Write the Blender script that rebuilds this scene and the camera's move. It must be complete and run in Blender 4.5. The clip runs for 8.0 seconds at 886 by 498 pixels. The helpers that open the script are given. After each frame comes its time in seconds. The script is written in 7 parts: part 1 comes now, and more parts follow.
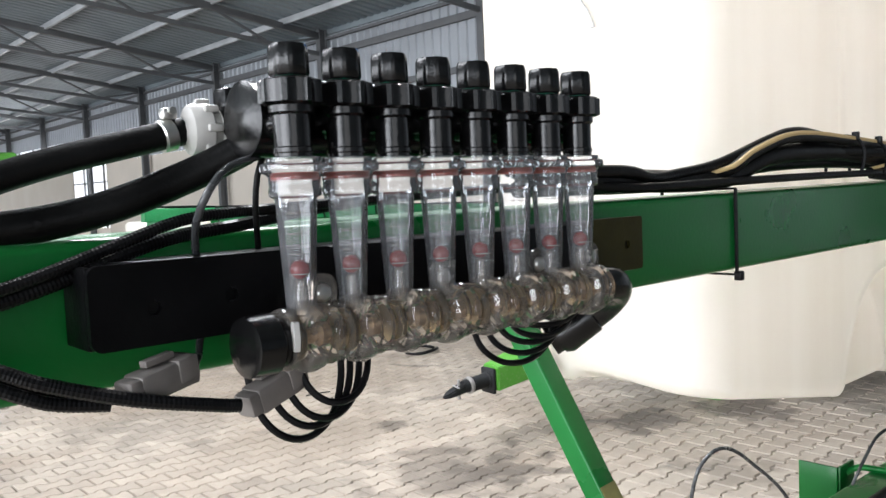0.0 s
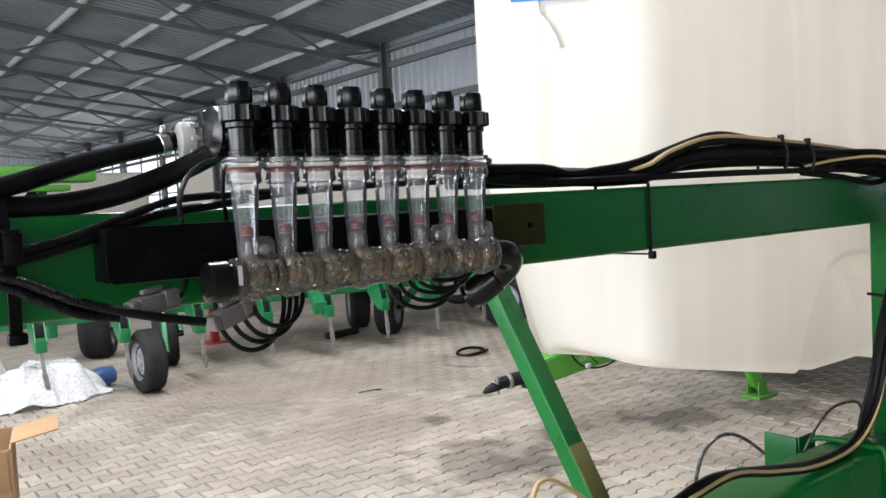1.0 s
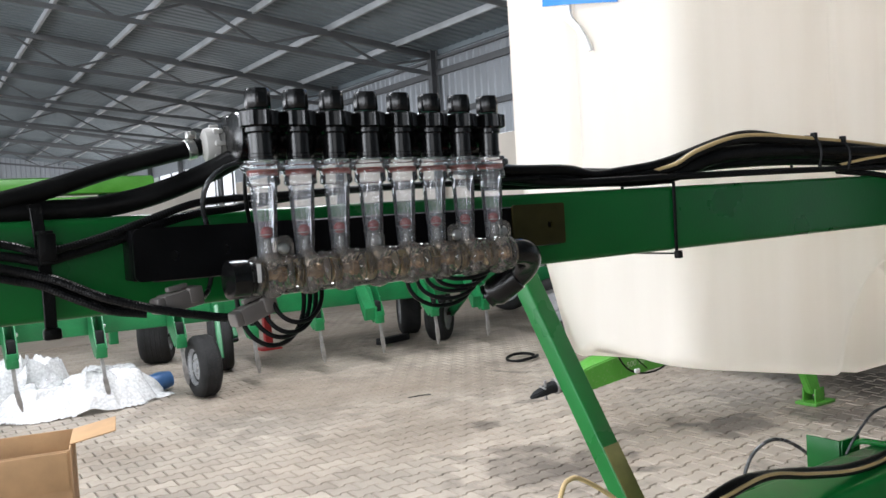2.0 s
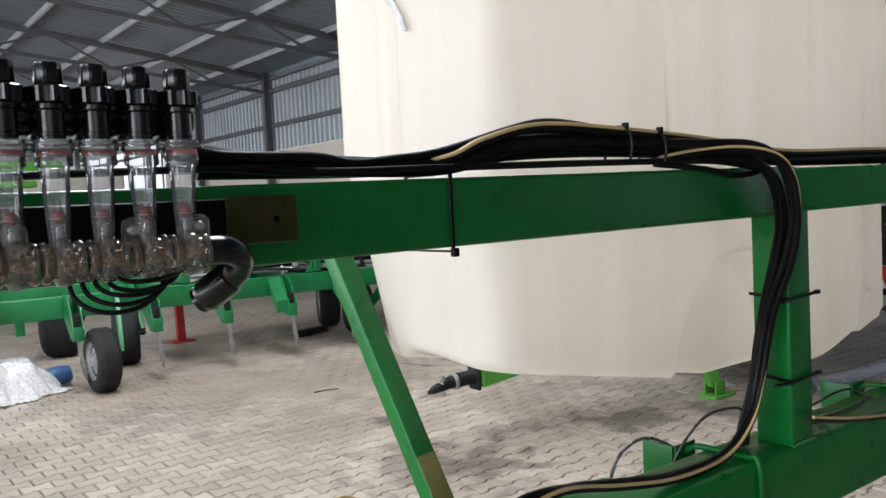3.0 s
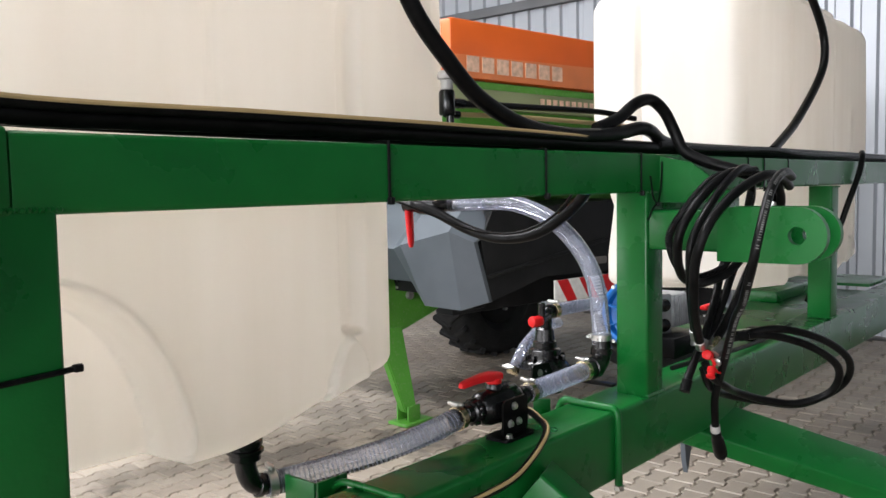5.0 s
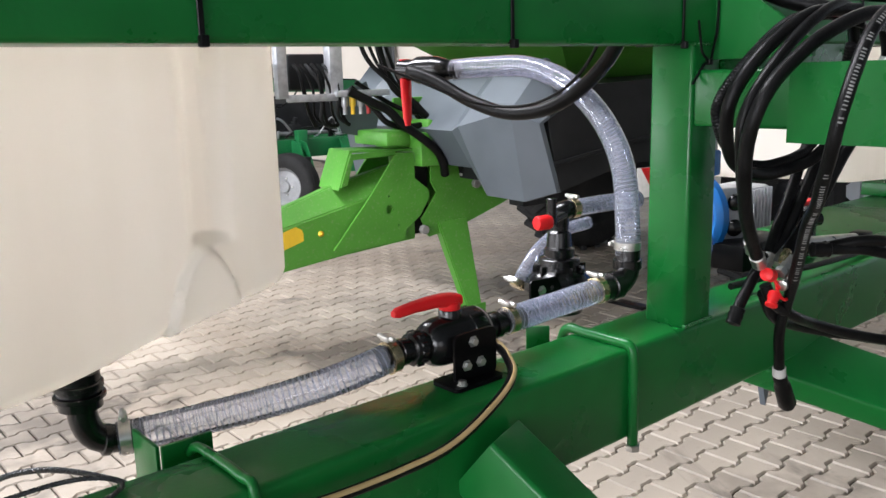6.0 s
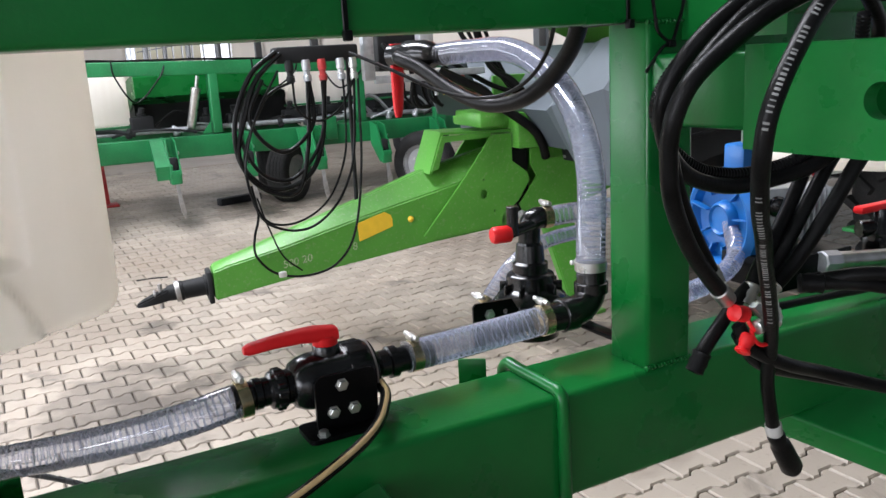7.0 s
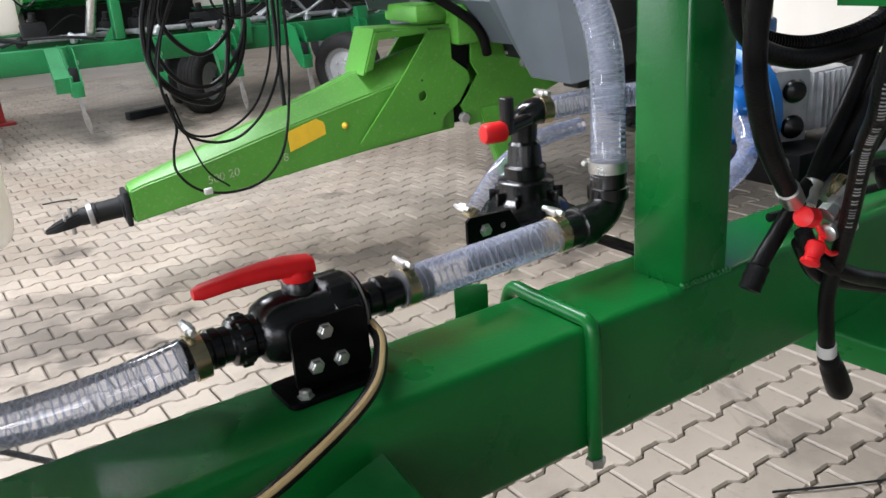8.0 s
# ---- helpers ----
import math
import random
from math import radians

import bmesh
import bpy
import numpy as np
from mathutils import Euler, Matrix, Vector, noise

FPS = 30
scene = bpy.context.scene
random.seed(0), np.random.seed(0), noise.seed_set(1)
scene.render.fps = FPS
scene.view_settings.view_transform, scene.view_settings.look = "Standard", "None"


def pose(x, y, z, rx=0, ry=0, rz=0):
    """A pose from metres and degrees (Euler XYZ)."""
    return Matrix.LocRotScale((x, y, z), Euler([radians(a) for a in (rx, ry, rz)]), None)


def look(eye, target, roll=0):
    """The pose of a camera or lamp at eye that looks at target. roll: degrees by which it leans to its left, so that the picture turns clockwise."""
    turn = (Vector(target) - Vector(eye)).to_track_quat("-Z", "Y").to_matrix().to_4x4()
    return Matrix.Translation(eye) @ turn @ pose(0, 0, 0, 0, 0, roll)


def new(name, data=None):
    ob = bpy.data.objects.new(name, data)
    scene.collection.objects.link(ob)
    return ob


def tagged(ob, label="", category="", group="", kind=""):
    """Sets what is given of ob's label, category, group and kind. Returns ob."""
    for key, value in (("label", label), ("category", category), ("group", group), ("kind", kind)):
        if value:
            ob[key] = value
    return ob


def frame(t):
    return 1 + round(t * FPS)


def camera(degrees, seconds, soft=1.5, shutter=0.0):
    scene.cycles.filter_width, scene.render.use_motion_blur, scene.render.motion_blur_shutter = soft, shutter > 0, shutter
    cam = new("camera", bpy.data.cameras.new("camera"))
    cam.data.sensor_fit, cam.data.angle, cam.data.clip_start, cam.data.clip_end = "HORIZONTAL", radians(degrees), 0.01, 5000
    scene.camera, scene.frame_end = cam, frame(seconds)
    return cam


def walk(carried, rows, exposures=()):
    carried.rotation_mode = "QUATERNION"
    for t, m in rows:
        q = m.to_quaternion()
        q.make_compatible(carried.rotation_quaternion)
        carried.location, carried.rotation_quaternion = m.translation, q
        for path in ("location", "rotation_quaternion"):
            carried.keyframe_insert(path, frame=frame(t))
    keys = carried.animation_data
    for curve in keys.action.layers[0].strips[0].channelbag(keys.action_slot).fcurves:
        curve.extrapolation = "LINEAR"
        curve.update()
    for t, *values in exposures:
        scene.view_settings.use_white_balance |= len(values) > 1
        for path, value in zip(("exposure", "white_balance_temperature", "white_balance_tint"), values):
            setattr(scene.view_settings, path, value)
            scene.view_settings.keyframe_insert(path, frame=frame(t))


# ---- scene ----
cam = camera(56.2, 8.0)
PATH = [
    (0, (0.017, -0.028, 1.686), (1.341, 1.465, 1.549), -2.5),
    (0.5, (-0.079, -0.246, 1.652), (1.182, 1.302, 1.530), -2.1),
    (1, (-0.036, -0.361, 1.654), (1.166, 1.234, 1.545), -2.9),
    (1.2, (-0.005, -0.393, 1.649), (1.164, 1.226, 1.541), -3.4),
    (2.3, (-0.016, -0.412, 1.642), (1.077, 1.261, 1.559), -3.4),
    (2.5, (0.017, -0.403, 1.641), (1.131, 1.256, 1.548), -3.3),
    (3, (0.318, -0.469, 1.629), (1.526, 1.121, 1.513), -2.9),
    (3.5, (0.606, -0.516, 1.622), (1.958, 0.952, 1.489), -2.5),
    (4, (0.952, -0.421, 1.606), (2.423, 0.930, 1.504), -2.5),
    (4.5, (1.339, -0.446, 1.594), (2.850, 0.860, 1.496), -1.6),
    (4.7, (1.520, -0.475, 1.593), (3.037, 0.825, 1.493), -1.3),
    (5.8, (2.314, -0.359, 1.525), (3.675, 1.060, 1.156), -1.4),
    (6, (2.424, -0.331, 1.517), (3.696, 1.158, 1.110), -1.5),
    (6.5, (2.758, -0.377, 1.519), (3.797, 1.272, 1.072), -2.3),
    (7, (2.958, -0.413, 1.535), (3.866, 1.309, 1.078), -3.2),
    (7.5, (3.042, -0.328, 1.515), (3.943, 1.379, 0.990), -4.0),
    (8, (2.999, -0.125, 1.470), (4.024, 1.453, 0.791), -4.1),
]
EXPOSURES = [(0, -0.68, 6250, 12), (0.5, -0.90, 6250, 12), (2.5, -1.0, 6250, 12), (3.5, -1.28, 6350, 12), (4.0, -1.2, 6500, 12), (4.5, -0.93, 6500, 13), (6.0, -0.42, 6350, 15), (6.5, -0.5, 6250, 15), (7.0, -0.6, 6200, 15), (8.0, -0.58, 6250, 14)]
walk(cam, [(t, look(eye, target, roll)) for t, eye, target, roll in PATH], EXPOSURES)
# ---- light ----
world = bpy.data.worlds.new("sky")
scene.world = world
world.use_nodes = True
wn = world.node_tree
sky = wn.nodes.new("ShaderNodeTexSky")
sky.sky_type, sky.sun_disc = "NISHITA", False
sky.sun_elevation, sky.sun_rotation = radians(60), radians(67)
wn.nodes["Background"].inputs[1].default_value = 0.14
wn.links.new(sky.outputs[0], wn.nodes["Background"].inputs[0])


def lamp(name, kind, m, power, size=None, color=(1, 1, 1)):
    data = bpy.data.lights.new(name, kind)
    data.energy, data.color = power, color
    if kind == "AREA":
        data.shape, data.size, data.size_y = "RECTANGLE", *size
    else:
        data.angle = radians(0.6)
    ob = new(name, data)
    ob.matrix_world = m
    return ob


lamp("sun", "SUN", look((14, 6, 26), (0, 0, 0)), 2.5, color=(1.0, 0.95, 0.87))
# daylight of the far glazing and of the open side out of view; the rooflights and the gate are unseen, added as fill
lamp("open_side_daylight", "AREA", look((-11.8, 15.0, 2.5), (0, 15.0, 2.3)), 7300, (50, 4.4), (0.96, 0.985, 1.0))
# second lamp on the same side, added to brighten the near end
lamp("open_side_daylight", "AREA", look((-11.7, -1.5, 2.5), (0, -1.5, 2.3)), 1100, (8, 4.4), (0.96, 0.985, 1.0))
# two unseen roof lamps, added to brighten the floor and left-hand faces
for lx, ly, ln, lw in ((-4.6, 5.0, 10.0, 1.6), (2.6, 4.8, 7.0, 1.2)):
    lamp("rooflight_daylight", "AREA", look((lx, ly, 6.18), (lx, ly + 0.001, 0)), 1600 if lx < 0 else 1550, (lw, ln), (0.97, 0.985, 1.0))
# unseen lamp behind the camera, added to brighten the fronts of things
lamp("gate_daylight", "AREA", look((-4.0, -9.7, 2.2), (-4.0, 0, 2.0)), 260, (7, 4.0), (1.0, 0.985, 0.96))
lamp("far_glazing_daylight", "AREA", look((11.6, 41.3, 2.6), (0, 41.3, 2.6)), 2200, (21, 3.4), (1, 1, 1))

# ---- materials ----


def mat(name, color, rough=0.5, metal=0.0, vary=0.12, scale=8.0, fine=90.0, bump=0.02, tint=None, spots=0.0, spec=0.5, sss=0.0, coat=0.0, objvary=0.0):
    """A painted, moulded or cast surface: colour that drifts at two scales, uneven gloss and fine relief."""
    m = bpy.data.materials.new(name)
    m.use_nodes = True
    nt, b = m.node_tree, m.node_tree.nodes["Principled BSDF"]
    tc = nt.nodes.new("ShaderNodeTexCoord")
    n1, n2 = nt.nodes.new("ShaderNodeTexNoise"), nt.nodes.new("ShaderNodeTexNoise")
    n1.inputs["Scale"].default_value, n1.inputs["Detail"].default_value = scale, 6
    n2.inputs["Scale"].default_value, n2.inputs["Detail"].default_value = fine, 4
    for n in (n1, n2):
        nt.links.new(tc.outputs["Object"], n.inputs["Vector"])
    dark = tuple(c * (1 - vary) for c in color)
    light = tint or tuple(min(1.0, c * (1 + vary) + 0.01 * vary) for c in color)
    r1 = nt.nodes.new("ShaderNodeValToRGB")
    r1.color_ramp.elements[0].position, r1.color_ramp.elements[1].position = 0.3, 0.7
    r1.color_ramp.elements[0].color, r1.color_ramp.elements[1].color = (*dark, 1), (*light, 1)
    nt.links.new(n1.outputs["Fac"], r1.inputs[0])
    out = r1.outputs[0]
    if spots:
        r2 = nt.nodes.new("ShaderNodeValToRGB")
        r2.color_ramp.elements[0].position, r2.color_ramp.elements[1].position = 0.56, 0.72
        r2.color_ramp.elements[0].color, r2.color_ramp.elements[1].color = (0, 0, 0, 1), (spots, spots, spots, 1)
        nt.links.new(n2.outputs["Fac"], r2.inputs[0])
        mx = nt.nodes.new("ShaderNodeMix")
        mx.data_type = "RGBA"
        nt.links.new(r2.outputs[0], mx.inputs[0])
        nt.links.new(out, mx.inputs[6])
        mx.inputs[7].default_value = (0.30, 0.27, 0.22, 1)
        out = mx.outputs[2]
    if objvary:
        oi, hs = nt.nodes.new("ShaderNodeObjectInfo"), nt.nodes.new("ShaderNodeHueSaturation")
        mr = nt.nodes.new("ShaderNodeMapRange")
        mr.inputs[3].default_value, mr.inputs[4].default_value = 1 - objvary, 1 + objvary
        nt.links.new(oi.outputs["Random"], mr.inputs[0])
        nt.links.new(mr.outputs[0], hs.inputs["Value"])
        nt.links.new(out, hs.inputs["Color"])
        out = hs.outputs[0]
    nt.links.new(out, b.inputs["Base Color"])
    mr = nt.nodes.new("ShaderNodeMapRange")
    mr.inputs[3].default_value, mr.inputs[4].default_value = max(0.03, rough - 0.1), min(1, rough + 0.12)
    nt.links.new(n1.outputs["Fac"], mr.inputs[0])
    nt.links.new(mr.outputs[0], b.inputs["Roughness"])
    b.inputs["Metallic"].default_value = metal
    b.inputs["Specular IOR Level"].default_value = spec
    b.inputs["Coat Weight"].default_value = coat
    if sss:
        b.inputs["Subsurface Weight"].default_value = sss
        b.inputs["Subsurface Radius"].default_value = (0.06, 0.05, 0.04)
    if bump:
        bp = nt.nodes.new("ShaderNodeBump")
        bp.inputs["Strength"].default_value, bp.inputs["Distance"].default_value = bump * 10, 0.002
        nt.links.new(n2.outputs["Fac"], bp.inputs["Height"])
        nt.links.new(bp.outputs[0], b.inputs["Normal"])
    return m


def clear(name, tint, body, gloss=0.06, haze=0.18, ior=1.45):
    """Thin clear plastic: mostly see-through, a little milky, with a sharp reflection that grows towards grazing angles."""
    m = bpy.data.materials.new(name)
    m.use_nodes = True
    nt = m.node_tree
    nt.nodes.remove(nt.nodes["Principled BSDF"])
    tr, df, gl = (nt.nodes.new("ShaderNodeBsdf" + k) for k in ("Transparent", "Diffuse", "Glossy"))
    tr.inputs[0].default_value, df.inputs[0].default_value = (*tint, 1), (*body, 1)
    gl.inputs["Roughness"].default_value = gloss
    tc, ns, rp = nt.nodes.new("ShaderNodeTexCoord"), nt.nodes.new("ShaderNodeTexNoise"), nt.nodes.new("ShaderNodeMapRange")
    ns.inputs["Scale"].default_value = 40
    rp.inputs[3].default_value, rp.inputs[4].default_value = haze * 0.5, haze * 1.5
    nt.links.new(tc.outputs["Object"], ns.inputs["Vector"])
    nt.links.new(ns.outputs["Fac"], rp.inputs[0])
    m1, m2, fr = nt.nodes.new("ShaderNodeMixShader"), nt.nodes.new("ShaderNodeMixShader"), nt.nodes.new("ShaderNodeFresnel")
    fr.inputs["IOR"].default_value = ior
    nt.links.new(rp.outputs[0], m1.inputs[0])
    nt.links.new(tr.outputs[0], m1.inputs[1])
    nt.links.new(df.outputs[0], m1.inputs[2])
    nt.links.new(fr.outputs[0], m2.inputs[0])
    nt.links.new(m1.outputs[0], m2.inputs[1])
    nt.links.new(gl.outputs[0], m2.inputs[2])
    nt.links.new(m2.outputs[0], nt.nodes["Material Output"].inputs[0])
    return m


GREEN = mat("green_gloss_paint", (0.003, 0.120, 0.020), 0.28, vary=0.16, scale=5, fine=160, bump=0.012, spec=0.30)
GREEN_FAR = mat("green_machine_paint", (0.004, 0.135, 0.038), 0.42, vary=0.25, scale=4, spots=0.15)
BANDGREEN = mat("olive_green_paint", (0.20, 0.235, 0.12), 0.5, vary=0.1, scale=3)
LIME = mat("light_green_paint", (0.06, 0.235, 0.022), 0.42, vary=0.14, scale=4, fine=60, spots=0.25)
BLACK = mat("black_plastic", (0.003, 0.003, 0.0032), 0.2, vary=0.25, scale=30, fine=300, bump=0.01, spec=0.42)
BLACKSTEEL = mat("black_painted_steel", (0.0022, 0.0022, 0.0026), 0.32, vary=0.2, scale=12, fine=200, bump=0.02, spec=0.08)
RUBBER = mat("black_hose_rubber", (0.003, 0.003, 0.003), 0.34, vary=0.3, scale=20, fine=260, bump=0.03, spec=0.12)
LOOM = mat("black_cable_loom", (0.0035, 0.0035, 0.004), 0.33, vary=0.3, scale=30, spec=0.14)
TYRE = mat("tyre_rubber", (0.013, 0.013, 0.013), 0.75, vary=0.3, scale=9, fine=80, bump=0.05, spots=0.06, spec=0.25)
TAN = mat("tan_hose_stripe", (0.50, 0.36, 0.17), 0.5, vary=0.1, scale=14)
RED = mat("red_plastic", (0.62, 0.010, 0.012), 0.42, vary=0.12, scale=18, fine=220, bump=0.02, spec=0.3)
REDSTEEL = mat("red_painted_steel", (0.36, 0.02, 0.02), 0.5, vary=0.2, scale=12, spots=0.2)
STEEL = mat("galvanised_steel", (0.52, 0.52, 0.50), 0.3, metal=0.95, vary=0.2, scale=25, fine=200, bump=0.02)
BRASS = mat("yellow_passivated_clamp", (0.46, 0.38, 0.23), 0.25, metal=0.95, vary=0.25, scale=30, fine=200)
GREYPLASTIC = mat("grey_connector_plastic", (0.16, 0.145, 0.135), 0.5, vary=0.1, scale=25)
WHITEPLASTIC = mat("white_fitting_plastic", (0.42, 0.41, 0.39), 0.4, vary=0.1, scale=30)
ORANGERING = mat("orange_seal", (0.42, 0.05, 0.02), 0.45, vary=0.1)
TEAL = mat("green_seal", (0.0, 0.30, 0.16), 0.4, vary=0.1)
BRONZE = mat("brown_bore", (0.26, 0.17, 0.09), 0.25, metal=0.6, vary=0.3, scale=90)
BALL = mat("dark_red_float", (0.15, 0.002, 0.003), 0.12, vary=0.1, scale=60)
BLUE = mat("blue_plastic", (0.004, 0.115, 0.38), 0.35, vary=0.1, scale=12)
BLUETAG = mat("blue_film", (0.025, 0.22, 0.62), 0.35, vary=0.1, scale=14)
DUSKY = mat("dusky_painted_steel", (0.030, 0.027, 0.007), 0.4, vary=0.2, scale=25, spec=0.12)
OLIVE = mat("olive_patch", (0.16, 0.15, 0.045), 0.5, vary=0.2, scale=25)
ORANGE = mat("orange_paint", (0.60, 0.10, 0.010), 0.42, vary=0.08, scale=3)
ORANGEPALE = mat("pale_orange_paint", (0.66, 0.19, 0.06), 0.45, vary=0.1, scale=5)
SLATE = mat("slate_grey_paint", (0.07, 0.083, 0.097), 0.5, vary=0.12, scale=4)
RIM = mat("pale_rim_paint", (0.26, 0.265, 0.27), 0.5, vary=0.2, scale=9, spots=0.3)
DARK = mat("dark_chassis_paint", (0.012, 0.0125, 0.013), 0.55, vary=0.3, scale=5, spec=0.15)
YELLOW = mat("yellow_sticker", (0.78, 0.50, 0.025), 0.45, vary=0.08, scale=20)
CHALK = mat("faded_chalk", (0.30, 0.38, 0.22), 0.9, vary=0.5, scale=90)
HOSEPRINT = mat("worn_hose_print", (0.17, 0.17, 0.165), 0.6, vary=0.35, scale=60)
FADEDPRINT = mat("faded_pale_print", (0.66, 0.44, 0.32), 0.55, vary=0.25, scale=30)
WHITEPAINT = mat("white_print", (0.72, 0.72, 0.70), 0.5, vary=0.1, scale=30)
CARD = mat("cardboard", (0.36, 0.22, 0.11), 0.8, vary=0.1, scale=10, fine=60)
FILM = clear("white_plastic_film", (0.90, 0.91, 0.92), (0.84, 0.84, 0.84), 0.22, 0.70, 1.35)
CONDUIT = mat("grey_conduit", (0.04, 0.042, 0.045), 0.25, vary=0.2, scale=30)
GREYALU = mat("cast_aluminium", (0.42, 0.43, 0.45), 0.45, metal=0.7, vary=0.2, scale=30)
WEARSTEEL = mat("worn_tine_steel", (0.30, 0.29, 0.28), 0.4, metal=0.5, vary=0.25, scale=20)
TRUSS = mat("grey_primer_steel", (0.12, 0.125, 0.13), 0.6, vary=0.15, scale=2)
PURLIN = mat("zinc_purlin", (0.50, 0.52, 0.54), 0.5, metal=0.3, vary=0.15, scale=2)
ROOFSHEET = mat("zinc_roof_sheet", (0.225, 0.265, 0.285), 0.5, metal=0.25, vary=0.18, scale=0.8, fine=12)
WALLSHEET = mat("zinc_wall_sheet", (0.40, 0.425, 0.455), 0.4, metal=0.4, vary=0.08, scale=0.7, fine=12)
PLASTER = mat("beige_plaster", (0.78, 0.71, 0.62), 0.85, vary=0.06, scale=0.8, fine=20)
MORTAR = mat("sandy_joint", (0.055, 0.047, 0.038), 0.9, vary=0.25, scale=3, fine=120, bump=0.06)
CLEAR = clear("clear_sight_plastic", (0.965, 0.972, 0.985), (0.92, 0.95, 1.0), 0.03, 0.085, 1.5)
SMOKED = clear("clear_brownish_plastic", (0.93, 0.90, 0.86), (0.72, 0.66, 0.60), 0.04, 0.10, 1.5)
PVC = clear("clear_pvc_hose", (0.93, 0.945, 0.985), (0.80, 0.83, 0.96), 0.07, 0.15)
SPIRAL = clear("hose_spiral", (0.88, 0.90, 0.96), (0.76, 0.80, 0.96), 0.3, 0.22, 1.1)

DAYHAZE = bpy.data.materials.new("hazy_daylight")
DAYHAZE.use_nodes = True
DAYHAZE.node_tree.nodes["Principled BSDF"].inputs["Base Color"].default_value = (0.8, 0.8, 0.8, 1)
DAYHAZE.node_tree.nodes["Principled BSDF"].inputs["Emission Color"].default_value = (0.97, 0.985, 1, 1)
DAYHAZE.node_tree.nodes["Principled BSDF"].inputs["Emission Strength"].default_value = 2.6


def paver_material():
    m = mat("concrete_paver", (0.312, 0.268, 0.218), 0.52, vary=0.16, scale=1.3, fine=150, bump=0.05, objvary=0.08)
    nt, b = m.node_tree, m.node_tree.nodes["Principled BSDF"]
    out = b.inputs["Base Color"].links[0].from_socket
    geo = nt.nodes.new("ShaderNodeNewGeometry")
    isl = nt.nodes.new("ShaderNodeMapRange")
    isl.inputs[3].default_value, isl.inputs[4].default_value = 0.84, 1.12
    nt.links.new(geo.outputs["Random Per Island"], isl.inputs[0])
    hs = nt.nodes.new("ShaderNodeHueSaturation")
    nt.links.new(isl.outputs[0], hs.inputs["Value"])
    nt.links.new(out, hs.inputs["Color"])
    out = hs.outputs[0]

    def stain(scale, lo, hi, most, color, warp=0.0):
        """Dirt by place in the yard: broad trodden dirt, oil drips, rusty and sandy patches."""
        nonlocal out
        st, rp, mx = nt.nodes.new("ShaderNodeTexNoise"), nt.nodes.new("ShaderNodeValToRGB"), nt.nodes.new("ShaderNodeMix")
        st.inputs["Scale"].default_value, st.inputs["Detail"].default_value = scale, 8
        st.inputs["Roughness"].default_value, st.inputs["Distortion"].default_value = 0.62, warp
        nt.links.new(geo.outputs["Position"], st.inputs["Vector"])
        rp.color_ramp.elements[0].position, rp.color_ramp.elements[1].position = lo, hi
        rp.color_ramp.elements[0].color, rp.color_ramp.elements[1].color = (0, 0, 0, 1), (most, most, most, 1)
        nt.links.new(st.outputs["Fac"], rp.inputs[0])
        mx.data_type = "RGBA"
        nt.links.new(rp.outputs[0], mx.inputs[0])
        nt.links.new(out, mx.inputs[6])
        mx.inputs[7].default_value = (*color, 1)
        out = mx.outputs[2]

    stain(0.45, 0.44, 0.66, 0.70, (0.20, 0.155, 0.115), 0.6)
    stain(1.7, 0.56, 0.70, 0.55, (0.15, 0.125, 0.10), 0.4)
    stain(1.1, 0.62, 0.70, 0.80, (0.075, 0.065, 0.055), 0.8)
    stain(26.0, 0.60, 0.74, 0.45, (0.14, 0.12, 0.10))
    # oil drips below machines that have stood in the yard
    ns = nt.nodes.new("ShaderNodeTexNoise")
    ns.inputs["Scale"].default_value, ns.inputs["Detail"].default_value = 5.0, 8
    nt.links.new(geo.outputs["Position"], ns.inputs["Vector"])
    for cx, cy, rad, dark in ((4.92, 3.44, 0.36, 0.9), (5.62, 3.02, 0.40, 0.9), (3.30, 3.60, 0.60, 0.65), (3.65, 4.72, 0.14, 0.9), (4.35, 2.45, 0.35, 0.5), (5.1, 1.05, 0.16, 0.4), (3.52, 3.45, 0.34, 0.7), (2.5, 6.0, 0.7, 0.4), (5.6, 8.9, 0.9, 0.5)):
        dist, ad, rp, mx = nt.nodes.new("ShaderNodeVectorMath"), nt.nodes.new("ShaderNodeMath"), nt.nodes.new("ShaderNodeMapRange"), nt.nodes.new("ShaderNodeMix")
        dist.operation, dist.inputs[1].default_value = "DISTANCE", (cx, cy, 0)
        nt.links.new(geo.outputs["Position"], dist.inputs[0])
        ad.operation, ad.inputs[2].default_value = "MULTIPLY_ADD", -rad * 1.9
        ad.inputs[1].default_value = rad * 3.8
        nt.links.new(ns.outputs["Fac"], ad.inputs[0])
        sm = nt.nodes.new("ShaderNodeMath")
        nt.links.new(dist.outputs["Value"], sm.inputs[0])
        nt.links.new(ad.outputs[0], sm.inputs[1])
        rp.inputs[1].default_value, rp.inputs[2].default_value = rad * 0.45, rad
        rp.inputs[3].default_value, rp.inputs[4].default_value = dark * 0.8, 0.0
        nt.links.new(sm.outputs[0], rp.inputs[0])
        mx.data_type = "RGBA"
        nt.links.new(rp.outputs[0], mx.inputs[0])
        nt.links.new(out, mx.inputs[6])
        mx.inputs[7].default_value = (0.075, 0.062, 0.05, 1)
        out = mx.outputs[2]
    nt.links.new(out, b.inputs["Base Color"])
    return m


PAVER = paver_material()


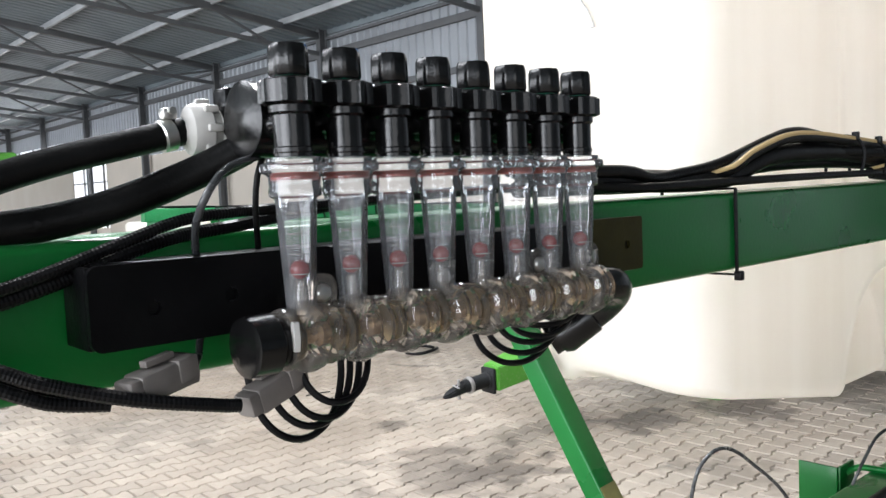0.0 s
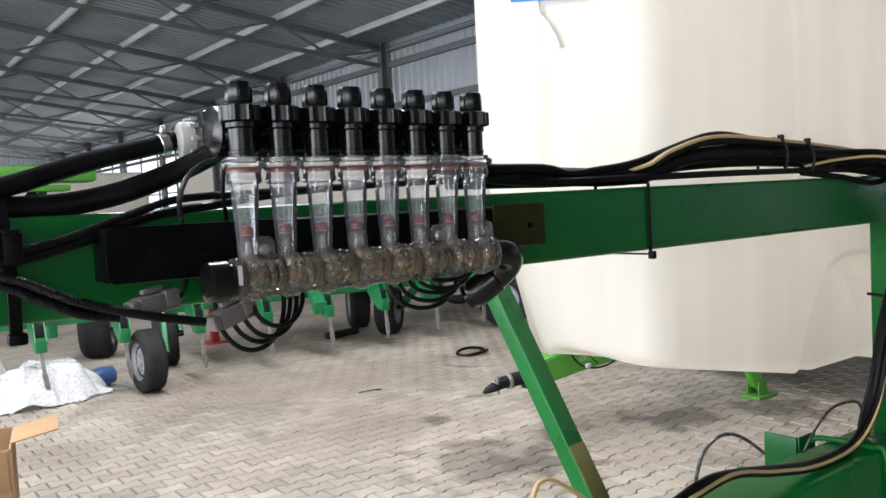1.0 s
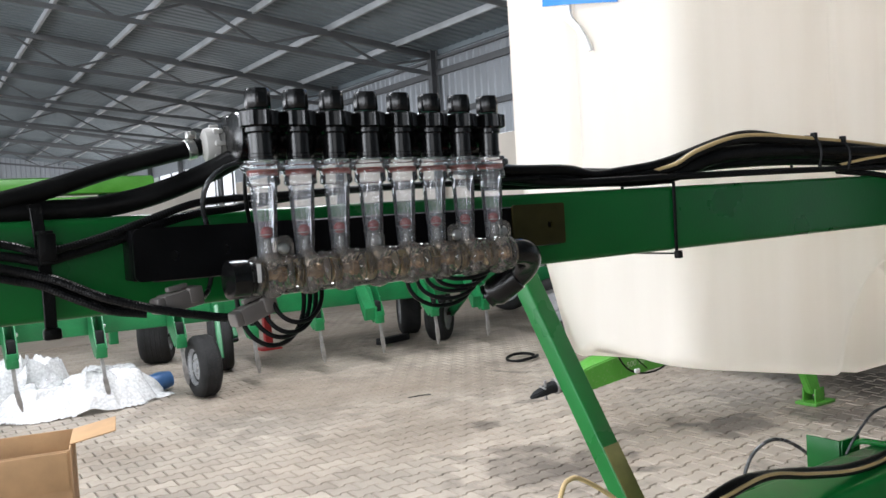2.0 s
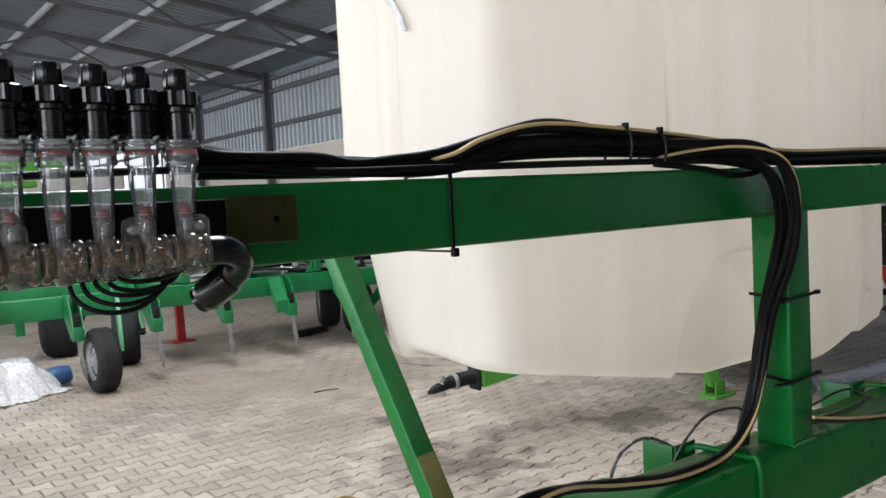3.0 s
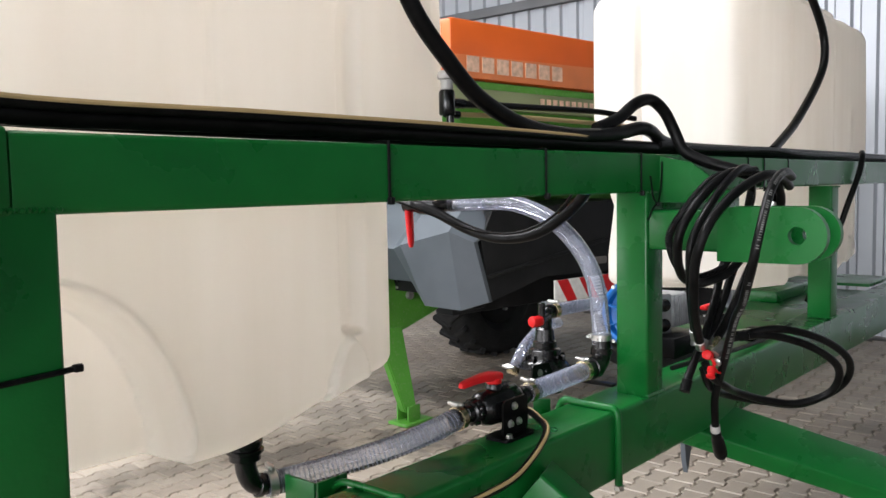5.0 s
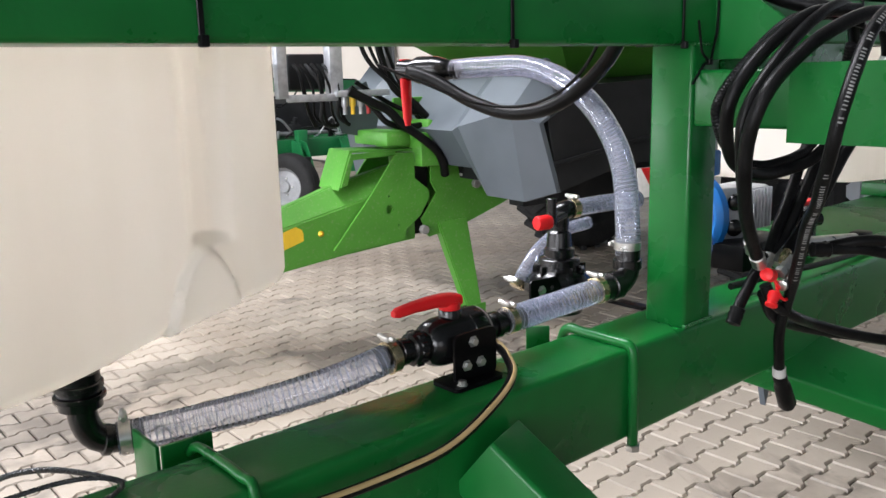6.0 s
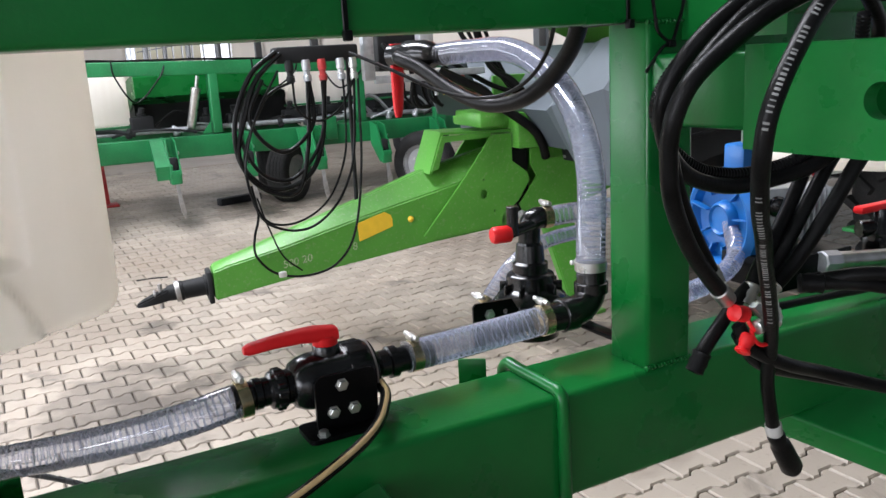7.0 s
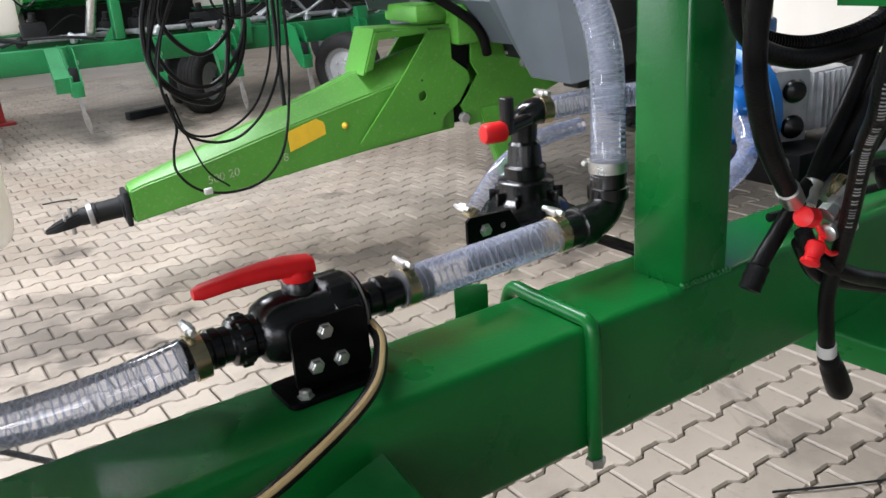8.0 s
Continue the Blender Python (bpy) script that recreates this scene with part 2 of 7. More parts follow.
def poly_material():
    """Moulded polyethylene: a white skin that also lets light through from behind."""
    m = mat("white_polyethylene", (0.93, 0.895, 0.84), 0.36, vary=0.03, scale=2.2, fine=40, bump=0.01)
    nt, b = m.node_tree, m.node_tree.nodes["Principled BSDF"]
    tl, mx = nt.nodes.new("ShaderNodeBsdfTranslucent"), nt.nodes.new("ShaderNodeMixShader")
    # streaks of uneven wall thickness, drawn out upright
    tc, mp, ns, rp = (nt.nodes.new("ShaderNode" + k) for k in ("TexCoord", "Mapping", "TexNoise", "ValToRGB"))
    mp.inputs["Scale"].default_value = (7.0, 7.0, 0.7)
    ns.inputs["Scale"].default_value, ns.inputs["Detail"].default_value = 1.0, 5
    nt.links.new(tc.outputs["Object"], mp.inputs["Vector"])
    nt.links.new(mp.outputs[0], ns.inputs["Vector"])
    nt.links.new(ns.outputs["Fac"], rp.inputs[0])
    rp.color_ramp.elements[0].position, rp.color_ramp.elements[1].position = 0.35, 0.68
    rp.color_ramp.elements[0].color, rp.color_ramp.elements[1].color = (0.90, 0.85, 0.78, 1), (0.985, 0.95, 0.895, 1)
    nt.links.new(rp.outputs[0], tl.inputs[0])
    mx.inputs[0].default_value = 0.6
    nt.links.new(b.outputs[0], mx.inputs[1])
    nt.links.new(tl.outputs[0], mx.inputs[2])
    nt.links.new(mx.outputs[0], nt.nodes["Material Output"].inputs[0])
    return m


POLY = poly_material()

# ---- mesh tools ----


def mesh_ob(name, bm, material, parent=None, label="", angle=38):
    me = bpy.data.meshes.new(name)
    bm.normal_update()
    bm.to_mesh(me)
    bm.free()
    me.materials.append(material)
    me.polygons.foreach_set("use_smooth", [True] * len(me.polygons))
    me.set_sharp_from_angle(angle=radians(angle))
    ob = new(name, me)
    if parent is not None:
        ob.parent = parent
        ob.matrix_parent_inverse = root_of(parent)
    if label:
        ob["label"] = label
    return ob


ROOTS = {}


def root_of(ob):
    return ROOTS.get(ob.name, Matrix.Identity(4))


def thing(name, at, label, category, group="", kind=""):
    ob = new(name)
    ob.empty_display_size = 0.05
    ob.location = at
    ROOTS[ob.name] = Matrix.Translation(at).inverted()
    return tagged(ob, label, category, group, kind)


def part(name, bm, material, parent, label="", angle=38):
    return mesh_ob(name, bm, material, parent, label, angle)


def solid(name, bm, material, label, category, group="", kind="", angle=38):
    return tagged(mesh_ob(name, bm, material, angle=angle), label, category, group, kind)


def BM():
    return bmesh.new()


def V(*a):
    return Vector(a)


def basis(d, up=(0, 0, 1)):
    d = Vector(d).normalized()
    u = Vector(up)
    if abs(d.dot(u)) > 0.98:
        u = Vector((1, 0, 0))
    s = d.cross(u).normalized()
    return d, s, s.cross(d).normalized()


def rings(bm, loops, closed=False, cap=True):
    """Joins loops of points, each of the same length, into a skin."""
    vs = [[bm.verts.new(p) for p in lp] for lp in loops]
    n, k = len(vs), len(vs[0])
    for i in range(n if closed else n - 1):
        a, b = vs[i], vs[(i + 1) % n]
        for j in range(k):
            bm.faces.new((a[j], a[(j + 1) % k], b[(j + 1) % k], b[j]))
    if cap and not closed:
        bm.faces.new(vs[0][::-1])
        bm.faces.new(vs[-1])
    return bm


def lathe(bm, base, axis, profile, segs=24, up=(0, 0, 1), cap=True):
    """profile: (radius, distance along the axis)."""
    d, s, t = basis(axis, up)
    base = Vector(base)
    loops = []
    for r, h in profile:
        loops.append([base + d * h + (s * math.cos(a) + t * math.sin(a)) * max(r, 1e-4) for a in (2 * math.pi * i / segs for i in range(segs))])
    rings(bm, loops, cap=cap)
    bmesh.ops.recalc_face_normals(bm, faces=bm.faces)
    return bm


def rod(bm, a, b, r, segs=14, bev=0.0):
    a, b = Vector(a), Vector(b)
    L = (b - a).length
    e = min(bev, r * 0.5, L * 0.3)
    prof = [(r, 0), (r, L)] if not e else [(r - e, 0), (r, e), (r, L - e), (r - e, L)]
    return lathe(bm, a, b - a, prof, segs)


def box(bm, c, size, bev=0.003, rot=None, segs=2):
    g = bmesh.ops.create_cube(bm, size=1.0)
    m = Matrix.Translation(c) @ (rot.to_4x4() if rot else Matrix.Identity(4)) @ Matrix.Diagonal((*size, 1))
    bmesh.ops.transform(bm, matrix=m, verts=g["verts"])
    if bev:
        es = list({e for v in g["verts"] for e in v.link_edges})
        bmesh.ops.bevel(bm, geom=es, offset=bev, segments=segs, profile=0.5, affect="EDGES", clamp_overlap=True)
    return bm


def span(bm, a, b, w, h, r=0.01, up=(0, 0, 1), n=4):
    """A hollow-section bar with rounded corners from a to b; h is measured along up."""
    a, b = Vector(a), Vector(b)
    d, s, t = basis(b - a, up)
    loop = []
    for sx, sz, a0 in ((1, 1, 0), (-1, 1, 90), (-1, -1, 180), (1, -1, 270)):
        for i in range(n + 1):
            q = radians(a0 + 90 * i / n)
            loop.append(s * (sx * (w / 2 - r) + r * math.cos(q)) + t * (sz * (h / 2 - r) + r * math.sin(q)))
    e = r * 0.3
    loops = [[a + p * 0.985 for p in loop], [a + d * e + p for p in loop], [b - d * e + p for p in loop], [b + p * 0.985 for p in loop]]
    rings(bm, loops)
    bmesh.ops.recalc_face_normals(bm, faces=bm.faces)
    return bm


def smooth_path(pts, step=0.012):
    P = [Vector(p) for p in pts]
    if len(P) == 2:
        return P
    P = [P[0] * 2 - P[1]] + P + [P[-1] * 2 - P[-2]]
    out = []
    for i in range(1, len(P) - 2):
        a, b, c, d = P[i - 1:i + 3]
        n = max(2, int((c - b).length / step))
        for k in range(n):
            t = k / n
            out.append(0.5 * ((2 * b) + (c - a) * t + (2 * a - 5 * b + 4 * c - d) * t * t + (3 * b - a - 3 * c + d) * t ** 3))
    out.append(P[-2])
    return out


def hose(bm, pts, r, segs=10, step=0.012, ribs=0.0, pitch=0.006, twist=None):
    """A hose along a smooth way through pts; ribs: depth of corrugation."""
    way = smooth_path(pts, pitch / 2 if ribs else step)
    d = (way[1] - way[0]).normalized()
    _, s, t = basis(d)
    loops = []
    for i, p in enumerate(way):
        d2 = (way[min(i + 1, len(way) - 1)] - way[max(i - 1, 0)]).normalized()
        q = d.rotation_difference(d2)
        s, d = q @ s, d2
        t = d.cross(s).normalized()
        s = t.cross(d).normalized()
        rr = r - ribs * (i % 2)
        loops.append([p + (s * math.cos(a) + t * math.sin(a)) * rr for a in (2 * math.pi * k / segs for k in range(segs))])
    rings(bm, loops)
    return bm


def coil(bm, pts, r, wire, pitch, segs=5):
    """A wire wound in a spiral along a hose."""
    way = smooth_path(pts, 0.004)
    d = (way[1] - way[0]).normalized()
    _, s, t = basis(d)
    run, out = 0.0, []
    for i, p in enumerate(way):
        d2 = (way[min(i + 1, len(way) - 1)] - way[max(i - 1, 0)]).normalized()
        s, d = d.rotation_difference(d2) @ s, d2
        t = d.cross(s).normalized()
        s = t.cross(d).normalized()
        if i:
            L = (p - way[i - 1]).length
            m = max(1, int(L / pitch * 14))
            for k in range(m):
                a = 2 * math.pi * (run + L * k / m) / pitch
                out.append(way[i - 1].lerp(p, k / m) + (s * math.cos(a) + t * math.sin(a)) * r)
            run += L
    d = (out[1] - out[0]).normalized()
    _, s, t = basis(d)
    loops = []
    for i, p in enumerate(out):
        d2 = (out[min(i + 1, len(out) - 1)] - out[max(i - 1, 0)]).normalized()
        s, d = d.rotation_difference(d2) @ s, d2
        t = d.cross(s).normalized()
        loops.append([p + (s * math.cos(a) + t * math.sin(a)) * wire for a in (2 * math.pi * k / segs for k in range(segs))])
    rings(bm, loops)
    return bm


def plate(bm, outer, holes, o, u, v, thick):
    """A flat plate cut from an outline, with round holes (cu, cv, r), laid in the plane of u and v at o and thick along u x v."""
    o, u, v = Vector(o), Vector(u).normalized(), Vector(v).normalized()
    w = u.cross(v)
    edges = []

    def ring(ps):
        vs = [bm.verts.new(o + u * a + v * b) for a, b in ps]
        for i in range(len(vs)):
            edges.append(bm.edges.new((vs[i], vs[(i + 1) % len(vs)])))
    ring(outer)
    for a, b, r in holes:
        ring([(a + r * math.cos(2 * math.pi * i / 20), b + r * math.sin(2 * math.pi * i / 20)) for i in range(20)])
    res = bmesh.ops.triangle_fill(bm, use_beauty=True, use_dissolve=False, edges=edges)
    fs = [f for f in res["geom"] if isinstance(f, bmesh.types.BMFace)]
    ext = bmesh.ops.extrude_face_region(bm, geom=fs)
    bmesh.ops.translate(bm, vec=w * thick, verts=[g for g in ext["geom"] if isinstance(g, bmesh.types.BMVert)])
    bmesh.ops.recalc_face_normals(bm, faces=bm.faces)
    return bm


def rounded(w, h, r, n=5, cx=0.0, cy=0.0):
    out = []
    for sx, sy, a0 in ((1, 1, 0), (-1, 1, 90), (-1, -1, 180), (1, -1, 270)):
        for i in range(n + 1):
            q = radians(a0 + 90 * i / n)
            out.append((cx + sx * (w / 2 - r) + r * math.cos(q), cy + sy * (h / 2 - r) + r * math.sin(q)))
    return out


def bolt(parent, at, axis, r=0.008, h=0.006, material=None, name="bolt"):
    bm = BM()
    lathe(bm, at, axis, [(r * 1.35, 0), (r * 1.35, h * 0.25), (r, h * 0.25), (r, h * 0.85), (r * 0.85, h)], 6)
    return part(name, bm, material or STEEL, parent)


def tie(x, y0, y1, z0, z1, label="black plastic cable tie round the green beam", knob=True, category="cable tie"):
    """A cable tie drawn tight round a beam's section."""
    bm = BM()
    g = 0.0025
    pts = [(x, y0 - g, z0 - g), (x, y0 - g, z1 + g), (x, y1 + g, z1 + g), (x, y1 + g, z0 - g)]
    for a, b in zip(pts, pts[1:] + pts[:1]):
        span(bm, a, b, 0.008, 0.003, 0.0012, up=(0, 0, 1) if a[2] == b[2] else (0, 1, 0), n=1)
    if knob:
        box(bm, (x, y0 - 0.006, z0 - 0.004), (0.011, 0.012, 0.014), 0.002)
    return solid("cable_tie", bm, LOOM, label, category, "cable ties on the beams")

# ---- the shed ----
EAVE, RIDGE, XR, XL, YF, YB = 5.5, 7.1, 11.0, -12.0, 52.0, -10.0
XM = -0.5


def roof_z(x):
    return RIDGE + (EAVE - RIDGE) * abs(x - XM) / (XR - XM)


def corrugated(bm, y0, y1, pitch, depth, place):
    """A trapezoid sheet whose ribs follow one another from y0 to y1; place(y, d) gives the two ends of the line at depth d."""
    n = int((y1 - y0) / pitch)
    prof = []
    for i in range(n):
        a = y0 + i * pitch
        prof += [(a, 0), (a + pitch * 0.55, 0), (a + pitch * 0.65, depth), (a + pitch * 0.9, depth)]
    prof.append((y0 + n * pitch, 0))
    last = None
    for y, d in prof:
        p, q = place(y, d)
        cur = (bm.verts.new(p), bm.verts.new(q))
        if last:
            bm.faces.new((last[0], cur[0], cur[1], last[1]))
        last = cur
    return bm


def build_shed():
    bm = BM()
    bmesh.ops.create_grid(bm, x_segments=1, y_segments=1, size=400)
    bmesh.ops.translate(bm, verts=bm.verts, vec=(0, 20, -0.05))
    solid("ground", bm, MORTAR, "sandy yard ground round the shed", "ground", kind="structure")
    bm = BM()
    # gaps left out of view for the two added roof lamps
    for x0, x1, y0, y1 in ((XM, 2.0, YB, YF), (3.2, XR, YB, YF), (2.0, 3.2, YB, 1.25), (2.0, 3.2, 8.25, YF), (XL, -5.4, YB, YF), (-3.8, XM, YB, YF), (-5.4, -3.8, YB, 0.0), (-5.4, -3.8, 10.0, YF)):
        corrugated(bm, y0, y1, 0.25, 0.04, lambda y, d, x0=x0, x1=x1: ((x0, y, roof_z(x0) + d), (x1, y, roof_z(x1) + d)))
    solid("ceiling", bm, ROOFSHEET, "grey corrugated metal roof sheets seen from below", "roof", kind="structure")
    # right-hand wall: sheet metal above a plastered base, glazed towards the far end
    bm = BM()
    corrugated(bm, YB, YF, 0.25, 0.035, lambda y, d: ((XR + 0.06 + d, y, (4.3 if y > 30.7 else 3.3) if y > 9 else 0.0), (XR + 0.06 + d, y, EAVE)))
    solid("wall_east", bm, WALLSHEET, "light grey corrugated metal wall", "wall", kind="structure")
    bm = BM()
    box(bm, (XR + 0.2, 19.85, 1.65), (0.24, 21.7, 3.3), 0.01)
    box(bm, (XR + 0.2, 41.35, 0.45), (0.24, 21.3, 0.9), 0.01)
    base = solid("wall_base", bm, PLASTER, "beige plastered base of the shed wall", "wall", kind="structure")
    for y in np.arange(31.0, 51.9, 2.1):
        bm = BM()
        box(bm, (XR + 0.1, float(y), 2.6), (0.07, 0.07, 3.4), 0.004)
        part("mullion", bm, TRUSS, base)
    bm = BM()
    box(bm, (XR + 0.1, 41.35, 2.6), (0.05, 21.3, 0.05), 0.004)
    part("glazing_bar", bm, TRUSS, base)
    bm = BM()
    box(bm, (XR + 9.0, 45.0, 5.0), (0.05, 60.0, 14.0), 0.0)
    solid("backdrop", bm, DAYHAZE, "bright hazy daylight outside the glazing", "backdrop", kind="structure")
    # far wall, unseen wall behind with an opening added for its fill lamp, and the open side
    bm = BM()
    corrugated(bm, XL, XR, 0.25, 0.035, lambda x, d: ((x, YF + d, 0), (x, YF + d, roof_z(x))))
    solid("wall_north", bm, WALLSHEET, "light grey corrugated metal end wall", "wall", kind="structure")
    bm = BM()
    for x0, x1, z0 in ((XL, -7.6, 0), (-7.6, -0.4, 4.3), (-0.4, XR, 0)):
        corrugated(bm, x0, x1, 0.25, 0.035, lambda x, d, z0=z0: ((x, YB - d, z0), (x, YB - d, roof_z(x))))
    solid("wall_south", bm, ROOFSHEET, "corrugated metal wall behind, with an opening for the added fill lamp", "wall", kind="structure")
    bm = BM()
    # opening drawn out to y 40, out of view, to light the far plaster
    corrugated(bm, YB, YF, 0.25, 0.035, lambda y, d: ((XL - d, y, 4.7 if y < 40 else 0.0), (XL - d, y, EAVE)))
    solid("wall_west", bm, WALLSHEET, "corrugated metal wall above the open side", "wall", kind="structure")
    ys = [-7.8, -2.0] + [16.1 + 5.25 * k for k in range(-1, 7)]
    for y in ys:
        col = thing("column", (XR - 0.1, y, 0), "grey steel column of the shed", "column", "shed columns", "structure")
        bm = BM()
        for dx in (-0.09, 0.09):
            box(bm, (XR - 0.12 + dx, y, EAVE / 2), (0.014, 0.16, EAVE), 0.002)
        box(bm, (XR - 0.12, y, EAVE / 2), (0.17, 0.012, EAVE - 0.01), 0.002)
        part("shaft", bm, TRUSS, col)
        bm = BM()
        box(bm, (XR - 0.12, y, 0.012), (0.34, 0.3, 0.024), 0.003)
        part("base_plate", bm, TRUSS, col)
        tr = thing("roof_truss", (XR - 0.2, y, EAVE - 0.2), "grey steel roof truss with lattice webs", "truss", "roof trusses", "structure")
        for sgn, xe in ((1, XR), (-1, XL)):
            top = lambda x: roof_z(x) - 0.16
            low = lambda x: top(x) - 0.42 - 0.35 * (1 - abs(x - XM) / (XR - XM))
            bm = BM()
            span(bm, (xe - sgn * 0.1, y, top(xe)), (XM, y, top(XM)), 0.10, 0.14, 0.004, n=1)
            part("rafter", bm, TRUSS, tr)
            bm = BM()
            span(bm, (xe - sgn * 0.1, y, low(xe) + 0.02), (XM, y, low(XM)), 0.08, 0.09, 0.004, n=1)
            part("bottom_chord", bm, TRUSS, tr)
            n = 8
            xs = [xe + (XM - xe) * i / n for i in range(n + 1)]
            for i in range(n):
                bm = BM()
                a, b = xs[i], xs[i + 1]
                if i % 2:
                    span(bm, (a, y, low(a)), (b, y, top(b)), 0.05, 0.05, 0.003, n=1)
                else:
                    span(bm, (a, y, top(a)), (b, y, low(b)), 0.05, 0.05, 0.003, n=1)
                part("web_bar", bm, TRUSS, tr)
    for x in (9.9, 8.2, 6.5, 4.8, 3.1, 1.4, -0.3, -2, -4, -6, -8, -10):
        bm = BM()
        box(bm, (x, (YB + YF) / 2, roof_z(x) - 0.07), (0.07, YF - YB - 0.4, 0.13), 0.004)
        solid("purlin", bm, PURLIN, "light zinc-coated purlin under the roof sheets", "purlin", "purlins", "structure")
    for z, h in ((4.97, 0.14), (5.30, 0.06), (4.0, 0.12)):
        bm = BM()
        box(bm, (XR + 0.0, (YB + YF) / 2, z), (0.09, YF - YB - 0.4, h), 0.004)
        solid("wall_girt", bm, TRUSS, "steel girt along the shed wall", "girt", "wall girts", "structure")
    bm = BM()
    box(bm, (XR + 0.035, (YB + YF) / 2, EAVE - 0.01), (0.05, YF - YB - 0.4, 0.20), 0.004)
    solid("eave_trim", bm, ROOFSHEET, "grey sheet-metal flashing where wall and roof meet", "trim", kind="structure")
    for y in (-10, -3, 4, 11, 18, 25, 32, 39.9):
        bm = BM()
        box(bm, (XL + 0.1, y, 2.35), (0.22, 0.22, 4.7), 0.004)
        solid("side_column", bm, TRUSS, "grey steel column of the open side", "column", "side columns", "structure")


build_shed()

# ---- the green implement frame ----
ZT, ZB, ZBL = 1.67, 1.568, 1.548      # top of the upper beams, undersides right and left
LT, LB = 0.992, 0.806                 # top and underside of the lower beam


def build_frame():
    fr = thing("implement_frame", (2.2, 0.68, LB), "glossy dark green welded steel frame of a farm implement", "machine frame")
    bm = BM()
    span(bm, (-1.6, 0.66, 1.599), (2.20, 0.66, 1.613), 0.12, 0.114, 0.009)
    part("upper_beam", bm, GREEN, fr)
    bm = BM()
    span(bm, (2.203, 0.65, 1.612), (7.6, 0.65, 1.634), 0.10, 0.106, 0.009)
    part("upper_beam", bm, GREEN, fr)
    bm = BM()
    span(bm, (0.2, 0.675, (LT + LB) / 2), (7.6, 0.675, (LT + LB) / 2), 0.15, LT - LB, 0.012)
    part("lower_beam", bm, GREEN, fr)
    for x in (2.21, 3.922, 5.62):
        bm = BM()
        span(bm, (x, 0.651, LT + 0.001), (x, 0.651, ZB + 0.002), 0.098, 0.098, 0.008, up=(0, 1, 0))
        part("post", bm, GREEN, fr)
        for z, r in ((LT + 0.004, 0.005), (ZB - 0.002, 0.004)):
            bm = BM()
            rnd = random.Random(int(x * 100 + z * 10))
            ps = [(x - 0.05, 0.601, z), (x + 0.05, 0.601, z)]
            for i in range(14):
                f = i / 13
                c = Vector(ps[0]).lerp(Vector(ps[1]), f)
                lathe(bm, c - Vector((0.004, 0, 0)), (1, 0, 0), [(0.001, 0), (r + rnd.uniform(-0.001, 0.001), 0.002), (r, 0.006), (0.001, 0.009)], 6)
            part("weld_seam", bm, GREEN, fr)
    # vertical weld beads where the hinge arm meets the post
    bm = BM()
    rnd = random.Random(4)
    for i in range(18):
        z = 1.40 + i * 0.0075
        lathe(bm, (3.974, 0.598, z), (0, 0, 1), [(0.001, 0), (0.0055 + rnd.uniform(-0.001, 0.001), 0.003), (0.001, 0.008)], 6)
    part("weld_seam", bm, GREEN, fr)
    # slanting brace beside the tank, with an olive strip on its face
    # lower strip of the hopper's side in a lighter orange
    d = Vector((0.075, -0.48, -0.873))
    a = Vector((1.321, 1.349, 1.62))
    b = a + d.normalized() * 1.853
    bm = BM()
    span(bm, a, b, 0.054, 0.050, 0.005, up=(0, -0.876, 0.482))
    br = part("slanting_brace", bm, GREEN, fr)
    bm = BM()
    c = a + d.normalized() * 0.645
    c += Vector((0, -0.876, 0.482)) * 0.0254
    span(bm, c, c + d.normalized() * 0.14, 0.0500, 0.0012, 0.0003, up=(0, -0.876, 0.482))
    part("tape", bm, OLIVE, br, "olive-brown strip on the brace")
    # gusset between upper beam and hinge arm, and the hinge itself
    bm = BM()
    plate(bm, [(0, 0), (0.09, -0.02), (0.20, -0.10), (0.20, -0.13), (0, -0.13)], [], (3.958, 0.602, ZT - 0.004), (0, -1, 0), (0, 0, 1), 0.014)
    part("gusset", bm, GREEN, fr)
    bm = BM()
    span(bm, (3.93, 0.601, 1.462), (3.93, 0.40, 1.462), 0.10, 0.11, 0.008)
    part("hinge_arm", bm, GREEN, fr)
    bm = BM()
    box(bm, (4.26, 0.612, 1.526), (0.56, 0.016, 0.090), 0.003)
    part("web_plate", bm, GREEN, fr)
    lug = [(0, -0.07), (0, 0.07), (-0.20, 0.07)] + [(-0.20 - 0.07 * math.sin(q), 0.07 * math.cos(q)) for q in (math.pi * i / 14 for i in range(1, 14))] + [(-0.20, -0.07)]
    for x in (3.862, 3.972):
        bm = BM()
        plate(bm, lug, [(-0.20, 0.0, 0.022)], (x, 0.40, 1.455), (0, 1, 0), (0, 0, 1), 0.024)
        part("hinge_lug", bm, GREEN, fr)
    # arms that lead forward and down from the lower beam
    bm = BM()
    span(bm, (3.30, 0.598, 0.905), (3.50, 0.05, 0.45), 0.11, 0.12, 0.009)
    part("forward_arm", bm, GREEN, fr)
    # arm that leads diagonally forward and down
    bm = BM()
    nrm = Vector((0.72, 0.69, 0)) * 0.055
    span(bm, Vector((4.24, 0.70, 0.845)) + nrm, Vector((5.18, -0.285, 0.36)) + nrm, 0.20, 0.07, 0.010, up=(-0.45, -0.1, 0.87))
    part("diagonal_arm", bm, GREEN, fr)
    # deck plates behind the far end of the lower beam
    bm = BM()
    box(bm, (6.0, 0.955, 0.965), (1.75, 0.40, 0.012), 0.003)
    box(bm, (6.0, 0.762, 0.945), (1.75, 0.014, 0.052), 0.003)
    deck = part("deck_plate", bm, GREEN, fr)
    bm = BM()
    box(bm, (6.55, 1.10, 1.0), (0.9, 0.18, 0.056), 0.004)
    part("deck_step", bm, GREEN, deck)
    bm = BM()
    box(bm, (7.2, 0.93, 0.99), (0.5, 0.30, 0.018), 0.003)
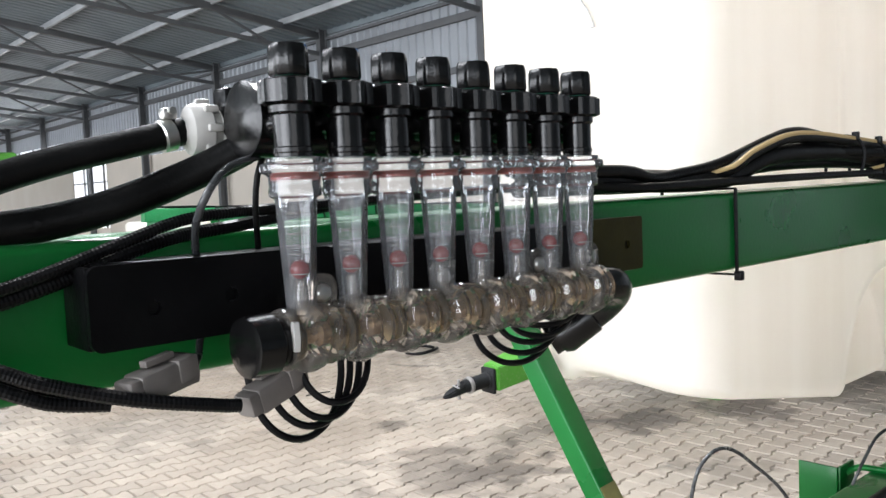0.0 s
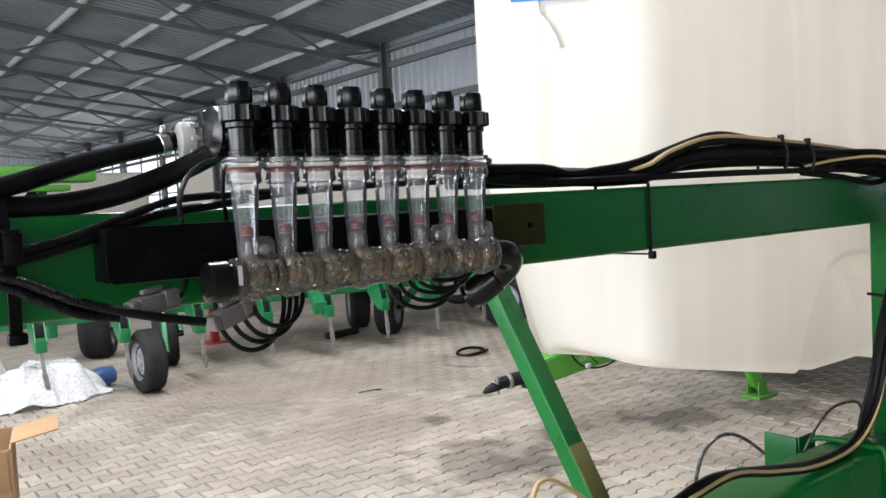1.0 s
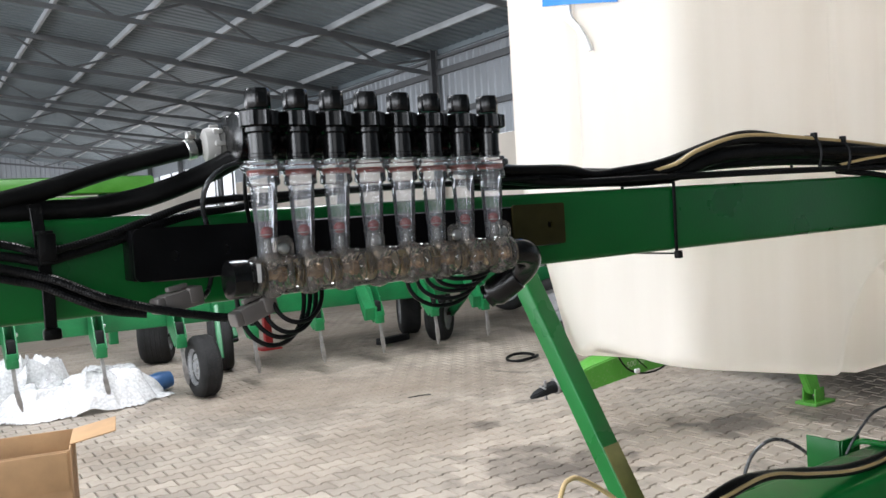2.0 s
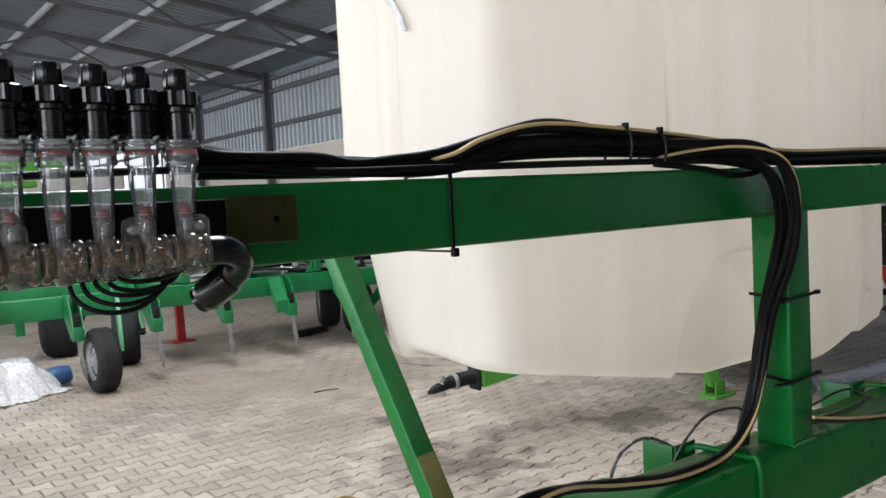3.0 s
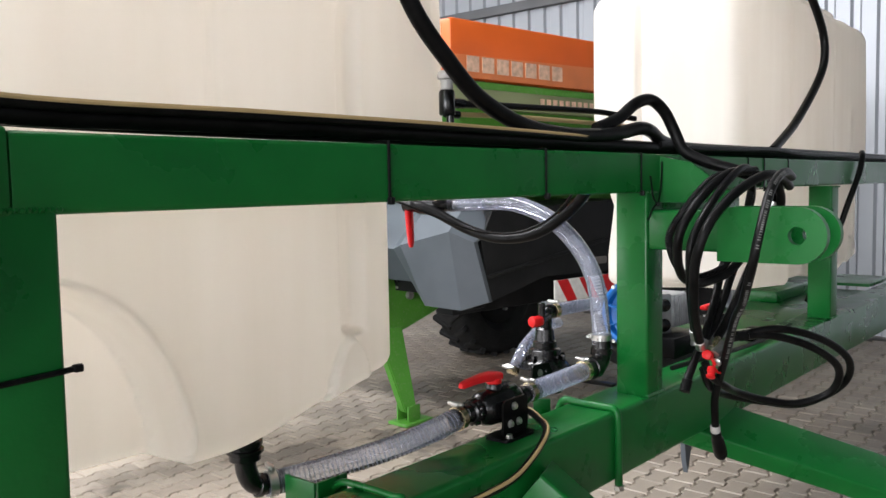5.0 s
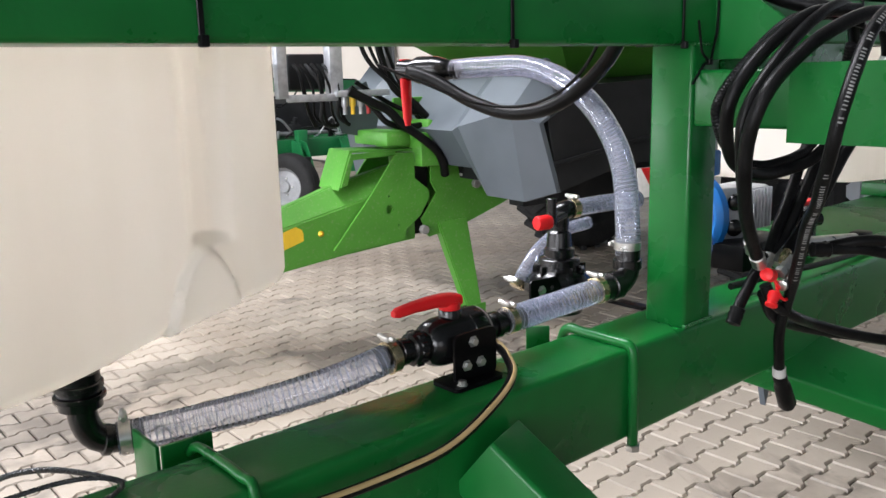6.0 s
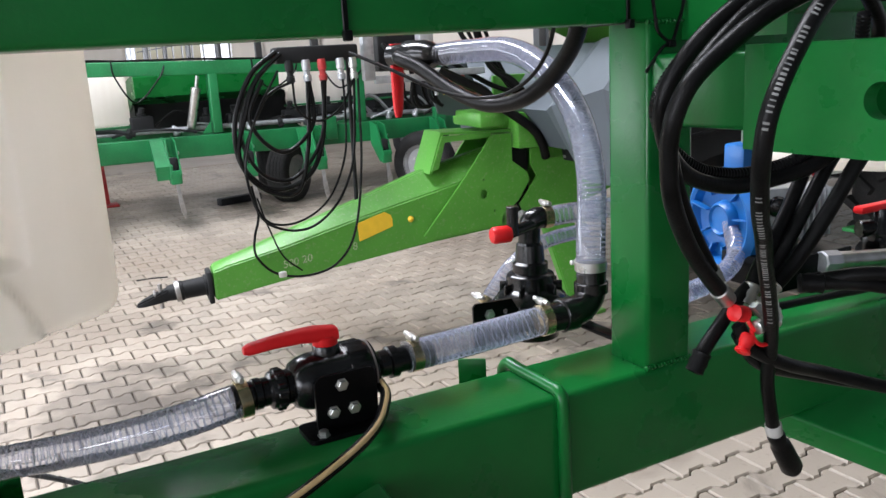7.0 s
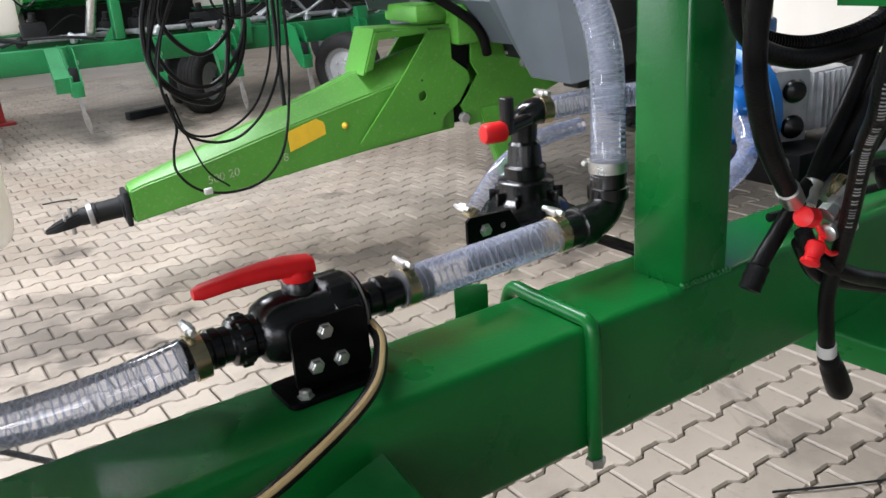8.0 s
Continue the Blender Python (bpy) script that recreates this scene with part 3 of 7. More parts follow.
    part("deck_step", bm, GREEN, deck)
    # round-bar clamps over the lower beam and angle brackets behind it
    for x in (3.69,):
        bm = BM()
        q = 0.008
        hose(bm, [(x, 0.79, LB + 0.06), (x, 0.775, LT - 0.02), (x, 0.755, LT + q), (x, 0.72, LT + q), (x, 0.63, LT + q), (x, 0.603, LT + q * 0.7), (x, 0.594, LT - 0.02), (x, 0.592, LB + 0.05), (x, 0.591, LB - 0.018)], 0.0105, 12, 0.006)
        part("round_bar_strap", bm, GREEN, fr)
        bm = BM()
        lathe(bm, (x, 0.590, LB - 0.022), (0, 0, 1), [(0.012, 0), (0.014, 0.002), (0.014, 0.012), (0.012, 0.014)], 6)
        part("strap_nut", bm, STEEL, fr)
    for x in (1.955, 2.83):
        bm = BM()
        box(bm, (x + 0.003, 0.845, 0.95), (0.007, 0.092, 0.10), 0.002)
        box(bm, (x + 0.047, 0.798, 0.95), (0.080, 0.007, 0.0996), 0.002)
        box(bm, (x + 0.04, 0.785, 0.905), (0.08, 0.03, 0.012), 0.002)
        br = part("angle_bracket", bm, GREEN, fr)
        bm = BM()
        hose(bm, [(x + 0.05, 0.80, 0.975), (x + 0.05, 0.77, 0.995), (x + 0.05, 0.72, LT + 0.008), (x + 0.05, 0.63, LT + 0.008), (x + 0.05, 0.596, LT - 0.005), (x + 0.05, 0.593, LB + 0.02)], 0.0075, 10, 0.006)
        part("u_bolt", bm, GREEN, br)
    bm = BM()
    box(bm, (1.62, 0.775, 0.978), (0.19, 0.055, 0.010), 0.002)
    part("tab", bm, GREEN, fr)
    bm = BM()
    box(bm, (3.643, 0.80, 0.968), (0.050, 0.006, 0.074), 0.002, Euler((0, 0, -0.6)).to_matrix())
    part("tab", bm, GREEN, fr)
    return fr


build_frame()
for x in (1.15,):
    tie(x, 0.60, 0.72, ZBL, ZT)
for x in (2.86, 3.37, 3.83, 4.6, 4.75, 5.0):
    tie(x, 0.60, 0.70, ZB, ZT)
bm = BM()
hose(bm, [(3.864, 0.596, 1.490), (3.893, 0.590, 1.527), (3.910, 0.588, 1.534), (3.922, 0.589, 1.559), (3.936, 0.591, 1.595), (3.940, 0.592, 1.650)], 0.0028, 6, 0.006)
hose(bm, [(3.872, 0.592, 1.61), (3.876, 0.589, 1.573), (3.882, 0.588, 1.550), (3.906, 0.587, 1.532)], 0.0028, 6, 0.006)
box(bm, (3.908, 0.588, 1.532), (0.014, 0.010, 0.012), 0.002)
solid("cable_tie", bm, LOOM, "black cable tie with loose tails beside the post", "cable tie", "cable ties on the beams")

# ---- tanks ----


def smoothstep(a, b, x):
    t = min(1.0, max(0.0, (x - a) / (b - a)))
    return t * t * (3 - 2 * t)


def build_tank(name, dx, label, rise=0.155, deep=1.225, far=0.0, H1=2.42):
    """Moulded tank: level rings from the sloping sump to the domed top; the front is pressed in by arch, groove and foot."""
    root = thing(name, (2.3 + dx, 1.05, 1.12), label, "tank", "liquid tanks")
    X0, X1, Y0 = 1.40, 3.085, 0.785
    H0 = 1.11
    nx, ny, nc = 330, 40, 7
    levels = [0.0, 0.001, 0.004, 0.010, 0.020, 0.034, 0.052] + [0.052 + 0.45 * i / 110 for i in range(1, 111)] + [0.502 + (H1 - H0 - 0.60) * i / 60 for i in range(1, 61)] + [H1 - H0 - 0.075, H1 - H0 - 0.04, H1 - H0 - 0.018, H1 - H0 - 0.005, H1 - H0]

    def ring(h):
        z = H0 + h
        low = max(0.0, 1 - h / 0.04)
        inset = 0.026 * (1 - math.sqrt(max(0.0, 1 - low * low)))
        top = max(0.0, 1 - (H1 - H0 - h) / 0.09)
        inset += 0.09 * (1 - math.sqrt(max(0.0, 1 - top * top)))
        wide = 0.19 * smoothstep(1.56, 1.66, z) - 0.03 * smoothstep(1.9, 2.4, z)
        x0, x1 = X0 + inset, X1 + wide - inset
        zl = z + rise * max(0.0, 1 - h / 0.5)
        back = deep + (1.30 - deep) * min(1.0, max(0.0, (zl - 1.29) / 0.21)) + 0.10 * min(1.0, max(0.0, (zl - 1.5) / 0.25)) + far
        y0, y1 = Y0 + inset, back - inset
        r = 0.075
        pts = []

        def arc(cx, cy, a0):
            for i in range(nc):
                q = radians(a0 + 90 * (i + 0.5) / nc)
                pts.append([cx + r * math.cos(q), cy + r * math.sin(q)])
        for i in range(nx + 1):
            pts.append([x0 + r + (x1 - x0 - 2 * r) * i / nx, y0])
        arc(x1 - r, y0 + r, -90)
        for i in range(ny + 1):
            pts.append([x1, y0 + r + (y1 - y0 - 2 * r) * i / ny])
        arc(x1 - r, y1 - r, 0)
        for i in range(nx // 3 + 1):
            pts.append([x1 - r - (x1 - x0 - 2 * r) * i / (nx // 3), y1])
        arc(x0 + r, y1 - r, 90)
        for i in range(ny + 1):
            pts.append([x0, y1 - r - (y1 - y0 - 2 * r) * i / ny])
        arc(x0 + r, y0 + r, 180)
        out = []
        for x, y in pts:
            zz = z
            lift = rise * max(0.0, (2.27 - x) / 0.86) if x < 2.42 else 0.085 * smoothstep(0.0, 1.0, (x - 2.62) / 0.42)
            lift += 0.05 * smoothstep(0.85, 1.2, y) * smoothstep(1.9, 2.5, x)
            lift += 0.016 * (smoothstep(0.86, 1.08, y) - 1.6 * smoothstep(1.10, 1.15, y)) * smoothstep(2.2, 1.8, x)
            zz += lift * max(0.0, 1 - h / 0.5)
            if y < Y0 + 0.05 and x0 + r <= x <= x1 - r:
                # arched recess
                cx, w, ztop = 2.255, 0.305, 1.452
                u = (x - cx) / w
                if abs(u) < 1.0:
                    q = max(0.0, zz - 1.06) / (ztop - 1.06)
                    fall = 1 - abs(u) ** 2.3 - q * q
                    steep = math.hypot(2.3 * abs(u) ** 1.3 / w, 2 * q / (ztop - 1.06)) + 1e-3
                    y += 0.125 * smoothstep(0.0, 0.018, fall / steep) - 0.005 * math.exp(-((fall / steep + 0.008) / 0.006) ** 2)
                # upright groove over a rounded foot
                g = abs(x - 2.938)
                if zz > 1.284:
                    y += 0.030 * (1 - smoothstep(0.010, 0.040, g)) * (1 - smoothstep(1.9, 2.0, zz)) * smoothstep(1.284, 1.304, zz)
                foot = 1.290 - (abs(x - 2.922) / 0.0178) ** 2 * 0.01
                y -= 0.020 * smoothstep(0.0, 0.014, foot - zz)
                # shallow upright waves of the upper front
                if zz > 1.6:
                    y += 0.004 * math.sin(x * 17.0) * smoothstep(1.6, 1.8, zz) + 0.006 * (1 - smoothstep(0.005, 0.02, abs(x - 2.62))) + 0.005 * (1 - smoothstep(0.005, 0.02, abs(x - 1.98)))
            if x < X0 + 0.02 and zz > 1.6:
                x += 0.024 * (1 - smoothstep(0.004, 0.016, abs(y - 1.115 - 1.45 * far))) - 0.006 * math.exp(-((y - 1.15 - 1.45 * far) / 0.02) ** 2)
            out.append(Vector((x + dx, y, zz)))
        return out
    bm = BM()
    rings(bm, [ring(h) for h in levels])
    bmesh.ops.recalc_face_normals(bm, faces=bm.faces)
    part("shell", bm, POLY, root, angle=70)
    bm = BM()
    for k, (m, z) in enumerate(((0.0, H1 - 0.015), (0.0, H1 + 0.012 + far * 0.5), (0.012, H1 + 0.026 + far * 0.5), (0.05, H1 + 0.032 + far * 0.5))):
        lid_ring = [Vector((2.3 + dx + px, 1.085 + far / 2 + py, z)) for px, py in rounded(1.56 - 2 * m, 0.44 - 2 * m, 0.10 - m * 0.5)]
        lid_rings = [lid_ring] if not k else lid_rings + [lid_ring]
    rings(bm, lid_rings)
    bmesh.ops.recalc_face_normals(bm, faces=bm.faces)
    part("top_rim", bm, POLY, root)
    bm = BM()
    lathe(bm, (2.3 + dx, 1.08 + far / 2, H1 + 0.025 + far * 0.5), (0, 0, 1), [(0.21, 0), (0.21, 0.03), (0.19, 0.045), (0.19, 0.07), (0.17, 0.085), (0.0, 0.09)], 32)
    part("lid", bm, POLY, root)
    return root


build_tank("liquid_tank", 0.0, "white translucent plastic liquid tank behind the green beams", 0.16)
build_tank("liquid_tank", 3.62, "white plastic tank with a domed top beyond the hose coil", 0.05, 1.33, 0.075, 2.435)


def build_blue_tag():
    bm = BM()
    rings(bm, [[Vector((1.392 - 0.012 * math.sin(u * 3.1), 0.945 + 0.255 * u, 2.098 + 0.05 * u + dz)) + Vector((o, 0, 0)) for o, dz in ((0, 0.0), (0.003, 0.0), (0.012, 0.16), (0.009, 0.16))] for u in (i / 8 for i in range(9))])
    bmesh.ops.recalc_face_normals(bm, faces=bm.faces)
    wr = thing("blue_wrap", (1.385, 1.07, 2.10), "bright blue plastic wrap hanging on the white tank", "plastic wrap")
    part("sheet", bm, BLUETAG, wr)
    bm = BM()
    way = smooth_path([(1.392, 1.115, 2.13), (1.388, 1.105, 2.10), (1.387, 1.075, 2.07), (1.387, 1.045, 2.03), (1.388, 1.035, 2.005)], 0.01)
    rings(bm, [[p + Vector((0.004, -w, 0)), p + Vector((0.004, w, 0)), p + Vector((-0.004, w, 0)), p + Vector((-0.004, -w, 0))] for i, p in enumerate(way) for w in (0.016 - 0.011 * i / len(way),)])
    bmesh.ops.recalc_face_normals(bm, faces=bm.faces)
    part("tail", bm, FILM, wr, "white tapering tail of the wrap")


build_blue_tag()

# ---- flow indicator bank ----


def build_flow_bank():
    X = [0.346 + 0.047 * k for k in range(8)]
    Y = 0.505
    bank = thing("flow_indicator_bank", (0.51, 0.56, 1.56), "bank of eight clear flow indicators with black caps on a bracket", "flow indicator")
    bm = BM()
    box(bm, (0.535, 0.576, 1.615), (0.62, 0.046, 0.062), 0.006)
    part("mounting_channel", bm, BLACKSTEEL, bank, "long black steel mounting channel on the beam")
    bm = BM()
    plate(bm, rounded(0.20, 0.060, 0.008, cx=0.10, cy=0.03), [(0.045, 0.027, 0.0055), (0.105, 0.030, 0.0055)], (0.206, 0.553, 1.586), (1, 0, 0), (0, 0, 1), 0.006)
    part("mounting_plate", bm, BLACKSTEEL, bank)
    bm = BM()
    box(bm, (0.2085, 0.576, 1.616), (0.005, 0.046, 0.058), 0.0015)
    part("plate_return", bm, BLACKSTEEL, bank)
    bm = BM()
    plate(bm, rounded(0.10, 0.062, 0.004, cx=0.05, cy=0.031), [(0.07, 0.03, 0.005)], (0.745, 0.553, 1.586), (1, 0, 0), (0, 0, 1), 0.004)
    part("end_plate", bm, DUSKY, bank, "dusky end of the mounting plate")
    # black distribution header behind the caps
    bm = BM()
    rod(bm, (0.332, 0.553, 1.748), (0.705, 0.553, 1.748), 0.024, 20, 0.003)
    hd = part("header_pipe", bm, BLACK, bank)
    for x in X:
        bm = BM()
        lathe(bm, (x - 0.016, 0.553, 1.748), (1, 0, 0), [(0.024, 0), (0.030, 0.002), (0.030, 0.030), (0.024, 0.032)], 20)
        part("header_collar", bm, BLACK, hd)
        bm = BM()
        rod(bm, (x, 0.553, 1.742), (x, Y, 1.742), 0.012, 14)
        part("branch", bm, BLACK, hd)
    bm = BM()
    lathe(bm, (0.331, 0.560, 1.750), (1, 0, 0), [(0.018, 0), (0.020, 0.002), (0.020, 0.010), (0.018, 0.012)], 24)
    part("header_flange", bm, BLACK, bank)
    bm = BM()
    box(bm, (0.341, 0.598, 1.758), (0.010, 0.022, 0.040), 0.003)
    part("square_flange", bm, BLACK, bank)
    bm = BM()
    lathe(bm, (0.310, 0.612, 1.744), (0.9, -0.1, 0.05), [(0.010, 0), (0.020, 0.005), (0.022, 0.010), (0.022, 0.020), (0.018, 0.023), (0.018, 0.028), (0.022, 0.030), (0.022, 0.038), (0.014, 0.042)], 16)
    un = part("inlet_union", bm, WHITEPLASTIC, bank, "pale grey union nut")
    for i in range(8):
        q = 2 * math.pi * i / 8
        bm = BM()
        box(bm, (0.327, 0.610 + 0.022 * math.cos(q), 1.745 + 0.022 * math.sin(q)), (0.012, 0.006, 0.006), 0.0015)
        part("grip_rib", bm, WHITEPLASTIC, un)
    for k, x in enumerate(X):
        bm = BM()
        lathe(bm, (x, Y, 1.716), (0, 0, 1), [(0.0142, 0), (0.0142, 0.003), (0.0150, 0.004), (0.0150, 0.007), (0.0140, 0.008), (0.0140, 0.031), (0.0165, 0.033), (0.0165, 0.040)], 24)
        col = part("indicator_body", bm, BLACK, bank)
        bm = BM()
        knurl = [[Vector((x + (r + (0.0032 if h in (0.002, 0.018) and i % 5 < 2 else 0)) * math.cos(2 * math.pi * i / 40), Y + (r + (0.0032 if h in (0.002, 0.018) and i % 5 < 2 else 0)) * math.sin(2 * math.pi * i / 40), 1.754 + h)) for i in range(40)] for r, h in ((0.0185, 0), (0.0205, 0.002), (0.0205, 0.018), (0.018, 0.020))]
        rings(bm, knurl)
        bmesh.ops.recalc_face_normals(bm, faces=bm.faces)
        part("collar", bm, BLACK, col)
        bm = BM()
        lathe(bm, (x, Y, 1.771), (0, 0, 1), [(0.0125, 0), (0.0138, 0.001), (0.0138, 0.003), (0.0125, 0.004)], 24)
        part("seal", bm, TEAL, col, "thin green seal")
        bm = BM()
        prof = []
        for h, r in ((0.0, 0.0138), (0.002, 0.0152), (0.020, 0.0148), (0.0235, 0.0135), (0.024, 0.006)):
            prof.append([(x + r * (1 - (0.09 if i % 4 == 0 else 0)) * math.cos(2 * math.pi * i / 32), Y + r * (1 - (0.09 if i % 4 == 0 else 0)) * math.sin(2 * math.pi * i / 32), 1.775 + h) for i in range(32)])
        rings(bm, [[Vector(p) for p in lp] for lp in prof])
        bmesh.ops.recalc_face_normals(bm, faces=bm.faces)
        part("cap", bm, BLACK, col)
        bm = BM()
        lathe(bm, (x, Y, 1.686), (0, 0, 1), [(0.0160, 0), (0.0195, 0.002), (0.0200, 0.006), (0.0190, 0.009), (0.0195, 0.016), (0.0215, 0.018), (0.0250, 0.0195), (0.0255, 0.0225), (0.0250, 0.0255), (0.0205, 0.027), (0.0205, 0.030), (0.0150, 0.0305)], 28)
        part("clear_collar", bm, CLEAR, col, "clear plastic screw collar")
        bm = BM()
        lathe(bm, (x, Y, 1.700), (0, 0, 1), [(0.0172, 0), (0.0180, 0.001), (0.0180, 0.0040), (0.0172, 0.005)], 24)
        part("seal_ring", bm, ORANGERING, col, "orange-red seal ring")
        bm = BM()
        lathe(bm, (x, Y, 1.600), (0, 0, 1), [(0.0102, 0), (0.0115, 0.006), (0.0158, 0.088)], 24, cap=False)
        tube = part("sight_tube", bm, CLEAR, col, "tapered clear sight tube")
        for zz in (0.030, 0.045, 0.060, 0.075):
            bm = BM()
            rr = 0.0117 + (zz - 0.006) / 0.082 * 0.0043 + 0.0002
            rings(bm, [[Vector((x + (rr + o) * math.cos(q), Y + (rr + o) * math.sin(q), 1.600 + zz + dz)) for o, dz in ((0, 0), (0.0003, 0), (0.0003, 0.0007), (0, 0.0007))] for q in (radians(-150 + 10 * i) for i in range(7))])
            part("scale_mark", bm, GREYPLASTIC, tube)
        bm = BM()
        bmesh.ops.create_uvsphere(bm, u_segments=20, v_segments=12, radius=0.0076)
        bmesh.ops.translate(bm, verts=bm.verts, vec=(x, Y, 1.633))
        part("float_ball", bm, BALL, col, "dark red float ball")
        bm = BM()
        lathe(bm, (x, Y, 1.598), (0, 0, 1), [(0.006, 0), (0.0055, 0.018), (0.0045, 0.026), (0.002, 0.028)], 14)
        part("seat", bm, SMOKED, col)
        # one length of the clear manifold below
        bm = BM()
        lathe(bm, (x - 0.0225, Y - 0.003, 1.583), (1, 0, 0), [(0.018, 0), (0.0225, 0.001), (0.0235, 0.004), (0.0225, 0.008), (0.0200, 0.010), (0.0200, 0.013), (0.0262, 0.016), (0.0275, 0.0225), (0.0262, 0.029), (0.0200, 0.032), (0.0200, 0.035), (0.0230, 0.037), (0.0240, 0.040), (0.0230, 0.0435), (0.018, 0.0445)], 26, cap=False)
        sg = part("manifold_segment", bm, SMOKED, bank, "clear brownish manifold segment")
        bm = BM()
        lathe(bm, (x - 0.0185, Y - 0.003, 1.583), (1, 0, 0), [(0.0142, -0.001), (0.0152, -0.0006), (0.0152, 0.0006), (0.0142, 0.001)], 22)
        part("bore", lathe(BM(), (x - 0.019, Y - 0.003, 1.583), (1, 0, 0), [(0.005, 0), (0.0095, 0.002), (0.0095, 0.011), (0.0065, 0.014), (0.0065, 0.026), (0.0095, 0.029), (0.0095, 0.036), (0.005, 0.038)], 18), BRONZE, sg, "brown inner bore")
        part("joint_ring", bm, BRASS, sg, "brass-coloured joint ring")
        for o in (-0.013, -0.009):
            bm = BM()
            lathe(bm, (x + o, Y - 0.003, 1.583), (1, 0, 0), [(0.0155, -0.0009), (0.0168, -0.0004), (0.0168, 0.0004), (0.0155, 0.0009)], 22)
            part("thread_ring", bm, BRASS, sg, "brass-coloured thread ring")
    for x in (0.366, 0.49, 0.613, 0.692):
        bm = BM()
        lathe(bm, (x, Y + 0.002, 1.613), (0, -1, 0), [(0.0072, 0), (0.0072, 0.002), (0.0055, 0.004), (0.003, 0.0045)], 12)
        part("screw", bm, STEEL, bank)
        bm = BM()
        plate(bm, rounded(0.026, 0.034, 0.011), [(0, 0.002, 0.0075)], (x, Y + 0.004, 1.611), (1, 0, 0), (0, 0, 1), 0.003)
        part("clip_tab", bm, SMOKED, bank, "small clear screw lug")
    bm = BM()
    lathe(bm, (0.293, 0.500, 1.582), (1, 0.05, 0), [(0.015, 0), (0.022, 0.002), (0.0225, 0.022), (0.019, 0.026), (0.019, 0.034)], 22)
    part("end_cap", bm, BLACK, bank)
    bm = BM()
    plate(bm, [(0.006 * math.cos(2 * math.pi * i / 6), 0.012 * math.sin(2 * math.pi * i / 6)) for i in range(6)], [], (0.322, 0.480, 1.588), (0.3, 1, 0), (0, 0, 1), 0.004)
    part("clip", bm, WHITEPLASTIC, bank)
    bm = BM()
    hose(bm, [(0.70, 0.503, 1.583), (0.722, 0.503, 1.582), (0.742, 0.515, 1.572), (0.748, 0.535, 1.555), (0.738, 0.56, 1.535), (0.715, 0.585, 1.515)], 0.0185, 18, 0.006)
    lathe(bm, (0.744, 0.548, 1.545), (-0.5, 0.5, -0.5), [(0.019, 0), (0.0215, 0.002), (0.0225, 0.04), (0.018, 0.048)], 18)
    part("outlet_elbow", bm, BLACK, bank)
    # thin black drain lines that hang below the manifold
    rnd = random.Random(7)
    for x0, w0, n, y0 in ((0.318, 0.075, 4, 0.545), (0.545, 0.095, 5, 0.53)):
        for i in range(n):
            a, w, dp = x0 + 0.013 * i, w0 * (1.15 - 0.09 * i), (0.070 if x0 < 0.4 else 0.046) - 0.008 * i + rnd.uniform(-0.003, 0.003)
            y = y0 - 0.004 * i
            pts = [(a + w * (1 - math.cos(q)) / 2, y - 0.015 * math.sin(q), 1.560 - dp * math.sin(q) ** 0.8 + 0.012 * (q / math.pi)) for q in (math.pi * k / 10 for k in range(11))]
            bm = BM()
            hose(bm, [(pts[0][0] - 0.002, y, 1.585)] + pts + [(pts[-1][0] + 0.001, y, 1.588)], 0.0030, 8, 0.005)
            part("drain_line", bm, LOOM, bank)
    return bank


build_flow_bank()

# ---- hoses and looms left of the bank ----


def line(name, pts, r, material, label, category="hose", ribs=0.0, pitch=0.006, group="hoses and cables", segs=10):
    bm = BM()
    hose(bm, pts, r, segs, 0.012, ribs, pitch)
    return solid(name, bm, material, label, category, group, angle=60 if not ribs else 20)


line("supply_hose", [(-0.55, 0.55, 1.55), (-0.30, 0.60, 1.60), (-0.05, 0.615, 1.655), (0.115, 0.618, 1.692), (0.21, 0.618, 1.720), (0.311, 0.613, 1.744)], 0.0115, RUBBER, "thick black rubber supply hose clamped to the pale union")
bm = BM()
lathe(bm, (0.292, 0.614, 1.739), (0.95, 0, 0.25), [(0.012, 0), (0.0132, 0.001), (0.0132, 0.010), (0.012, 0.011)], 20)
box(bm, (0.298, 0.610, 1.757), (0.012, 0.011, 0.009), 0.002)
rod(bm, (0.298, 0.600, 1.759), (0.298, 0.622, 1.759), 0.003, 10)
solid("hose_clamp", bm, STEEL, "steel worm-drive hose clamp", "hose clamp", "hose clamps")
line("return_hose", [(-0.55, 0.62, 1.60), (-0.25, 0.63, 1.655), (-0.02, 0.625, 1.672), (0.105, 0.62, 1.672), (0.175, 0.615, 1.673), (0.239, 0.605, 1.684), (0.307, 0.595, 1.708), (0.345, 0.575, 1.728)], 0.0135, RUBBER, "thick black rubber hose under the flow indicators")
line("cable_loom", [(0.024, 0.580, 1.652), (0.087, 0.578, 1.636), (0.117, 0.572, 1.627), (0.162, 0.572, 1.635), (0.207, 0.574, 1.648), (0.250, 0.576, 1.662), (0.290, 0.580, 1.673), (0.333, 0.586, 1.677), (0.370, 0.590, 1.678), (0.55, 0.600, 1.684), (0.85, 0.612, 1.690)], 0.0048, LOOM, "black corrugated cable loom along the beam", "cable", 0.0004, 0.003)
line("cable_loom", [(0.023, 0.585, 1.636), (0.087, 0.582, 1.624), (0.117, 0.577, 1.617), (0.146, 0.577, 1.622), (0.191, 0.579, 1.633), (0.234, 0.582, 1.647), (0.286, 0.588, 1.660), (0.344, 0.595, 1.666), (0.50, 0.605, 1.682), (0.85, 0.63, 1.690)], 0.0056, LOOM, "black corrugated cable loom along the beam", "cable", 0.0004, 0.003)
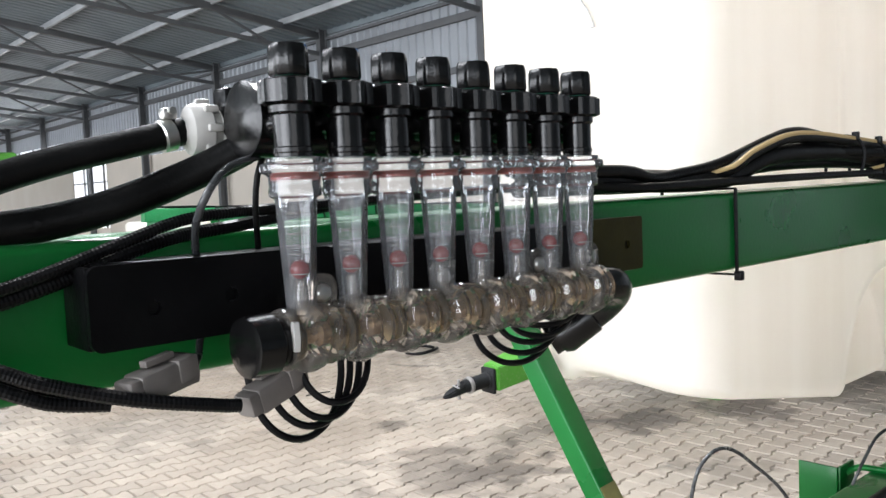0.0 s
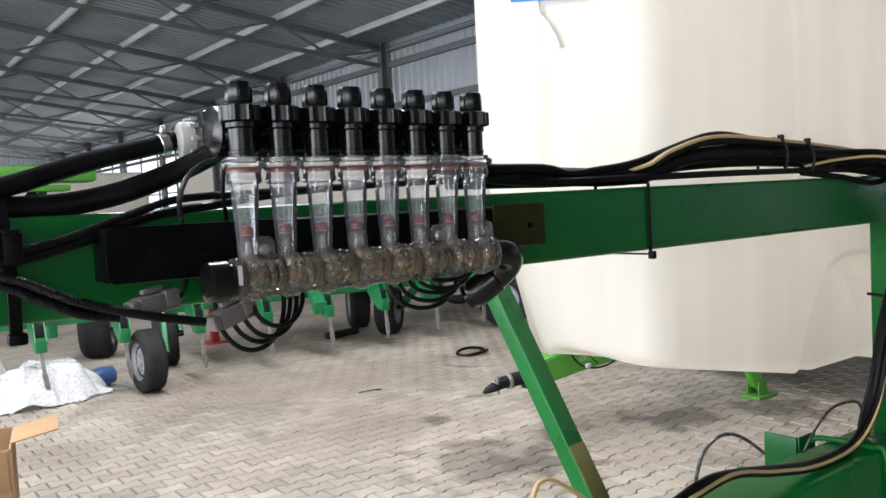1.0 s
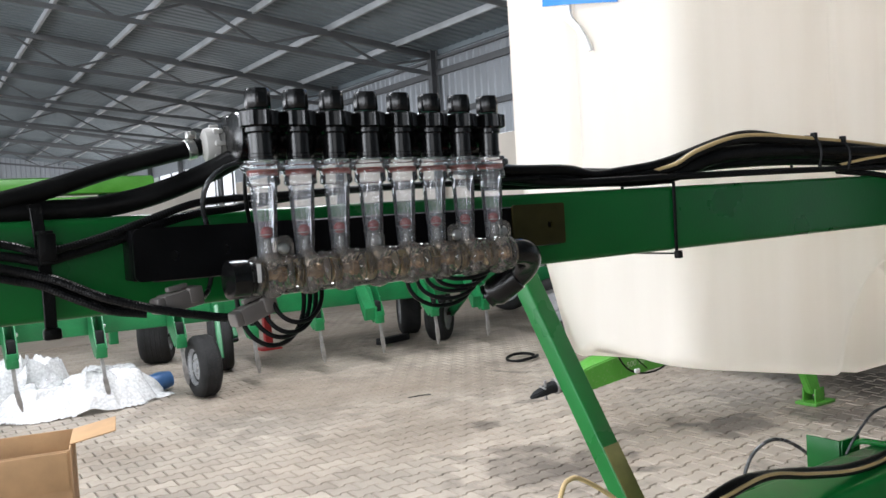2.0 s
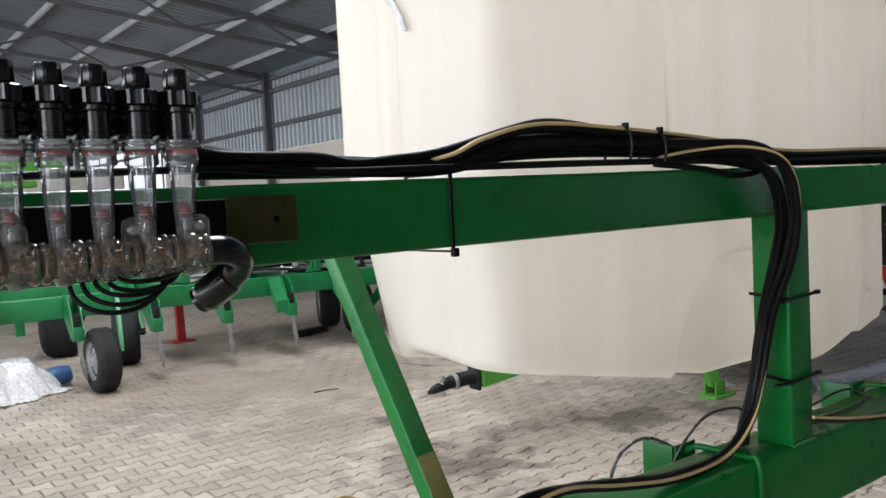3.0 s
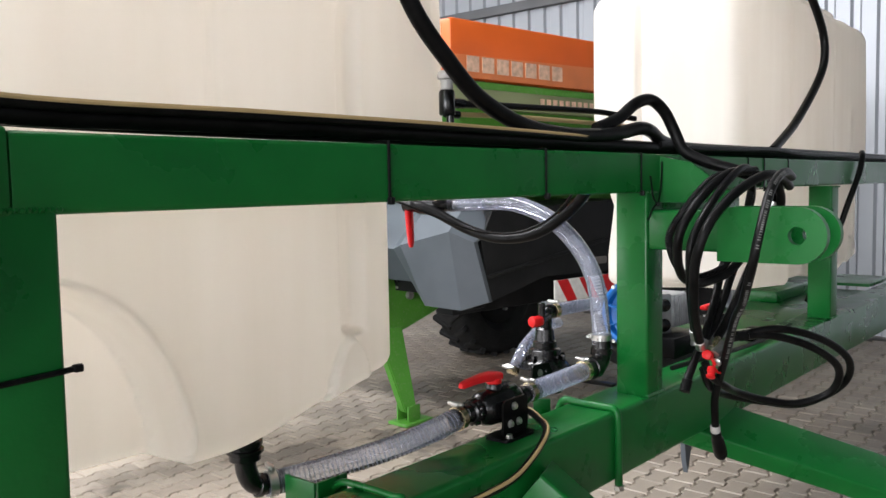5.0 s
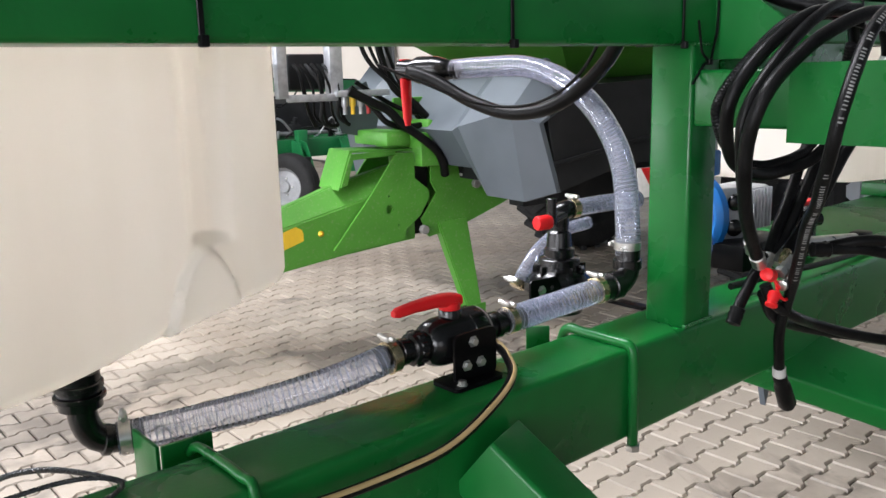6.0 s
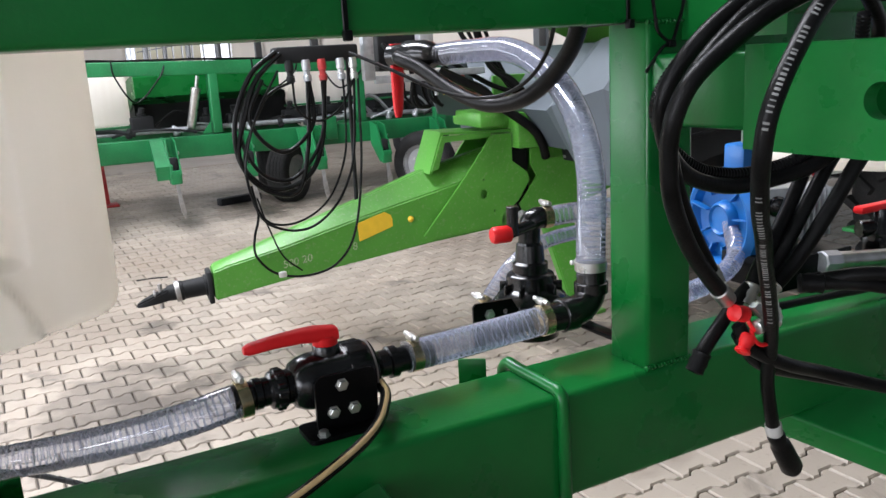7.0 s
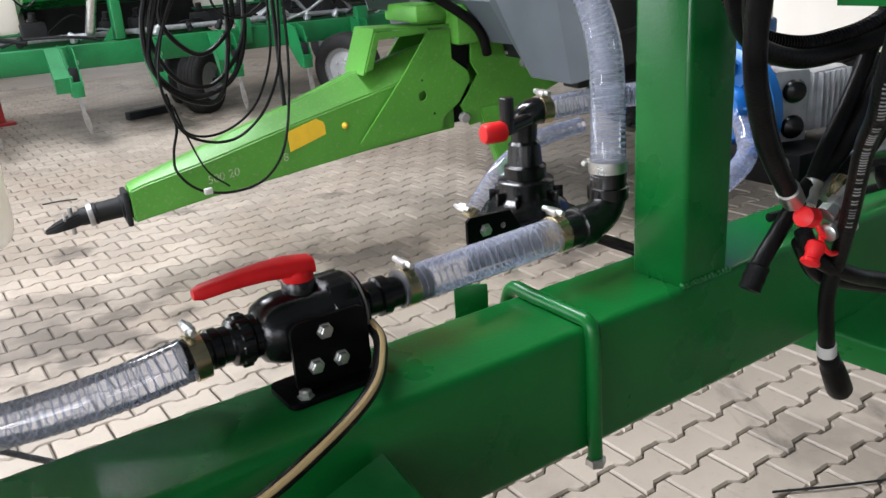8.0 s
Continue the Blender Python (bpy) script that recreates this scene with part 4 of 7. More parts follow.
line("cable_loom", [(0.022, 0.580, 1.629), (0.084, 0.574, 1.611), (0.114, 0.566, 1.601), (0.130, 0.560, 1.595), (0.152, 0.550, 1.583), (0.175, 0.540, 1.572), (0.225, 0.525, 1.555), (0.275, 0.516, 1.543), (0.295, 0.513, 1.539)], 0.0052, LOOM, "black corrugated cable loom hanging below the bracket", "cable", 0.0004, 0.003)
line("cable_loom", [(0.022, 0.582, 1.618), (0.084, 0.577, 1.600), (0.114, 0.570, 1.591), (0.139, 0.562, 1.577), (0.168, 0.552, 1.562), (0.185, 0.548, 1.556), (0.214, 0.543, 1.551)], 0.005, LOOM, "black corrugated cable loom hanging below the bracket", "cable", 0.0004, 0.003)
line("cable_loom", [(0.023, 0.590, 1.625), (0.086, 0.585, 1.608), (0.116, 0.578, 1.595), (0.147, 0.570, 1.580), (0.181, 0.560, 1.564), (0.211, 0.550, 1.556)], 0.0046, LOOM, "black corrugated cable loom hanging below the bracket", "cable", 0.0004, 0.003)
line("signal_wire", [(0.352, 0.556, 1.722), (0.315, 0.545, 1.712), (0.290, 0.53, 1.695), (0.288, 0.55, 1.672), (0.299, 0.578, 1.650), (0.306, 0.5905, 1.625), (0.306, 0.5905, 1.595), (0.302, 0.588, 1.575), (0.287, 0.567, 1.562), (0.258, 0.548, 1.566)], 0.0031, CONDUIT, "grey signal wire looped in front of the bracket", "wire")
line("signal_wire", [(0.352, 0.560, 1.720), (0.346, 0.560, 1.705), (0.346, 0.566, 1.68), (0.353, 0.578, 1.65), (0.360, 0.5905, 1.625), (0.360, 0.5905, 1.595), (0.355, 0.588, 1.57), (0.352, 0.58, 1.552)], 0.0026, RUBBER, "thin dark wire beside the first sight tube", "wire")


def connector(at, d, label):
    c = thing("cable_connector", at, label, "connector", "cable connectors")
    dx, s, t = basis(d)
    R = Matrix((dx, s, t)).transposed()
    bm = BM()
    box(bm, Vector(at) + dx * 0.032, (0.050, 0.022, 0.021), 0.003, R)
    box(bm, Vector(at) + dx * 0.047 + t * 0.003, (0.018, 0.025, 0.018), 0.002, R)
    part("plug_body", bm, GREYPLASTIC, c)
    bm = BM()
    box(bm, Vector(at) + dx * 0.004, (0.012, 0.020, 0.018), 0.003, R)
    box(bm, Vector(at) + dx * 0.03 + t * 0.015, (0.025, 0.008, 0.005), 0.001, R)
    part("latch", bm, GREYPLASTIC, c)
    return c


connector((0.222, 0.535, 1.558), (1, 0.30, 0.14), "grey plastic cable connector below the bracket")
connector((0.308, 0.53, 1.533), (1, 0.2, 0.28), "grey plastic cable connector on the end of the loom")
bm = BM()
for (xa, za), (xb, zb) in (((0.117, 1.676), (0.120, 1.626)), ((0.120, 1.626), (0.123, 1.588)), ((0.123, 1.588), (0.123, 1.536))):
    span(bm, (xa, 0.594, za), (xb, 0.594, zb), 0.013, 0.004, 0.001, up=(0, 1, 0), n=1)
span(bm, (0.117, 0.60, 1.6775), (0.107, 0.72, 1.6775), 0.013, 0.005, 0.001, n=1)
box(bm, (0.123, 0.588, 1.536), (0.019, 0.012, 0.013), 0.003)
box(bm, (0.121, 0.562, 1.632), (0.018, 0.006, 0.030), 0.002)
for z in (1.648, 1.616):
    box(bm, (0.121, 0.577, z), (0.014, 0.034, 0.004), 0.001)
solid("rubber_strap", bm, RUBBER, "black rubber strap round the green beam", "strap")

# ---- hoses along the top of the beam ----
line("top_hose", [(0.70, 0.60, 1.725), (0.76, 0.61, 1.705), (0.914, 0.62, 1.702), (0.981, 0.625, 1.692), (1.054, 0.63, 1.697), (1.162, 0.63, 1.710), (1.305, 0.625, 1.746), (1.391, 0.625, 1.761), (1.496, 0.63, 1.757), (1.7, 0.64, 1.735), (1.95, 0.65, 1.71)], 0.0085, RUBBER, "black hose rising over the bundle on the beam")
line("top_hose", [(0.70, 0.62, 1.715), (0.80, 0.63, 1.698), (0.95, 0.64, 1.690), (1.169, 0.635, 1.688), (1.324, 0.63, 1.722), (1.557, 0.63, 1.728), (1.77, 0.635, 1.717), (2.0, 0.645, 1.703), (2.25, 0.65, 1.690), (2.6, 0.65, 1.694), (3.1, 0.65, 1.694), (3.8, 0.65, 1.694), (5.0, 0.66, 1.694), (6.8, 0.66, 1.694)], 0.0165, RUBBER, "thick black hose along the top of the beam")
line("top_hose", [(0.72, 0.63, 1.70), (0.907, 0.612, 1.681), (1.159, 0.610, 1.683), (1.5, 0.612, 1.686), (1.826, 0.608, 1.686), (1.95, 0.602, 1.678), (2.02, 0.585, 1.662), (1.93, 0.585, 1.652), (1.84, 0.60, 1.668), (1.7, 0.62, 1.682)], 0.0065, RUBBER, "thin black hose with a small loop on the beam")
line("top_hose", [(0.75, 0.66, 1.685), (1.1, 0.66, 1.684), (1.33, 0.655, 1.705), (1.6, 0.655, 1.71), (1.9, 0.66, 1.70), (2.3, 0.672, 1.684), (3.2, 0.675, 1.684), (4.4, 0.676, 1.684), (6.6, 0.68, 1.684)], 0.011, RUBBER, "black hose along the back of the beam's top")
line("top_hose", [(1.2, 0.645, 1.705), (1.4, 0.64, 1.742), (1.6, 0.62, 1.728), (1.8, 0.595, 1.722), (1.93, 0.55, 1.716), (2.01, 0.535, 1.685), (2.06, 0.535, 1.62), (2.085, 0.545, 1.54), (2.097, 0.575, 1.45), (2.105, 0.615, 1.36), (2.107, 0.64, 1.27), (2.10, 0.655, 1.17), (2.07, 0.66, 1.08), (2.0, 0.66, 1.022), (1.9, 0.655, 1.006), (1.75, 0.65, 1.012), (1.62, 0.64, 1.035), (1.43, 0.62, 1.075), (1.28, 0.6, 1.095), (1.12, 0.6, 1.06)], 0.010, RUBBER, "black hose bent down over the post and along the lower beam")


def striped(pts, r, label):
    """A tan-striped black hose: the black wall with a tan band along its upper side."""
    ob = thing("striped_hose", pts[0], label, "hose", "hoses and cables")
    bm = BM()
    hose(bm, pts, r, 12, 0.012)
    part("wall", bm, RUBBER, ob)
    bm = BM()
    hose(bm, [Vector(p) + Vector((0, -r * 0.55, r * 0.55)) for p in pts], r * 0.5, 8, 0.012)
    part("band", bm, TAN, ob, "tan band")
    return ob


striped([(1.12, 0.64, 1.688), (1.175, 0.62, 1.700), (1.243, 0.615, 1.727), (1.377, 0.612, 1.752), (1.607, 0.612, 1.745), (1.863, 0.622, 1.731), (2.2, 0.63, 1.704), (2.6, 0.625, 1.706), (3.1, 0.625, 1.708), (3.6, 0.63, 1.705)], 0.009, "black hose with a tan stripe on top of the bundle")
striped([(1.72, 0.63, 1.690), (1.80, 0.60, 1.702), (1.90, 0.556, 1.706), (1.99, 0.525, 1.688), (2.045, 0.52, 1.64), (2.072, 0.525, 1.57), (2.088, 0.54, 1.50), (2.10, 0.565, 1.43)], 0.0085, "tan-striped hose bending down over the post")
striped([(2.10, 0.565, 1.43), (2.105, 0.605, 1.34), (2.105, 0.628, 1.25), (2.095, 0.64, 1.16), (2.06, 0.645, 1.075), (1.98, 0.645, 1.018), (1.87, 0.64, 1.003), (1.72, 0.632, 1.012), (1.55, 0.622, 1.045), (1.38, 0.602, 1.085), (1.22, 0.588, 1.08)], 0.008, "tan-striped hose hanging down the post to the lower beam")
for i, (dx, dy, r) in enumerate(((-0.005, 0.014, 0.0068), (-0.008, 0.024, 0.006), (0.009, 0.014, 0.0072), (0.004, 0.028, 0.006))):
    line("drop_hose", [(1.86 + dx, 0.60 + dy, 1.70 - i * 0.004), (1.96 + dx, 0.56 + dy, 1.695 - i * 0.005), (2.04 + dx, 0.545 + dy, 1.64), (2.078 + dx, 0.55 + dy, 1.55), (2.094 + dx * 0.8, 0.575 + dy, 1.46), (2.104 + dx * 0.7, 0.615 + dy * 0.7, 1.36), (2.106 + dx * 0.7, 0.64 + dy * 0.6, 1.26), (2.10 + dx * 0.7, 0.655 + dy * 0.6, 1.15), (2.085 + dx, 0.665 + dy, 1.05), (2.08 + dx, 0.668 + dy, 1.0)], r, RUBBER, "black hose bundled down the green post")
for z in (1.352, 1.153):
    bm = BM()
    x0, x1, y0, y1 = 2.157, 2.263, 0.597, 0.704
    pts = [(2.085, 0.60, z + 0.004), (2.10, 0.585 + 0.02 * (z < 1.2), z + 0.002), (2.15, 0.592, z + 0.002), (x1 - 0.01, y0 - 0.002, z + 0.006), (x1 + 0.012, y0 - 0.008, z + 0.010)]
    hose(bm, pts, 0.0042, 6, 0.01)
    span(bm, (x0 - 0.003, y0, z), (x0 - 0.003, y1, z + 0.01), 0.003, 0.008, 0.001, n=1)
    box(bm, (x1 + 0.006, y0 - 0.006, z + 0.008), (0.012, 0.012, 0.010), 0.002)
    solid("cable_tie", bm, LOOM, "black cable tie holding hoses to the green post", "cable tie", "cable ties on the beams")
for x, z in ((1.595, 1.752), (1.70, 1.745)):
    bm = BM()
    q = 0.003
    hose(bm, [(x, 0.595, z - 0.06), (x, 0.590, z - 0.03), (x, 0.600, z - 0.004), (x, 0.63, z + 0.004), (x, 0.655, z - 0.02), (x, 0.66, z - 0.06)], q, 6, 0.006)
    box(bm, (x, 0.605, z + 0.004), (0.010, 0.012, 0.014), 0.002)
    solid("cable_tie", bm, LOOM, "black cable tie round the hose bundle", "cable tie", "cable ties on the beams")

# ---- valve and suction line on the lower beam ----


def clear_hose(pts, r, label, pitch=0.0105):
    ob = thing("clear_hose", pts[0], label, "hose", "clear spiral hoses")
    bm = BM()
    hose(bm, pts, r, 22, 0.01, 0.0007, pitch)
    part("wall", bm, PVC, ob)
    bm = BM()
    coil(bm, pts, r - 0.0018, 0.0012, pitch)
    part("spiral", bm, SPIRAL, ob, "moulded white spiral")
    return ob


def worm_clamp(at, axis, r, label="yellow-zinc worm-drive hose clamp", up=(0, 0, 1), metal=None):
    c = thing("hose_clamp", at, label, "hose clamp", "hose clamps")
    d, s, t = basis(axis, up)
    R = Matrix((d, s, t)).transposed()
    at = Vector(at)
    bm = BM()
    lathe(bm, at - d * 0.009, d, [(r, 0), (r + 0.002, 0.0005), (r + 0.002, 0.0175), (r, 0.018)], 28, up)
    part("band", bm, metal or BRASS, c)
    bm = BM()
    box(bm, at + t * (r + 0.007) - s * 0.004, (0.013, 0.022, 0.010), 0.002, R)
    rod(bm, at + t * (r + 0.008) - s * 0.026, at + t * (r + 0.008) + s * 0.018, 0.0045, 10, 0.001)
    part("screw_housing", bm, STEEL, c)
    return c


def build_valve():
    v = thing("ball_valve", (3.36, 0.71, LT), "black plastic ball valve with a red lever on a bolted bracket", "valve")
    y, z = 0.745, 1.058
    bm = BM()
    lathe(bm, (3.235, y, z), (1, 0, 0), [(0.021, -0.03), (0.021, 0.0), (0.024, 0.002), (0.024, 0.012), (0.022, 0.014), (0.022, 0.024), (0.028, 0.027), (0.030, 0.034), (0.030, 0.048), (0.027, 0.051), (0.027, 0.058), (0.035, 0.063), (0.041, 0.075), (0.044, 0.09), (0.045, 0.14), (0.048, 0.145), (0.048, 0.178), (0.045, 0.182), (0.044, 0.19), (0.028, 0.198), (0.022, 0.205), (0.022, 0.22), (0.026, 0.222), (0.026, 0.235), (0.021, 0.237), (0.021, 0.30)], 30)
    part("valve_body", bm, BLACK, v)
    for x, r0, L in ((3.396, 0.0465, 0.034), (3.275, 0.0292, 0.015)):
        bm = BM()
        ridge = lambda i: 0.0035 if i % 4 < 2 else 0.0
        prof = [[Vector((x + dx, y + (r0 + k * ridge(i)) * math.cos(2 * math.pi * i / 48), z + (r0 + k * ridge(i)) * math.sin(2 * math.pi * i / 48))) for i in range(48)] for dx, k in ((-L / 2, 0), (-L / 2 + 0.002, 1), (L / 2 - 0.002, 1), (L / 2, 0))]
        rings(bm, prof)
        bmesh.ops.recalc_face_normals(bm, faces=bm.faces)
        part("union_nut", bm, BLACK, v)
    bm = BM()
    lathe(bm, (3.418, y, z), (1, 0, 0), [(0.044, 0), (0.0462, 0.001), (0.0462, 0.003), (0.044, 0.004)], 30)
    part("gasket", bm, GREYPLASTIC, v, "pale gasket line")
    bm = BM()
    lathe(bm, (3.355, y, z + 0.036), (0, 0, 1), [(0.021, 0), (0.021, 0.016), (0.018, 0.022), (0.016, 0.026)], 24)
    part("stem", bm, BLACK, v)
    # lever: tapered grip with a hub
    bm = BM()
    lathe(bm, (3.355, y, z + 0.048), (0, 0, 1), [(0.018, 0), (0.0195, 0.002), (0.0195, 0.018), (0.017, 0.021)], 24)
    secs = [(0.010, 0.016, 0.010, 0.070), (-0.02, 0.016, 0.012, 0.073), (-0.05, 0.0135, 0.0105, 0.075), (-0.09, 0.0115, 0.009, 0.074), (-0.125, 0.0095, 0.0085, 0.071), (-0.134, 0.006, 0.0055, 0.070)]
    loops = []
    for dx, w, h, dz in secs:
        loops.append([Vector((3.363 + dx, y + w * math.copysign(abs(math.cos(q)) ** 0.6, math.cos(q)), z + dz + h * math.copysign(abs(math.sin(q)) ** 0.6, math.sin(q)))) for q in (2 * math.pi * i / 20 for i in range(20))])
    rings(bm, loops)
    bmesh.ops.recalc_face_normals(bm, faces=bm.faces)
    part("lever", bm, RED, v, "bright red plastic lever")
    # bracket: upright plate with a foot
    bm = BM()
    plate(bm, rounded(0.098, 0.088, 0.014, cx=0.049, cy=0.044), [], (3.312, 0.690, LT + 0.004), (1, 0, 0), (0, 0, 1), 0.006)
    br = part("bracket", bm, BLACKSTEEL, v)
    bm = BM()
    plate(bm, rounded(0.115, 0.07, 0.012, cx=0.065, cy=0.0), [], (3.285, 0.694, LT + 0.0005), (1, 0, 0), (0, 1, 0), 0.007)
    part("foot", bm, BLACKSTEEL, br)
    bm = BM()
    lathe(bm, (3.315, 0.670, LT + 0.008), (0, 0, 1), [(0.010, 0), (0.010, 0.002), (0.0075, 0.002), (0.0075, 0.008), (0.006, 0.009)], 6)
    part("foot_bolt", bm, STEEL, br)
    for x, zz in ((3.354, 1.066), (3.338, 1.026), (3.371, 1.026)):
        bm = BM()
        lathe(bm, (x, 0.684, zz), (0, -1, 0), [(0.0105, 0), (0.0105, 0.0015), (0.0078, 0.0016), (0.0078, 0.0065), (0.0066, 0.0075)], 6)
        part("bolt", bm, STEEL, br)
    return v


build_valve()
clear_hose([(2.826, 0.951, 0.966), (2.86, 0.94, 0.967), (2.95, 0.89, 0.982), (3.05, 0.82, 1.008), (3.14, 0.77, 1.034), (3.225, 0.748, 1.055)], 0.0265, "clear spiral-wound suction hose from tank to valve")
worm_clamp((3.222, 0.748, 1.054), (1, 0, 0.1), 0.0265)
worm_clamp((3.503, 0.744, 1.060), (1, 0, 0), 0.0245)
clear_hose([(3.49, 0.744, 1.060), (3.58, 0.742, 1.063), (3.68, 0.738, 1.068), (3.765, 0.735, 1.072)], 0.0262, "short clear spiral hose between valve and elbow")
worm_clamp((3.755, 0.735, 1.072), (1, -0.03, 0.05), 0.0262)


def elbow(name, pts, r, label, collars=()):
    ob = thing(name, pts[0], label, "pipe elbow", "pipe elbows")
    bm = BM()
    hose(bm, pts, r, 20, 0.008)
    part("bend", bm, BLACK, ob)
    for at, d, rr, L in collars:
        bm = BM()
        lathe(bm, at, d, [(rr - 0.003, 0), (rr, 0.002), (rr, L - 0.002), (rr - 0.003, L)], 22)
        part("collar", bm, BLACK, ob)
    return ob


elbow("pipe_elbow", [(3.75, 0.735, 1.072), (3.80, 0.735, 1.072), (3.835, 0.738, 1.075), (3.862, 0.742, 1.092), (3.868, 0.744, 1.125), (3.868, 0.745, 1.155)], 0.027, "black plastic elbow from the hose to the upright line", (((3.79, 0.735, 1.072), (1, 0, 0), 0.031, 0.03), ((3.868, 0.745, 1.098), (0, 0, 1), 0.031, 0.022)))
RISE = [(3.868, 0.745, 1.130), (3.870, 0.747, 1.183), (3.905, 0.79, 1.316), (3.940, 0.88, 1.418), (3.953, 0.99, 1.494), (3.953, 1.12, 1.535), (3.93, 1.25, 1.538), (3.905, 1.34, 1.534)]
clear_hose(RISE, 0.0268, "clear spiral hose arching up behind the post", 0.0095)
worm_clamp((3.868, 0.745, 1.150), (0, 0, 1), 0.0272, "bright worm-drive hose clamp", up=(0, 1, 0), metal=STEEL)
elbow("pipe_elbow", [(2.779, 0.955, 1.125), (2.779, 0.955, 1.04), (2.782, 0.955, 1.005), (2.796, 0.954, 0.978), (2.825, 0.951, 0.967), (2.865, 0.944, 0.966)], 0.0225, "black plastic tank outlet elbow", (((2.779, 0.955, 1.030), (0, 0, 1), 0.033, 0.060), ((2.779, 0.955, 1.046), (0, 0, 1), 0.039, 0.010), ((2.779, 0.955, 1.062), (0, 0, 1), 0.037, 0.012), ((2.803, 0.9535, 0.970), (0.95, -0.1, -0.2), 0.0255, 0.014)))
worm_clamp((2.838, 0.948, 0.966), (0.95, -0.3, 0.02), 0.0272, "bright worm-drive hose clamp", metal=STEEL)


def build_filter():
    f = thing("suction_filter", (3.84, 0.93, LT), "black plastic line filter with a red-capped side port", "filter")
    bm = BM()
    lathe(bm, (3.868, 0.94, 0.965), (0, 0, 1), [(0.055, 0), (0.062, 0.03), (0.066, 0.05), (0.076, 0.054), (0.078, 0.062), (0.078, 0.072), (0.073, 0.076), (0.070, 0.086), (0.058, 0.098), (0.050, 0.103), (0.048, 0.128), (0.045, 0.131), (0.036, 0.134), (0.036, 0.152), (0.030, 0.156), (0.027, 0.19), (0.022, 0.195), (0.022, 0.225)], 32)
    part("bowl", bm, BLACK, f)
    bm = BM()
    prof = [[Vector((3.868 + (r + k * (0.005 if i % 6 < 2 else 0)) * math.cos(2 * math.pi * i / 60), 0.94 + (r + k * (0.005 if i % 6 < 2 else 0)) * math.sin(2 * math.pi * i / 60), 0.965 + h)) for i in range(60)] for r, h, k in ((0.074, 0.052, 0), (0.079, 0.054, 1), (0.079, 0.074, 1), (0.072, 0.077, 0))]
    rings(bm, prof)
    bmesh.ops.recalc_face_normals(bm, faces=bm.faces)
    part("ring_nut", bm, BLACK, f)
    bm = BM()
    hose(bm, [(3.868, 0.94, 1.17), (3.869, 0.938, 1.197), (3.882, 0.932, 1.207), (3.91, 0.925, 1.208)], 0.0225, 16, 0.006)
    part("top_elbow", bm, BLACK, f)
    bm = BM()
    rod(bm, (3.866, 0.925, 1.198), (3.805, 0.915, 1.190), 0.0115, 14)
    rod(bm, (3.812, 0.913, 1.185), (3.812, 0.913, 1.243), 0.0118, 16, 0.001)
    part("side_tee", bm, BLACK, f)
    bm = BM()
    lathe(bm, (3.806, 0.914, 1.190), (-1, 0.15, 0), [(0.0155, 0), (0.0168, 0.002), (0.0168, 0.034), (0.014, 0.038), (0.004, 0.039)], 18)
    part("cap", bm, RED, f, "red plastic cap")
    bm = BM()
    plate(bm, [(0, 0), (0.28, 0), (0.28, 0.05), (0.105, 0.050), (0.085, 0.082), (0.006, 0.086), (0, 0.08)], [(0.07, 0.06, 0.005)], (3.685, 0.864, 0.996), (1, 0.02, 0), (0, 0, 1), 0.005)
    pl = part("bracket_plate", bm, BLACKSTEEL, f)
    bm = BM()
    lathe(bm, (3.719, 0.859, 1.057), (0, -1, 0), [(0.011, 0), (0.011, 0.0016), (0.008, 0.0017), (0.008, 0.007), (0.0068, 0.008)], 6)
    part("bolt", bm, STEEL, pl)
    bm = BM()
    box(bm, (3.935, 0.805, LT + 0.004), (0.03, 0.13, 0.008), 0.002)
    part("foot", bm, BLACKSTEEL, f)
    # ribs round the shoulder and a row of lugs under the neck
    for i in range(10):
        q = 2 * math.pi * i / 10
        bm = BM()
        box(bm, (3.868 + 0.052 * math.cos(q), 0.94 + 0.052 * math.sin(q), 1.066), (0.022, 0.005, 0.026), 0.001, Euler((0, 0, q)).to_matrix())
        part("shoulder_rib", bm, BLACK, f)
    return f


build_filter()
clear_hose([(3.90, 0.925, 1.208), (4.0, 0.905, 1.212), (4.10, 0.89, 1.21)], 0.021, "clear hose from the filter towards the pump")
worm_clamp((3.90, 0.925, 1.208), (1, -0.15, 0), 0.0205)
clear_hose([(3.815, 1.02, 1.03), (3.831, 1.02, 1.05), (3.881, 1.02, 1.097), (3.963, 1.02, 1.132), (4.071, 1.02, 1.141)], 0.0165, "clear hose curving round behind the filter")
worm_clamp((3.812, 1.02, 1.026), (0.6, 0, 0.8), 0.017, "bright worm-drive hose clamp")


